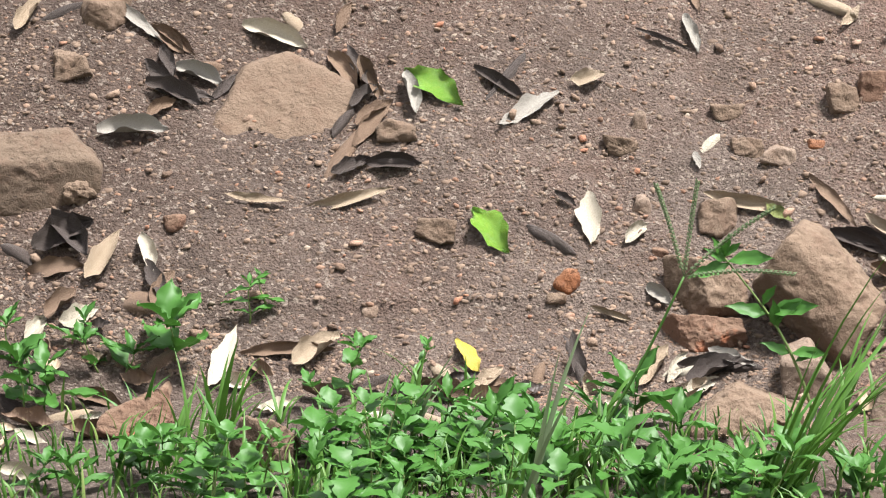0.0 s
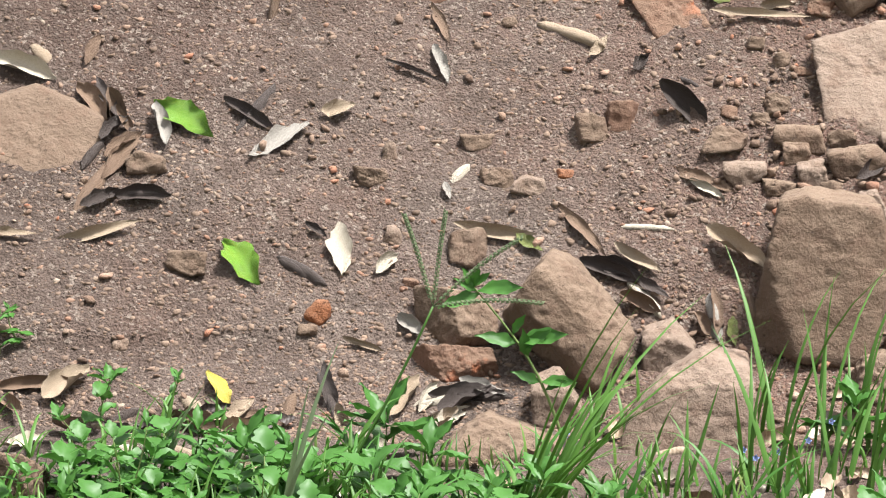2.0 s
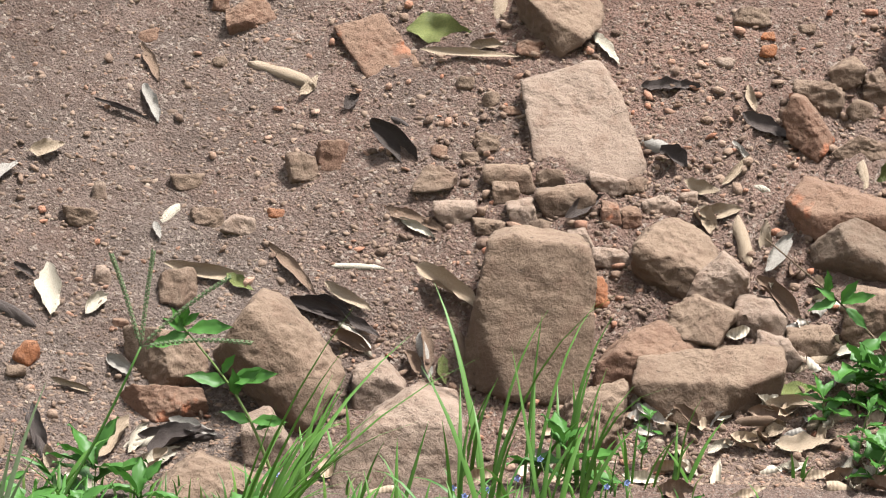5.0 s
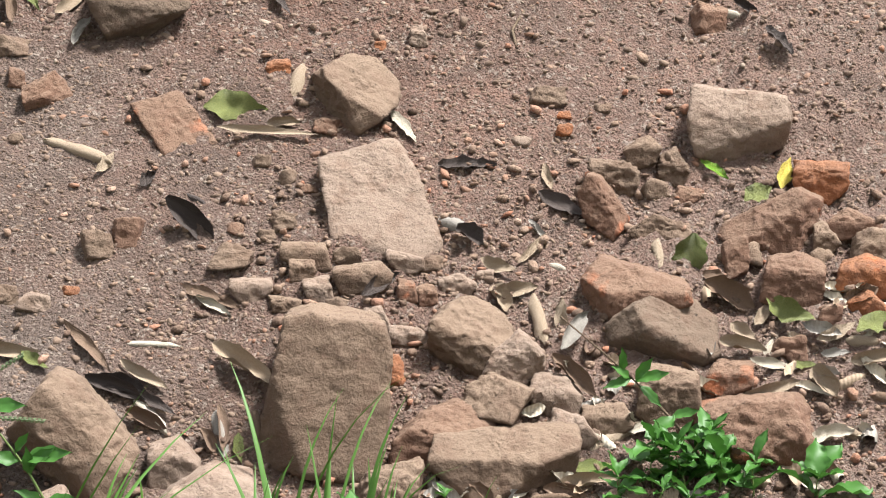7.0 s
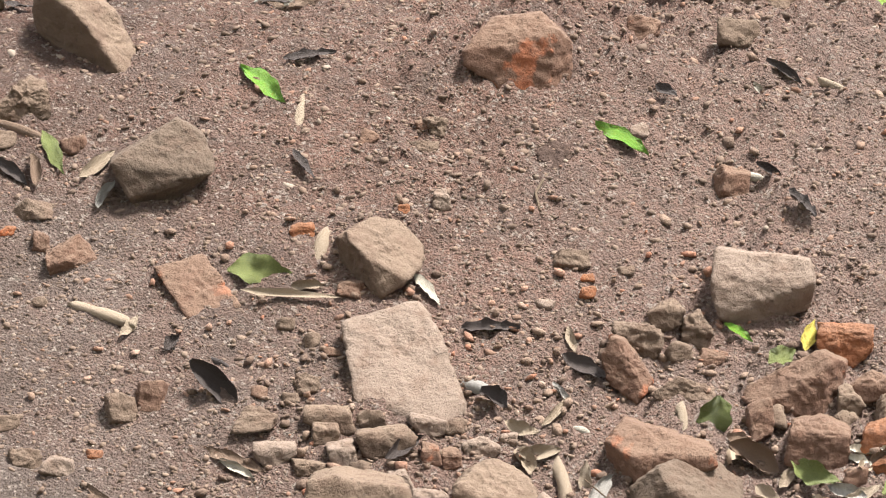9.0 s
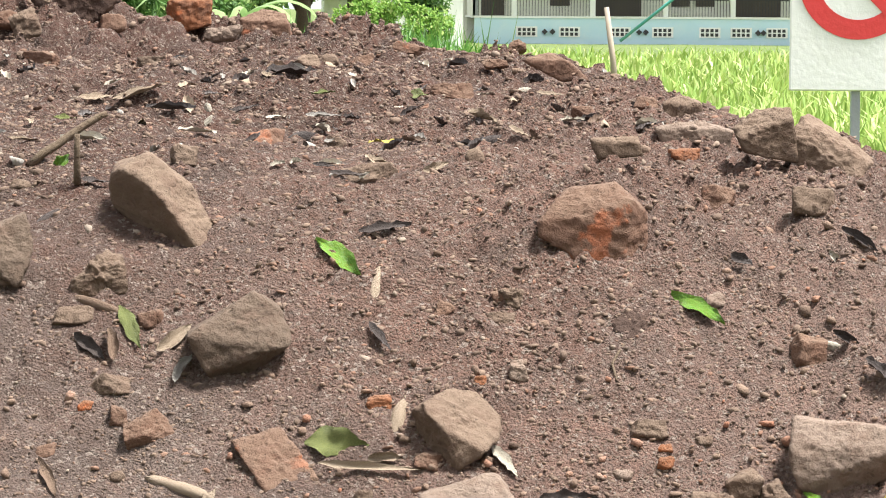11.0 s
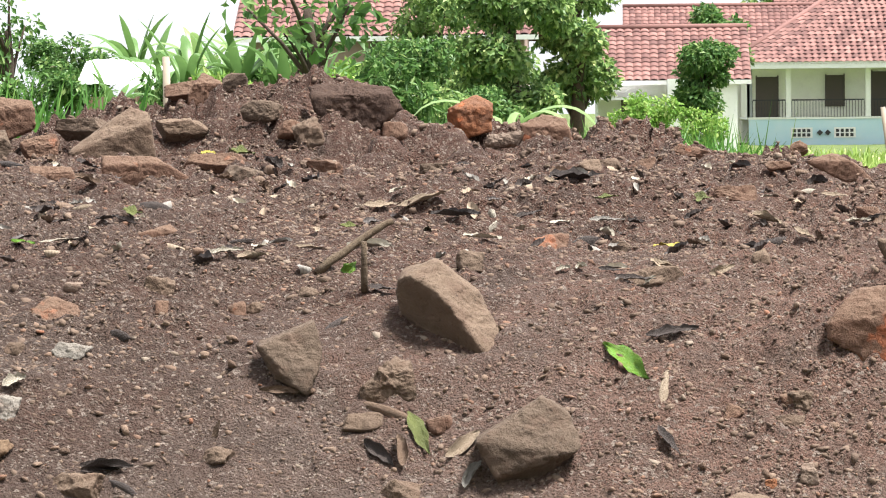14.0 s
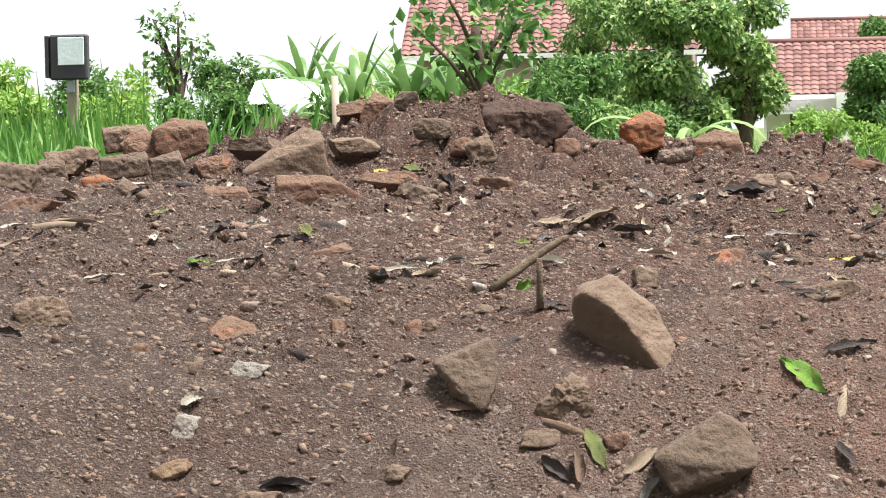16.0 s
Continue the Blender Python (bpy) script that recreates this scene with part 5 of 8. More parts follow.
rock(0.244, 7.280, 0.944, 0.039, 0.028, 0.031, -1, 214, red_clay, "small broken red brick lump half sunk in the earth slope", tip=-22, name="brick_piece", category="brick")
rock(0.360, 7.257, 0.926, 0.055, 0.026, 0.029, 9, 217, earth_lump, "caked brown earth lump half sunk in the earth slope", tip=-22, name="earth_clod", category="clod")
rock(0.832, 7.301, 0.962, 0.045, 0.028, 0.032, -1, 218, pale_stone, "small pale dusty stone half sunk in the earth slope", tip=-22, name="pebble", category="pebble")
rock(1.023, 7.177, 0.859, 0.078, 0.070, 0.078, -1, 219, red_clay, "broken red brick lump half sunk in the earth slope", tip=-22, name="brick_piece", category="brick")
rock(-0.405, 7.304, 0.917, 0.042, 0.035, 0.039, -1, 221, red_clay, "small broken red brick lump half sunk in the earth slope", tip=-22, name="brick_piece", category="brick")
rock(1.176, 8.073, 1.243, 0.203, 0.111, 0.123, 30, 28, brown_stone, "large angular brown stone on top of the mound", tip=-22, name="rock", category="rock", turn=-14)
rock(0.877, 7.688, 1.168, 0.072, 0.050, 0.055, -0, 228, red_clay, "broken red brick lump half sunk in the earth slope", tip=-22, name="brick_piece", category="brick")
rock(1.083, 7.594, 1.154, 0.090, 0.057, 0.063, -0, 229, earth_lump, "caked brown earth lump half sunk in the earth slope", tip=-22, name="earth_clod", category="clod", turn=4)
rock(0.870, 8.274, 1.235, 0.077, 0.040, 0.044, -0, 230, orange_clay, "orange broken brick piece on top of the mound", tip=-22, name="brick_piece", category="brick")
rock(0.668, 12.382, 1.456, 0.057, 0.048, 0.053, -0, 233, red_clay, "broken red brick lump on the crest of the mound", tip=-22, name="brick_piece", category="brick")
rock(0.066, 7.932, 1.198, 0.127, 0.046, 0.051, -8, 235, earth_lump, "caked brown earth lump half sunk in the earth slope", tip=-22, name="earth_clod", category="clod", turn=-2)
rock(-0.175, 8.634, 1.254, 0.092, 0.064, 0.071, -0, 236, red_clay, "broken red brick lump on top of the mound", tip=-22, name="brick_piece", category="brick", turn=35)
rock(-0.357, 8.005, 1.237, 0.071, 0.054, 0.060, -0, 237, earth_lump, "caked brown earth lump on top of the mound", tip=-22, name="earth_clod", category="clod")
rock(0.325, 9.529, 1.357, 0.139, 0.046, 0.051, 10, 238, red_clay, "broken red brick lump on top of the mound", tip=-22, name="brick_piece", category="brick", turn=10)
rock(0.093, 10.549, 1.416, 0.094, 0.051, 0.056, -0, 239, red_clay, "broken red brick lump on the crest of the mound", tip=-22, name="brick_piece", category="brick", turn=-4)
rock(0.338, 8.063, 1.239, 0.040, 0.036, 0.043, -0, 241, brown_stone, "small angular brown stone on top of the mound", tip=-22, name="pebble", category="pebble")
rock(0.006, 8.700, 1.240, 0.093, 0.033, 0.037, -0, 242, earth_lump, "caked brown earth lump on top of the mound", tip=-22, name="earth_clod", category="clod", turn=-34)
rock(0.848, 9.114, 1.336, 0.072, 0.038, 0.042, -0, 243, red_clay, "broken red brick lump on top of the mound", tip=-22, name="brick_piece", category="brick")
rock(0.471, 9.934, 1.432, 0.071, 0.029, 0.032, -0, 244, red_clay, "broken red brick lump on top of the mound", tip=-22, name="brick_piece", category="brick")
rock(0.219, 10.705, 1.464, 0.095, 0.034, 0.038, -0, 245, red_clay, "broken red brick lump on the crest of the mound", tip=-22, name="brick_piece", category="brick", turn=2)
rock(-0.032, 10.656, 1.424, 0.076, 0.038, 0.042, -0, 246, earth_lump, "caked brown earth lump on the crest of the mound", tip=-22, name="earth_clod", category="clod")
rock(-0.472, 7.139, 0.791, 0.077, 0.039, 0.044, 10, 247, earth_lump, "caked brown earth lump half sunk in the earth slope", tip=-22, name="earth_clod", category="clod")
rock(-0.522, 7.081, 0.755, 0.028, 0.023, 0.025, -0, 248, orange_clay, "small orange broken brick piece half sunk in the earth slope", tip=-22, name="brick_piece", category="brick")
rock(-0.562, 7.309, 0.920, 0.092, 0.042, 0.047, 1, 253, earth_lump, "caked brown earth lump half sunk in the earth slope", tip=-22, name="earth_clod", category="clod", turn=14)
rock(-0.395, 7.307, 0.916, 0.047, 0.035, 0.039, 1, 254, red_clay, "small broken red brick lump half sunk in the earth slope", tip=-22, name="brick_piece", category="brick")
rock(-1.167, 7.081, 0.809, 0.116, 0.058, 0.064, 1, 255, brown_stone, "angular brown stone half sunk in the earth slope", tip=-22, name="rock", category="rock", turn=-27)
rock(-0.085, 10.421, 1.429, 0.074, 0.037, 0.041, 1, 256, brown_stone, "angular brown stone on top of the mound", tip=-22, name="rock", category="rock")
rock(-0.889, 7.766, 1.139, 0.042, 0.038, 0.047, 1, 257, red_clay, "small broken red brick lump half sunk in the earth slope", tip=-22, name="brick_piece", category="brick")
rock(-0.854, 7.782, 1.144, 0.036, 0.030, 0.033, 1, 258, brown_stone, "small angular brown stone half sunk in the earth slope", tip=-22, name="pebble", category="pebble")
rock(-1.053, 7.706, 1.157, 0.042, 0.030, 0.033, 1, 259, red_clay, "small broken red brick lump half sunk in the earth slope", tip=-22, name="brick_piece", category="brick")
rock(-1.086, 7.862, 1.192, 0.074, 0.041, 0.045, 1, 260, brown_stone, "angular brown stone half sunk in the earth slope", tip=-22, name="rock", category="rock")
rock(-0.732, 7.854, 1.179, 0.042, 0.028, 0.031, 1, 261, earth_lump, "small caked brown earth lump half sunk in the earth slope", tip=-22, name="earth_clod", category="clod")
rock(0.676, 9.120, 1.314, 0.065, 0.035, 0.039, 1, 262, red_clay, "broken red brick lump on top of the mound", tip=-22, name="brick_piece", category="brick")
rock(-1.231, 7.469, 1.071, 0.068, 0.036, 0.041, 6, 264, chalk, "small whitish stone half sunk in the earth slope", tip=-22, name="rock", category="rock")
rock(-1.337, 7.253, 0.964, 0.045, 0.040, 0.053, 21, 265, chalk, "small whitish stone half sunk in the earth slope", tip=-22, name="rock", category="rock")
rock(-1.355, 7.137, 0.879, 0.086, 0.035, 0.039, -27, 266, tan_clay, "tan brick splinter half sunk in the earth slope", tip=-22, name="brick_piece", category="brick")
rock(-1.730, 7.636, 1.187, 0.125, 0.078, 0.086, -9, 268, brown_stone, "angular brown stone half sunk in the earth slope", tip=-22, name="rock", category="rock", turn=-8)
rock(-1.482, 7.519, 1.119, 0.044, 0.027, 0.030, 1, 270, red_clay, "small broken red brick lump half sunk in the earth slope", tip=-22, name="brick_piece", category="brick")
rock(-1.356, 7.450, 1.078, 0.046, 0.032, 0.035, 1, 271, earth_lump, "small caked brown earth lump half sunk in the earth slope", tip=-22, name="earth_clod", category="clod")
rock(-0.872, 7.197, 0.863, 0.052, 0.035, 0.039, 1, 272, earth_lump, "caked brown earth lump half sunk in the earth slope", tip=-22, name="earth_clod", category="clod")
rock(-1.295, 7.887, 1.193, 0.043, 0.028, 0.031, 1, 273, pale_stone, "small pale dusty stone half sunk in the earth slope", tip=-22, name="pebble", category="pebble")
rock(-2.265, 9.935, 1.391, 0.172, 0.069, 0.076, 1, 280, red_clay, "large reddish brown stone on top of the mound", tip=-22, name="rock", category="rock", turn=-18)
rock(-2.483, 10.651, 1.463, 0.159, 0.109, 0.121, 11, 281, grey_stone, "dark grey-brown stone on the crest of the mound", tip=-22, name="rock", category="rock", turn=14)
rock(-1.590, 12.502, 1.689, 0.112, 0.061, 0.067, -14, 289, red_clay, "reddish brown stone on the crest of the mound", tip=-22, name="rock", category="rock")
rock(-1.433, 12.621, 1.707, 0.099, 0.053, 0.059, 1, 290, grey_stone, "dark grey-brown stone on the crest of the mound", tip=-22, name="rock", category="rock")
rock(-1.532, 11.848, 1.551, 0.179, 0.057, 0.064, 1, 297, brown_stone, "large angular brown stone on the crest of the mound", tip=-22, name="rock", category="rock", turn=31)
rock(-1.295, 10.830, 1.437, 0.175, 0.070, 0.078, 1, 298, red_clay, "large broken red brick lump on the crest of the mound", tip=-22, name="brick_piece", category="brick", turn=-7)
rock(-0.409, 12.074, 1.498, 0.125, 0.043, 0.047, 1, 299, pale_stone, "pale dusty stone on the crest of the mound", tip=-22, name="rock", category="rock", turn=-5)
rock(-2.639, 12.413, 1.541, 0.099, 0.061, 0.068, 1, 301, brown_stone, "angular brown stone on the crest of the mound", tip=-22, name="rock", category="rock", turn=-14)
rock(-1.249, 11.849, 1.605, 0.165, 0.070, 0.078, 1, 303, grey_stone, "dark grey-brown stone on the crest of the mound", tip=-22, name="rock", category="rock", rounding=6, turn=-13, tilt=.1)
rock(-1.135, 11.699, 1.544, 0.094, 0.056, 0.063, 11, 304, red_clay, "reddish brown stone on the crest of the mound", tip=-22, name="rock", category="rock", rounding=6, turn=17, tilt=.1)
rock(-0.776, 11.795, 1.536, 0.094, 0.070, 0.078, 1, 306, red_clay, "reddish brown stone on the crest of the mound", tip=-22, name="rock", category="rock", rounding=6, turn=3, tilt=.1)
rock(-2.306, 11.880, 1.554, 0.155, 0.097, 0.108, 1, 308, red_clay, "reddish brown stone on the crest of the mound", tip=-22, name="rock", category="rock", turn=28)
rock(-2.611, 12.028, 1.509, 0.136, 0.079, 0.088, 1, 309, brown_stone, "angular brown stone on the crest of the mound", tip=-22, name="rock", category="rock", turn=14)
rock(-2.021, 11.735, 1.485, 0.127, 0.080, 0.089, 1, 310, red_clay, "reddish brown stone on the crest of the mound", tip=-22, name="rock", category="rock", turn=-16)
rock(-1.904, 11.959, 1.557, 0.177, 0.058, 0.065, 1, 311, grey_stone, "large dark grey-brown stone on the crest of the mound", tip=-22, name="rock", category="rock", turn=-24)
rock(-1.127, 10.128, 1.412, 0.109, 0.049, 0.054, 1, 313, grey_stone, "dark grey-brown stone on top of the mound", tip=-22, name="rock", category="rock", turn=-23)
rock(-0.942, 10.785, 1.422, 0.135, 0.052, 0.058, 1, 314, red_clay, "reddish brown stone on the crest of the mound", tip=-22, name="rock", category="rock", turn=-35)
rock(-0.566, 10.539, 1.420, 0.113, 0.044, 0.049, 1, 315, grey_stone, "dark grey-brown stone on the crest of the mound", tip=-22, name="rock", category="rock", turn=26)

leaf(-1.070, 6.595, 0.161, 0.056, -31, -19, "green", 1, "on the earth slope")
leaf(-1.122, 6.569, 0.123, 0.031, -68, -33, "grey", 2, "on the earth slope")
leaf(-0.940, 6.636, 0.177, 0.033, -116, -29, "dark", 3, "on the earth slope")
leaf(-0.888, 6.564, 0.164, 0.050, -136, -17, "grey", 4, "on the earth slope")
leaf(-0.776, 6.659, 0.074, 0.038, 19, 7, "tan", 5, "on the earth slope")
leaf(-1.660, 6.418, 0.141, 0.045, 12, -1, "grey", 6, "on the earth slope")
leaf(-1.231, 6.440, 0.172, 0.047, 65, 31, "brown", 7, "on the earth slope")
leaf(-1.195, 6.502, 0.147, 0.042, 59, 29, "brown", 8, "on the earth slope")
leaf(-1.264, 6.639, 0.132, 0.044, -50, -26, "brown", 9, "on the earth slope")
leaf(-1.222, 6.628, 0.093, 0.038, -23, -73, "brown", 10, "on the earth slope")
leaf(-1.143, 6.423, 0.152, 0.051, 6, -0, "dark", 11, "on the earth slope")
leaf(-1.383, 6.285, 0.128, 0.022, 6, -7, "tan", 12, "on the earth slope")
leaf(-1.213, 6.334, 0.179, 0.029, 13, 12, "tan", 13, "on the earth slope")
leaf(-0.917, 6.303, 0.142, 0.054, -46, -28, "green", 14, "on the earth slope")
leaf(-0.806, 6.299, 0.129, 0.034, -30, -20, "dark", 15, "on the earth slope")
leaf(-0.738, 6.352, 0.136, 0.058, -84, -38, "pale", 16, "on the earth slope")
leaf(-0.789, 6.388, 0.055, 0.019, -28, -26, "dark", 17, "on the earth slope")
leaf(-0.655, 6.342, 0.072, 0.030, 53, 20, "pale", 18, "on the earth slope")
leaf(-0.524, 6.567, 0.065, 0.031, 58, 25, "pale", 19, "on the earth slope")
leaf(-0.546, 6.514, 0.050, 0.020, -73, -34, "grey", 20, "on the earth slope")
leaf(-0.427, 6.441, 0.202, 0.032, 1, -11, "tan", 21, "on the earth slope")
leaf(-1.914, 6.601, 0.109, 0.033, 69, 30, "tan", 22, "on the earth slope")
leaf(-1.852, 6.637, 0.106, 0.028, 41, 15, "dark", 23, "on the earth slope")
leaf(-1.702, 6.664, 0.149, 0.033, -27, -33, "grey", 24, "on the earth slope")
leaf(-1.618, 6.653, 0.128, 0.028, -30, -27, "brown", 25, "on the earth slope")
leaf(-1.591, 6.512, 0.133, 0.045, -15, -18, "dark", 26, "on the earth slope")
leaf(-1.548, 6.599, 0.090, 0.051, 31, 7, "brown", 27, "on the earth slope")
leaf(-1.504, 6.556, 0.101, 0.025, 61, 24, "dark", 28, "on the earth slope")
leaf(-1.621, 6.585, 0.105, 0.033, -63, -30, "dark", 29, "on the earth slope")
leaf(-1.423, 6.712, 0.148, 0.045, -8, -18, "pale", 30, "on the earth slope")
leaf(-1.401, 6.750, 0.077, 0.039, -45, -33, "tan", 31, "on the earth slope")
leaf(-1.297, 6.764, 0.086, 0.032, 67, 38, "brown", 32, "on the earth slope")
leaf(-1.742, 6.170, 0.128, 0.073, 21, 18, "dark", 33, "on the earth slope")
leaf(-1.714, 6.159, 0.149, 0.054, -46, -23, "dark", 34, "on the earth slope")
leaf(-1.825, 6.131, 0.100, 0.048, -29, -21, "dark", 35, "on the earth slope")
leaf(-1.740, 6.105, 0.116, 0.048, 4, 6, "brown", 36, "on the earth slope")
leaf(-1.647, 6.114, 0.130, 0.048, 64, 34, "tan", 37, "on the earth slope")
leaf(-1.562, 6.130, 0.107, 0.033, -63, -32, "pale", 38, "on the earth slope")
leaf(-1.544, 6.032, 0.106, 0.078, 16, -2, "brown", 39, "on the earth slope")
leaf(-1.668, 5.991, 0.082, 0.054, 29, 11, "pale", 40, "on the earth slope")
leaf(-1.747, 5.956, 0.075, 0.040, 64, 25, "pale", 41, "on the earth slope")
leaf(-1.710, 6.007, 0.093, 0.035, 61, 26, "brown", 42, "on the earth slope")
leaf(-1.492, 5.918, 0.088, 0.035, 53, 24, "brown", 43, "by the grass")
leaf(-1.383, 5.947, 0.169, 0.049, 80, 27, "pale", 44, "by the grass")
leaf(-1.270, 5.999, 0.178, 0.030, 11, 1, "brown", 45, "by the grass")
leaf(-1.215, 5.992, 0.120, 0.047, 49, 18, "tan", 46, "by the grass")
leaf(-1.619, 5.724, 0.119, 0.048, 21, 1, "tan", 47, "by the grass")
leaf(-1.652, 5.584, 0.078, 0.029, 7, -30, "pale", 48, "by the grass")
leaf(-1.580, 5.698, 0.063, 0.029, 23, 28, "pale", 49, "by the grass")
leaf(-1.611, 5.356, 0.083, 0.039, 6, -31, "pale", 50, "by the grass")
leaf(-1.076, 5.773, 0.075, 0.049, 3, 1, "pale", 51, "by the grass")
leaf(-0.931, 6.022, 0.099, 0.030, -51, -31, "yellow", 52, "by the grass")
leaf(-0.889, 5.985, 0.074, 0.035, 47, 17, "tan", 53, "by the grass")
leaf(-0.961, 5.920, 0.130, 0.041, -36, -5, "brown", 54, "by the grass")
leaf(-0.799, 6.006, 0.098, 0.032, 86, 28, "brown", 55, "by the grass")
leaf(-0.731, 6.039, 0.135, 0.035, -50, -73, "dark", 56, "by the grass")
leaf(-0.695, 5.991, 0.070, 0.030, -31, -67, "tan", 57, "by the grass")
leaf(-0.593, 6.053, 0.125, 0.039, 63, 23, "tan", 58, "by the grass")
leaf(-0.515, 6.059, 0.118, 0.035, 15, 6, "pale", 59, "by the grass")
leaf(-0.476, 6.074, 0.143, 0.049, 7, -0, "dark", 60, "by the grass")
leaf(-0.505, 6.003, 0.121, 0.039, 58, 7, "pale", 61, "by the grass")
leaf(-0.637, 5.883, 0.069, 0.036, -6, -37, "pale", 62, "by the grass")
leaf(-0.986, 5.795, 0.177, 0.040, -39, -3, "tan", 63, "by the grass")
leaf(-0.844, 5.967, 0.057, 0.035, -8, -8, "brown", 64, "by the grass")
leaf(-0.589, 6.222, 0.068, 0.033, -37, -27, "grey", 65, "on the earth slope")
leaf(-0.676, 6.171, 0.086, 0.014, -12, -16, "tan", 66, "on the earth slope")
leaf(-0.979, 5.987, 0.091, 0.042, -49, -26, "tan", 67, "by the grass")
leaf(-0.597, 5.688, 0.047, 0.033, 13, 26, "pale", 68, "by the grass")
leaf(-0.750, 5.692, 0.060, 0.029, -32, -1, "pale", 69, "by the grass")
leaf(-1.179, 5.855, 0.102, 0.034, -40, -2, "brown", 70, "by the grass")
leaf(-1.095, 5.950, 0.069, 0.035, 44, 15, "dark", 71, "by the grass")
leaf(-1.723, 5.739, 0.093, 0.039, 1, -46, "dark", 72, "by the grass")
leaf(-1.584, 5.818, 0.095, 0.035, -9, -10, "brown", 73, "by the grass")
leaf(-0.862, 5.647, 0.107, 0.031, -144, 2, "tan", 74, "by the grass")
leaf(-0.935, 6.874, 0.125, 0.021, -133, -78, "brown", 75, "on the earth slope")
leaf(-0.583, 6.909, 0.136, 0.028, -67, -32, "brown", 76, "on the earth slope")
leaf(-0.578, 6.804, 0.114, 0.028, -67, -36, "grey", 77, "on the earth slope")
leaf(-0.636, 6.778, 0.120, 0.013, -11, -19, "dark", 78, "on the earth slope")
leaf(-0.314, 6.881, 0.169, 0.036, -29, -13, "tan", 79, "on the earth slope")
leaf(-0.258, 6.850, 0.070, 0.028, 54, 31, "tan", 80, "on the earth slope")
leaf(-0.171, 6.805, 0.043, 0.033, 31, 30, "dark", 81, "on the earth slope")
leaf(-0.075, 6.692, 0.142, 0.053, -9, -46, "dark", 82, "on the earth slope")
leaf(-0.071, 6.758, 0.062, 0.020, -35, -17, "dark", 83, "on the earth slope")
leaf(-0.039, 6.549, 0.158, 0.034, -23, -15, "brown", 84, "on the earth slope")
leaf(-0.028, 6.531, 0.088, 0.022, -30, -22, "pale", 85, "on the earth slope")
leaf(0.030, 6.386, 0.158, 0.039, -35, -24, "tan", 86, "on the earth slope")
leaf(-0.146, 6.448, 0.124, 0.018, -11, -0, "pale", 87, "on the earth slope")
leaf(-0.270, 6.445, 0.172, 0.030, -50, -28, "brown", 88, "on the earth slope")
leaf(-0.158, 6.379, 0.132, 0.027, -41, -18, "tan", 89, "on the earth slope")
leaf(-0.212, 6.363, 0.132, 0.036, -23, -15, "dark", 90, "on the earth slope")
leaf(-0.145, 6.298, 0.117, 0.026, -48, -26, "pale", 91, "on the earth slope")
leaf(-0.134, 6.319, 0.092, 0.026, -35, -22, "dark", 92, "on the earth slope")
leaf(-0.013, 6.273, 0.117, 0.026, -84, -38, "brown", 93, "on the earth slope")
leaf(-0.033, 6.255, 0.069, 0.024, -62, -29, "brown", 94, "on the earth slope")
leaf(-0.376, 6.412, 0.075, 0.024, -39, -20, "mottled", 95, "on the earth slope")
leaf(-0.309, 6.392, 0.054, 0.015, -8, -13, "mottled", 96, "on the earth slope", 0.063)
leaf(0.291, 6.544, 0.096, 0.037, 31, 20, "dark", 97, "on the earth slope", 0.014)
leaf(0.021, 6.245, 0.069, 0.019, -83, -42, "mottled", 98, "on the earth slope")
leaf(0.056, 6.287, 0.070, 0.019, -77, -42, "brown", 99, "on the earth slope")
leaf(0.008, 6.954, 0.136, 0.058, 4, 0, "mottled", 100, "on the earth slope")
leaf(0.073, 6.888, 0.209, 0.021, -1, -4, "tan", 101, "on the earth slope")
leaf(0.105, 6.917, 0.068, 0.023, 7, -0, "tan", 102, "on the earth slope")
leaf(0.135, 7.013, 0.109, 0.047, 69, 37, "tan", 103, "on the earth slope")
leaf(0.354, 6.909, 0.109, 0.034, -60, -31, "pale", 104, "on the earth slope")
leaf(0.484, 6.820, 0.121, 0.036, -6, 0, "dark", 105, "on the earth slope")
leaf(0.482, 6.625, 0.068, 0.042, -32, -26, "dark", 106, "on the earth slope")
leaf(0.442, 6.670, 0.075, 0.043, -40, -6, "grey", 107, "on the earth slope")
leaf(0.533, 6.573, 0.076, 0.035, -17, -15, "tan", 108, "on the earth slope")
leaf(0.603, 6.615, 0.092, 0.019, 34, 36, "tan", 109, "on the earth slope")
leaf(0.617, 6.650, 0.082, 0.015, -65, -27, "grey", 110, "on the earth slope")
leaf(0.652, 6.583, 0.037, 0.022, -6, -17, "pale", 111, "on the earth slope")
leaf(0.674, 6.723, 0.121, 0.045, -36, -21, "dark", 112, "on the earth slope")
leaf(0.649, 6.779, 0.083, 0.023, -84, -32, "tan", 113, "on the earth slope")
leaf(0.920, 6.597, 0.096, 0.062, -68, -79, "mottled", 114, "on the earth slope")
leaf(0.856, 6.590, 0.080, 0.025, -93, -38, "tan", 115, "on the earth slope")
leaf(0.966, 6.539, 0.061, 0.037, -15, -20, "brown", 116, "on the earth slope")
leaf(0.567, 6.540, 0.088, 0.035, 1, 4, "tan", 117, "on the earth slope")
leaf(0.536, 6.521, 0.079, 0.037, -73, -31, "tan", 118, "on the earth slope")
leaf(0.610, 6.467, 0.140, 0.033, -83, -34, "tan", 119, "on the earth slope")
leaf(0.649, 6.466, 0.088, 0.031, -87, -79, "tan", 120, "on the earth slope")
leaf(0.667, 6.425, 0.110, 0.036, 48, 32, "grey", 121, "on the earth slope")
leaf(0.671, 6.358, 0.131, 0.034, -45, -29, "brown", 122, "on the earth slope", 0.017)
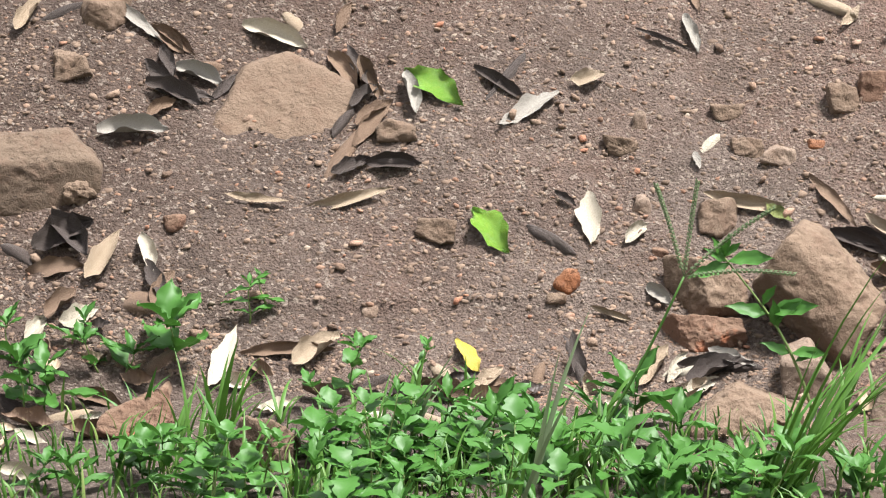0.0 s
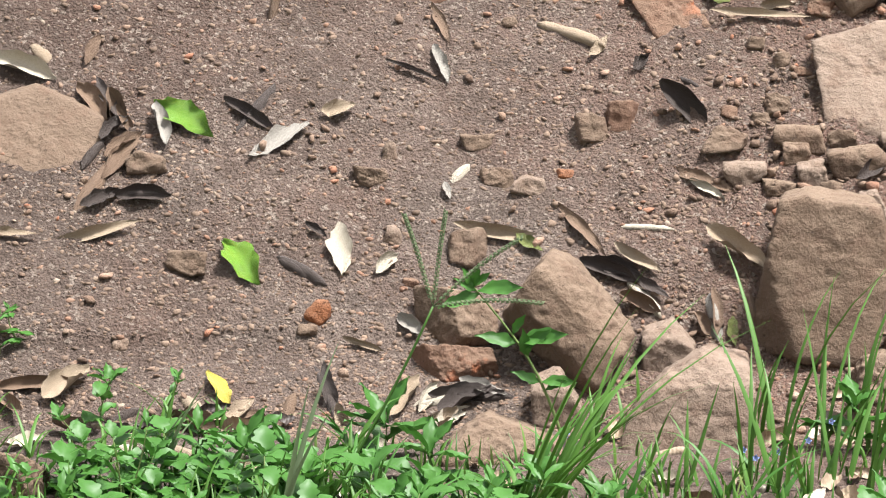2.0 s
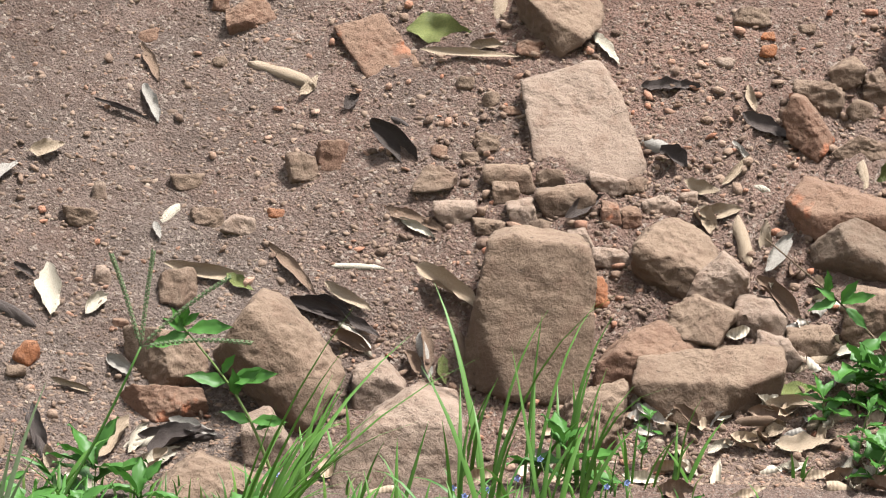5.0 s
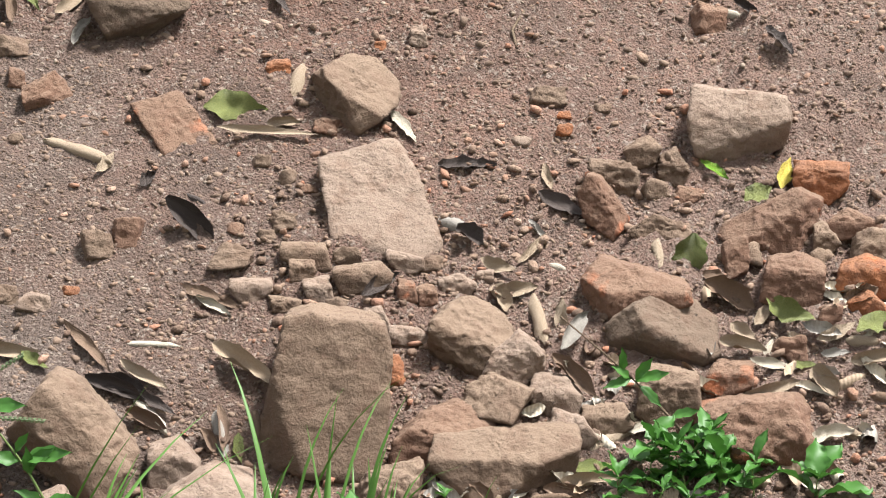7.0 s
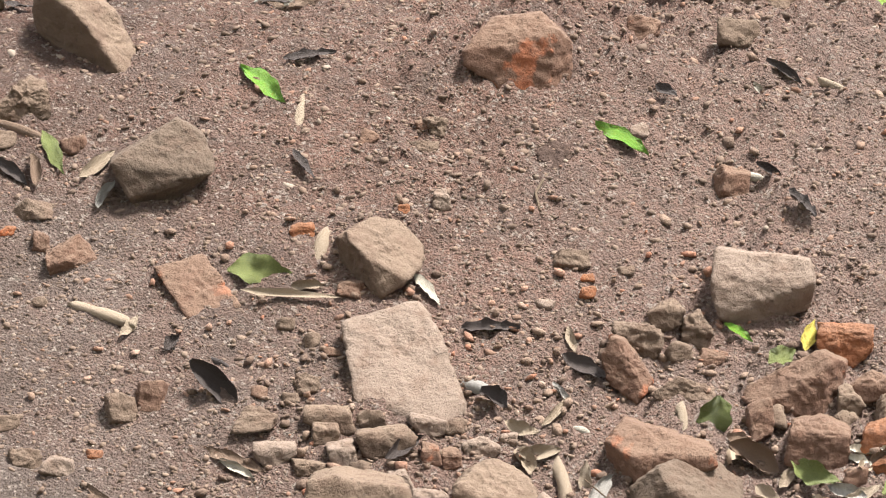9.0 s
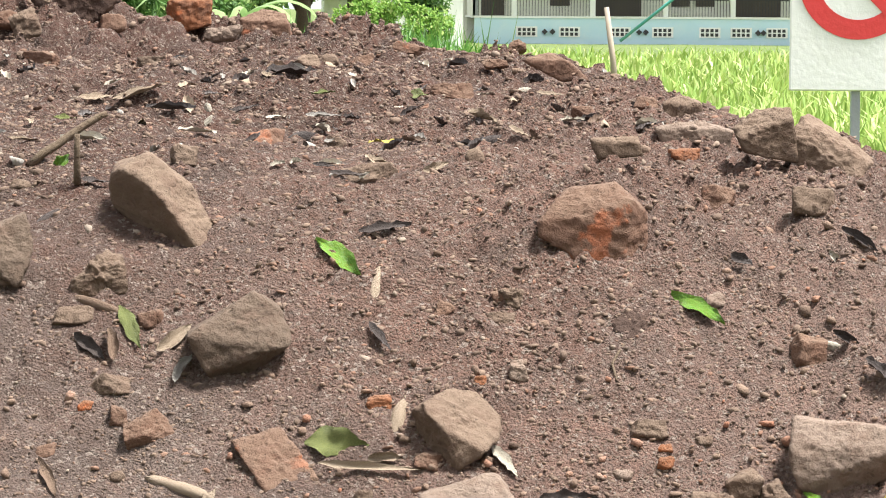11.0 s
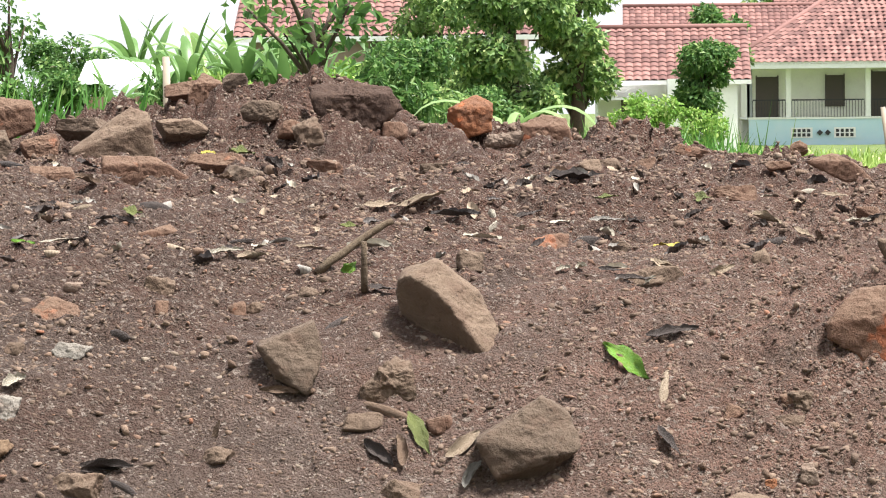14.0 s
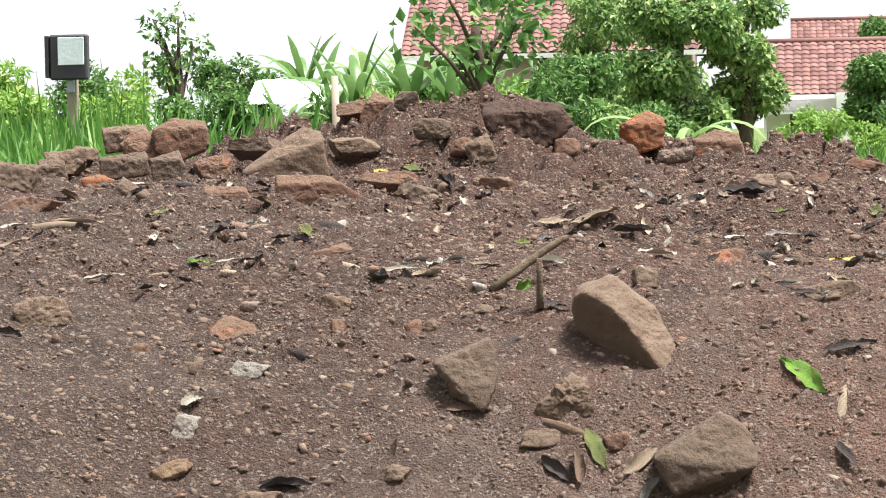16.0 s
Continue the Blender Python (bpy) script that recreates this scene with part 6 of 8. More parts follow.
leaf(0.735, 6.245, 0.170, 0.033, 28, 18, "tan", 123, "on the earth slope")
leaf(0.791, 6.260, 0.070, 0.026, 8, 3, "pale", 124, "on the earth slope")
leaf(0.681, 6.173, 0.107, 0.026, 14, 6, "mottled", 125, "on the earth slope")
leaf(0.677, 6.134, 0.128, 0.029, 11, 3, "tan", 126, "by the grass")
leaf(0.749, 6.108, 0.113, 0.033, 22, 7, "tan", 127, "by the grass")
leaf(0.690, 6.039, 0.123, 0.046, 5, 4, "tan", 128, "by the grass")
leaf(0.638, 6.075, 0.041, 0.030, 12, 5, "tan", 129, "by the grass")
leaf(0.531, 6.043, 0.061, 0.023, 30, 9, "pale", 130, "by the grass")
leaf(0.904, 6.084, 0.080, 0.030, 13, 6, "pale", 131, "by the grass")
leaf(0.662, 5.988, 0.064, 0.028, 14, 2, "pale", 132, "by the grass")
leaf(0.993, 6.780, 0.077, 0.018, -41, -24, "green", 133, "on the earth slope")
leaf(0.477, 6.114, 0.074, 0.023, -47, -21, "brown", 134, "by the grass", 0.046)
leaf(0.601, 6.106, 0.078, 0.021, -1, 5, "brown", 135, "by the grass", 0.042)
leaf(1.064, 6.732, 0.065, 0.038, 17, 26, "mottled", 136, "on the earth slope", 0.049)
leaf(1.126, 6.764, 0.084, 0.026, 65, 46, "yellow", 137, "on the earth slope")
leaf(0.993, 6.515, 0.113, 0.049, -19, -24, "brown", 138, "on the earth slope")
leaf(1.105, 6.436, 0.121, 0.044, -51, -11, "mottled", 139, "on the earth slope")
leaf(1.259, 6.375, 0.099, 0.044, 23, 14, "mottled", 140, "on the earth slope")
leaf(1.007, 6.422, 0.071, 0.032, -54, -20, "tan", 141, "on the earth slope")
leaf(1.002, 6.386, 0.098, 0.029, -26, -8, "tan", 142, "on the earth slope")
leaf(1.051, 6.397, 0.069, 0.022, 53, 34, "pale", 143, "on the earth slope")
leaf(1.052, 6.342, 0.095, 0.027, -5, -13, "pale", 144, "on the earth slope")
leaf(1.120, 6.352, 0.093, 0.017, -20, -1, "mottled", 145, "on the earth slope")
leaf(1.156, 6.297, 0.092, 0.042, -64, -27, "tan", 146, "on the earth slope")
leaf(1.230, 6.362, 0.072, 0.037, -26, 1, "tan", 147, "on the earth slope")
leaf(1.183, 6.380, 0.090, 0.032, 9, 22, "tan", 148, "on the earth slope")
leaf(1.041, 6.295, 0.130, 0.031, -2, 17, "tan", 149, "on the earth slope")
leaf(1.143, 6.204, 0.100, 0.036, 14, 11, "pale", 150, "on the earth slope")
leaf(1.187, 6.224, 0.071, 0.029, -30, -20, "tan", 151, "on the earth slope")
leaf(0.097, 7.199, 0.092, 0.027, -52, -38, "dark", 152, "on the earth slope")
leaf(1.158, 7.060, 0.101, 0.033, -58, -29, "dark", 153, "on the earth slope")
leaf(1.246, 6.322, 0.093, 0.029, -3, 8, "tan", 154, "on the earth slope")
leaf(1.261, 6.271, 0.067, 0.029, -6, -8, "brown", 155, "on the earth slope")
leaf(1.180, 6.353, 0.060, 0.024, -26, 6, "grey", 156, "on the earth slope")
leaf(1.052, 6.472, 0.065, 0.027, 40, 40, "tan", 157, "on the earth slope")
leaf(0.018, 7.404, 0.175, 0.041, -50, -24, "green", 158, "on the earth slope")
leaf(0.091, 7.328, 0.128, 0.035, 75, 40, "tan", 159, "on the earth slope")
leaf(0.798, 7.284, 0.152, 0.038, -40, -23, "green", 160, "on the earth slope")
leaf(0.110, 7.517, 0.143, 0.031, 33, 4, "dark", 161, "on the earth slope")
leaf(1.103, 7.166, 0.069, 0.022, -12, -32, "dark", 162, "on the earth slope")
leaf(1.061, 7.190, 0.100, 0.030, -34, -3, "pale", 163, "on the earth slope")
leaf(0.906, 7.395, 0.076, 0.033, -57, -16, "dark", 164, "on the earth slope")
leaf(1.113, 7.434, 0.039, 0.019, -15, -57, "pale", 165, "on the earth slope")
leaf(1.178, 7.476, 0.102, 0.025, -34, -29, "dark", 166, "on the earth slope")
leaf(1.279, 7.389, 0.089, 0.022, -12, -25, "tan", 167, "on the earth slope")
leaf(0.034, 7.917, 0.098, 0.021, -4, -5, "dark", 168, "on the earth slope", 0.015)
leaf(-0.520, 7.233, 0.104, 0.034, -41, -30, "dark", 169, "on the earth slope")
leaf(-0.477, 7.224, 0.097, 0.027, -77, -41, "brown", 170, "on the earth slope")
leaf(-0.513, 7.327, 0.130, 0.030, -17, -16, "brown", 171, "on the earth slope")
leaf(-0.437, 7.277, 0.141, 0.030, -60, -37, "mottled", 172, "on the earth slope")
leaf(-0.343, 7.234, 0.105, 0.035, 34, 30, "tan", 173, "on the earth slope")
leaf(-0.322, 7.157, 0.085, 0.024, 58, 36, "grey", 174, "on the earth slope")
leaf(-0.653, 7.695, 0.121, 0.036, 49, 20, "dark", 175, "on the earth slope")
leaf(-0.748, 7.379, 0.105, 0.021, 9, -5, "brown", 176, "on the earth slope")
leaf(-0.878, 7.256, 0.072, 0.018, 33, 78, "brown", 177, "on the earth slope")
leaf(-1.104, 7.147, 0.114, 0.027, 4, -1, "dark", 178, "on the earth slope")
leaf(-1.059, 7.090, 0.088, 0.032, -32, -21, "dark", 179, "on the earth slope")
leaf(-0.641, 9.059, 0.129, 0.027, 33, 2, "tan", 180, "on top of the mound")
leaf(-0.525, 9.117, 0.160, 0.034, 4, 17, "tan", 181, "on top of the mound")
leaf(-0.415, 8.627, 0.168, 0.029, -38, 1, "dark", 182, "on top of the mound")
leaf(-0.337, 8.982, 0.040, 0.023, -7, -79, "pale", 183, "on top of the mound")
leaf(-0.253, 9.090, 0.099, 0.030, 2, 14, "dark", 184, "on top of the mound")
leaf(-0.342, 8.333, 0.118, 0.025, 36, -5, "pale", 185, "on top of the mound")
leaf(-0.613, 8.288, 0.147, 0.031, -37, 1, "pale", 186, "on top of the mound")
leaf(-0.698, 8.709, 0.062, 0.019, 4, -1, "mottled", 187, "on top of the mound")
leaf(-0.601, 9.155, 0.051, 0.027, 4, 18, "pale", 188, "on top of the mound")
leaf(-0.120, 9.965, 0.167, 0.055, 1, -4, "dark", 189, "on top of the mound")
leaf(-0.125, 10.022, 0.071, 0.026, 1, 4, "grey", 190, "on top of the mound")
leaf(-0.032, 9.273, 0.066, 0.024, 0, 7, "mottled", 191, "on top of the mound")
leaf(-0.032, 9.072, 0.104, 0.025, -23, -1, "grey", 192, "on top of the mound")
leaf(0.044, 9.047, 0.049, 0.027, -1, -10, "dark", 193, "on top of the mound")
leaf(-0.035, 8.877, 0.043, 0.030, -14, -21, "pale", 194, "on top of the mound")
leaf(-0.090, 8.744, 0.079, 0.029, 1, 11, "dark", 195, "on top of the mound")
leaf(0.126, 8.548, 0.094, 0.025, -38, 1, "yellow", 196, "on top of the mound")
leaf(0.195, 8.574, 0.090, 0.025, -43, 1, "brown", 197, "on top of the mound")
leaf(0.229, 9.467, 0.075, 0.032, -29, -2, "mottled", 198, "on top of the mound")
leaf(0.029, 7.952, 0.088, 0.026, 16, 3, "grey", 199, "on the earth slope", 0.013)
leaf(-0.024, 8.028, 0.061, 0.018, -21, -6, "dark", 200, "on top of the mound")
leaf(0.239, 7.964, 0.070, 0.024, 17, 16, "tan", 201, "on the earth slope")
leaf(0.378, 8.736, 0.081, 0.029, -3, -17, "tan", 202, "on top of the mound")
leaf(0.417, 8.650, 0.142, 0.042, 17, 2, "dark", 203, "on top of the mound")
leaf(0.463, 8.503, 0.075, 0.025, -4, -26, "tan", 204, "on top of the mound")
leaf(0.499, 8.576, 0.041, 0.025, -9, -69, "brown", 205, "on top of the mound")
leaf(0.583, 9.894, 0.062, 0.037, -3, 8, "dark", 206, "on top of the mound")
leaf(0.549, 9.730, 0.060, 0.025, 12, -1, "pale", 207, "on top of the mound")
leaf(0.595, 9.265, 0.099, 0.017, -4, -5, "tan", 208, "on top of the mound")
leaf(0.614, 8.776, 0.078, 0.023, -4, 5, "pale", 209, "on top of the mound")
leaf(0.679, 8.979, 0.063, 0.023, -4, 17, "dark", 210, "on top of the mound")
leaf(-1.246, 11.116, 0.089, 0.045, 6, -7, "mottled", 211, "on top of the mound")
leaf(-1.378, 11.297, 0.055, 0.034, 7, -13, "yellow", 212, "on top of the mound")
leaf(-1.036, 9.771, 0.043, 0.036, 5, -38, "brown", 213, "on top of the mound")
leaf(-1.088, 10.626, 0.082, 0.043, -38, -20, "dark", 214, "on top of the mound")
leaf(-1.465, 9.149, 0.058, 0.024, 9, 7, "tan", 215, "on top of the mound")
leaf(-1.488, 8.930, 0.068, 0.020, 31, 3, "dark", 216, "on top of the mound")
leaf(-1.347, 8.803, 0.063, 0.023, 9, 6, "dark", 217, "on top of the mound")
leaf(-1.295, 8.887, 0.056, 0.033, 8, -9, "mottled", 218, "on top of the mound")
leaf(-1.259, 9.152, 0.101, 0.034, 7, -15, "dark", 219, "on top of the mound")
leaf(-1.402, 8.424, 0.129, 0.014, 10, 5, "pale", 220, "on top of the mound")
leaf(-0.944, 8.028, 0.086, 0.022, 7, 4, "pale", 221, "on top of the mound")
leaf(-0.885, 8.074, 0.105, 0.021, 48, 3, "tan", 222, "on top of the mound")
leaf(-0.970, 8.572, 0.076, 0.013, 7, 5, "dark", 223, "on top of the mound")
leaf(-1.503, 8.410, 0.061, 0.019, 10, -8, "green", 224, "on top of the mound")
leaf(-0.773, 8.395, 0.090, 0.016, 5, -5, "tan", 225, "on top of the mound")
leaf(-0.860, 8.559, 0.069, 0.016, -22, 7, "grey", 226, "on top of the mound")
leaf(-0.638, 7.952, 0.055, 0.027, 8, 55, "green", 227, "on the earth slope")
leaf(-0.558, 7.829, 0.081, 0.029, 35, -7, "dark", 228, "on the earth slope")
leaf(-0.135, 7.985, 0.036, 0.018, 6, 11, "pale", 229, "on the earth slope")
leaf(-0.091, 7.991, 0.029, 0.018, 1, 11, "pale", 230, "on the earth slope")
leaf(-0.328, 8.625, 0.049, 0.019, 5, 51, "pale", 231, "on top of the mound")
leaf(-0.190, 9.454, 0.053, 0.021, 1, -19, "tan", 232, "on top of the mound")
leaf(0.110, 8.018, 0.058, 0.021, -2, -14, "tan", 233, "on top of the mound")
leaf(-2.231, 10.244, 0.083, 0.023, 12, -28, "brown", 234, "on top of the mound")
leaf(-2.039, 9.230, 0.150, 0.024, 12, -0, "tan", 235, "on top of the mound")
leaf(-2.206, 9.435, 0.103, 0.025, 13, 6, "pale", 236, "on top of the mound")
leaf(-1.697, 8.167, 0.103, 0.018, 20, 4, "pale", 237, "on top of the mound")
leaf(-1.569, 8.030, 0.063, 0.018, 48, 4, "dark", 238, "on top of the mound")
leaf(-1.599, 8.361, 0.060, 0.013, 11, 3, "tan", 239, "on top of the mound")
leaf(-1.782, 9.340, 0.084, 0.032, 11, 19, "mottled", 240, "on top of the mound")
leaf(-1.334, 7.314, 0.058, 0.034, 30, 15, "pale", 241, "on the earth slope")
leaf(-1.112, 7.150, 0.103, 0.027, 16, 3, "dark", 242, "on the earth slope")
leaf(-1.132, 7.563, 0.053, 0.025, -14, -18, "dark", 243, "on the earth slope")
leaf(-1.693, 8.128, 0.039, 0.012, 8, -57, "dark", 244, "on top of the mound")
leaf(-1.787, 7.530, 0.059, 0.029, -9, -13, "dark", 245, "on the earth slope")
leaf(-1.974, 9.191, 0.133, 0.017, 12, -4, "tan", 246, "on top of the mound")
leaf(-1.977, 10.808, 0.154, 0.024, -31, -3, "dark", 247, "on top of the mound")
leaf(-1.711, 10.767, 0.082, 0.048, 9, -22, "dark", 248, "on top of the mound")
leaf(-1.575, 9.944, 0.096, 0.037, 8, -23, "brown", 249, "on top of the mound")
leaf(-2.087, 8.880, 0.117, 0.013, 61, 9, "tan", 250, "on top of the mound")
leaf(-1.220, 6.625, 0.172, 0.033, -53, -26, "dark", 251, "on the earth slope")
leaf(-1.193, 6.581, 0.099, 0.025, -11, -64, "brown", 252, "on the earth slope")
leaf(-1.218, 6.402, 0.087, 0.037, 26, 13, "dark", 253, "on the earth slope")
leaf(-1.134, 6.421, 0.111, 0.037, 5, -1, "dark", 254, "on the earth slope")
leaf(-1.236, 6.417, 0.114, 0.029, 68, 35, "brown", 255, "on the earth slope")
leaf(-1.581, 6.522, 0.141, 0.045, -7, -13, "dark", 256, "on the earth slope")
leaf(-1.629, 6.652, 0.107, 0.038, -34, -28, "brown", 257, "on the earth slope")
leaf(-1.553, 6.578, 0.108, 0.038, -12, -17, "grey", 258, "on the earth slope")
leaf(-1.250, 6.516, 0.095, 0.027, 68, 29, "dark", 259, "on the earth slope", 0.011)
leaf(-1.625, 6.552, 0.117, 0.038, -39, -28, "dark", 260, "on the earth slope")
leaf(-1.617, 6.473, 0.069, 0.032, 37, 20, "brown", 261, "on the earth slope")
leaf(-0.943, 6.620, 0.141, 0.028, -25, -26, "dark", 262, "on the earth slope")
leaf(-0.824, 6.306, 0.088, 0.036, -33, -20, "dark", 263, "on the earth slope")
leaf(-1.533, 6.068, 0.126, 0.040, -56, -34, "dark", 264, "on the earth slope")
leaf(-1.522, 6.058, 0.096, 0.035, 69, 33, "brown", 265, "on the earth slope")
leaf(-0.480, 6.054, 0.120, 0.044, 35, 14, "dark", 266, "by the grass")
leaf(-0.432, 6.075, 0.104, 0.039, 11, -0, "dark", 267, "by the grass")
leaf(-0.445, 6.089, 0.100, 0.035, -19, -15, "grey", 268, "by the grass")
leaf(-0.551, 6.063, 0.084, 0.030, 63, 27, "pale", 269, "by the grass")
leaf(-0.510, 5.994, 0.078, 0.034, 16, 37, "tan", 270, "by the grass")
leaf(-0.735, 6.050, 0.154, 0.030, -67, -27, "dark", 271, "by the grass")
leaf(-0.854, 5.968, 0.123, 0.035, -20, -7, "brown", 272, "by the grass")
leaf(-0.198, 6.369, 0.111, 0.043, -24, -13, "dark", 273, "on the earth slope")
leaf(-0.150, 6.292, 0.093, 0.031, -26, -16, "brown", 274, "on the earth slope")
leaf(-0.012, 6.270, 0.118, 0.031, -79, -38, "grey", 275, "on the earth slope")
leaf(-1.235, 6.636, 0.152, 0.033, -60, -28, "dark", 276, "on the earth slope")
leaf(-1.194, 6.524, 0.095, 0.032, 45, 23, "brown", 277, "on the earth slope")
leaf(-1.217, 6.566, 0.079, 0.033, 43, 26, "dark", 278, "on the earth slope")

weed(-1.708, 5.724, 0.114, 0, (0.008, -0.029), 4, 0.051, kind="round", broad=0.62)
weed(-1.773, 5.868, 0.074, 1, (0.001, -0.002), 3, 0.058)
weed(-1.660, 5.779, 0.083, 2, (-0.014, -0.028), 4, 0.052)
weed(-1.605, 5.883, 0.074, 3, (-0.025, -0.031), 3, 0.052, kind="round", broad=0.62)
weed(-1.665, 5.933, 0.053, 4, (0.027, -0.020), 3, 0.042)
weed(-1.554, 5.894, 0.047, 5, (0.018, -0.008), 3, 0.058)
weed(-1.470, 5.927, 0.084, 6, (0.002, -0.026), 3, 0.070, kind="round", broad=0.62)
weed(-1.354, 6.043, 0.080, 7, (0.008, -0.004), 4, 0.042)
weed(-1.328, 6.079, 0.064, 8, (-0.010, -0.001), 3, 0.031)
weed(-1.135, 5.903, 0.104, 9, (0.022, -0.029), 4, 0.046, kind="round", broad=0.62)
weed(-1.021, 5.947, 0.094, 10, (0.027, -0.032), 4, 0.030)
weed(-1.164, 5.803, 0.062, 11, (-0.022, -0.020), 3, 0.045)
weed(-1.082, 5.440, 0.077, 12, (-0.015, -0.002), 4, 0.064, kind="round", broad=0.62)
weed(-1.103, 5.295, 0.066, 13, (0.022, -0.006), 4, 0.052)
weed(-1.013, 5.324, 0.085, 14, (0.020, -0.026), 4, 0.057)
weed(-0.971, 5.420, 0.106, 15, (0.012, -0.007), 4, 0.047, kind="round", broad=0.62)
weed(-0.917, 5.645, 0.090, 16, (0.004, -0.023), 4, 0.066)
weed(-0.827, 5.497, 0.107, 17, (0.021, -0.034), 4, 0.075)
weed(-0.810, 5.709, 0.060, 18, (-0.006, -0.011), 4, 0.066, kind="round", broad=0.62)
weed(-0.744, 5.620, 0.069, 19, (-0.005, -0.003), 4, 0.054)
weed(-0.682, 5.425, 0.086, 20, (-0.013, -0.022), 4, 0.067)
weed(-0.610, 5.472, 0.096, 21, (0.017, -0.016), 4, 0.059, kind="round", broad=0.62)
weed(-0.594, 5.812, 0.081, 22, (-0.008, -0.032), 4, 0.067)
weed(-0.522, 5.680, 0.060, 23, (0.012, -0.014), 3, 0.072)
weed(-0.464, 5.443, 0.057, 24, (-0.010, -0.024), 3, 0.063, kind="round", broad=0.62)
weed(-1.261, 5.313, 0.086, 25, (-0.020, -0.040), 5, 0.038)
weed(-1.336, 5.302, 0.105, 26, (-0.001, -0.031), 5, 0.046)
weed(-1.399, 5.360, 0.068, 27, (0.012, -0.027), 4, 0.053, kind="round", broad=0.62)
weed(-1.564, 5.276, 0.058, 28, (0.021, -0.005), 4, 0.053)
weed(-1.473, 5.264, 0.067, 29, (-0.027, -0.020), 4, 0.048)
weed(-1.174, 5.314, 0.048, 30, (-0.016, -0.023), 4, 0.052, kind="round", broad=0.62)
weed(-0.889, 5.330, 0.057, 31, (0.024, -0.037), 4, 0.062)
weed(-0.745, 5.321, 0.056, 32, (-0.020, -0.017), 4, 0.058)
weed(-0.533, 5.362, 0.066, 33, (-0.003, -0.017), 4, 0.062, kind="round", broad=0.62)
weed(-0.365, 5.372, 0.057, 34, (-0.030, -0.005), 4, 0.052)
weed(-0.179, 5.401, 0.057, 35, (-0.010, -0.022), 4, 0.062)
grass_tuft(-1.371, 5.537, 0.219, 9, 36, 0.0, width=0.0080, heading=70, tilts=(0.05, 0.6))
grass_tuft(-1.369, 5.399, 0.163, 6, 37, 0.0, width=0.0080, heading=None, tilts=(0.05, 0.6))
grass_tuft(-1.327, 5.757, 0.172, 6, 38, 0.0, width=0.0080, heading=50, tilts=(0.05, 0.6))
grass_tuft(-1.100, 5.708, 0.138, 6, 39, 0.0, width=0.0080, heading=60, tilts=(0.05, 0.6))
grass_tuft(-1.037, 5.579, 0.249, 5, 40, 0.1, width=0.0080, heading=30, tilts=(0.05, 0.6))
grass_tuft(-0.992, 5.864, 0.184, 5, 41, 0.0, width=0.0080, heading=70, tilts=(0.05, 0.6))
grass_tuft(-0.974, 5.383, 0.161, 8, 42, 0.0, width=0.0080, heading=None, tilts=(0.05, 0.6))
grass_tuft(-0.910, 5.949, 0.110, 4, 43, 0.0, width=0.0080, heading=80, tilts=(0.05, 0.6))
grass_tuft(-0.865, 5.361, 0.150, 9, 44, 0.0, width=0.0080, heading=80, tilts=(0.05, 0.6))
grass_tuft(-0.771, 5.375, 0.150, 8, 45, 0.0, width=0.0080, heading=100, tilts=(0.05, 0.6))
grass_tuft(-0.676, 5.375, 0.159, 8, 46, 0.0, width=0.0080, heading=60, tilts=(0.05, 0.6))
grass_tuft(-1.217, 5.379, 0.152, 7, 47, 0.1, width=0.0080, heading=40, tilts=(0.05, 0.6))
grass_tuft(-1.437, 5.354, 0.173, 4, 48, 0.0, width=0.0080, heading=10, tilts=(0.05, 0.6))
grass_tuft(-1.674, 5.525, 0.127, 4, 49, 0.0, width=0.0080, heading=170, tilts=(0.05, 0.6))
grass_tuft(-0.617, 5.351, 0.139, 8, 50, 0.0, width=0.0080, heading=60, tilts=(0.05, 0.6))
grass_tuft(-1.085, 5.299, 0.129, 8, 51, 0.0, width=0.0080, heading=60, tilts=(0.05, 0.6))
grass_tuft(-0.335, 5.36, 0.56, 15, 52, 0.0, width=0.0125, spread=0.03, heading=8, fan=0.45, bow=0.45, tilts=(0.30, 0.75), label="large tuft of long arching green grass blades")
grass_tuft(-0.315, 5.38, 0.36, 12, 53, 0.0, width=0.0105, spread=0.04, heading=20, fan=1.1, bow=1.0, tilts=(0.2, 0.9), label="tuft of arching green grass blades")
grass_tuft(-0.74, 5.33, 0.36, 3, 54, 0.0, width=0.016, spread=0.02, heading=10, fan=0.4, bow=0.15, tilts=(0.15, 0.4), material=bluish, label="broad stiff blue-green grass blades")
grass_tuft(-0.98, 5.55, 0.30, 4, 55, 0.0, width=0.010, spread=0.02, heading=15, fan=0.5, bow=0.9, tilts=(0.2, 0.5), material=bluish, label="few long arching pale grass blades")
grass_tuft(-1.30, 5.50, 0.26, 10, 56, 0.0, width=0.012, spread=0.03, heading=10, fan=0.9, bow=0.5, tilts=(0.05, 0.5), label="tuft of broad upright green grass")
grass_tuft(-0.135, 5.698, 0.165, 5, 56, 0.0, width=0.0085, heading=60, bow=0.6, tilts=(0.0, 0.5))
grass_tuft(-0.036, 5.648, 0.195, 4, 57, 0.0, width=0.0085, heading=80, bow=0.6, tilts=(0.0, 0.5))
grass_tuft(0.061, 5.620, 0.324, 4, 58, 0.0, width=0.0105, heading=80, bow=0.6, tilts=(0.0, 0.5))
grass_tuft(0.119, 5.616, 0.347, 4, 59, 0.0, width=0.0105, heading=None, bow=0.6, tilts=(0.0, 0.5))
grass_tuft(0.198, 5.659, 0.359, 5, 60, 0.0, width=0.0105, heading=60, bow=0.6, tilts=(0.0, 0.5))
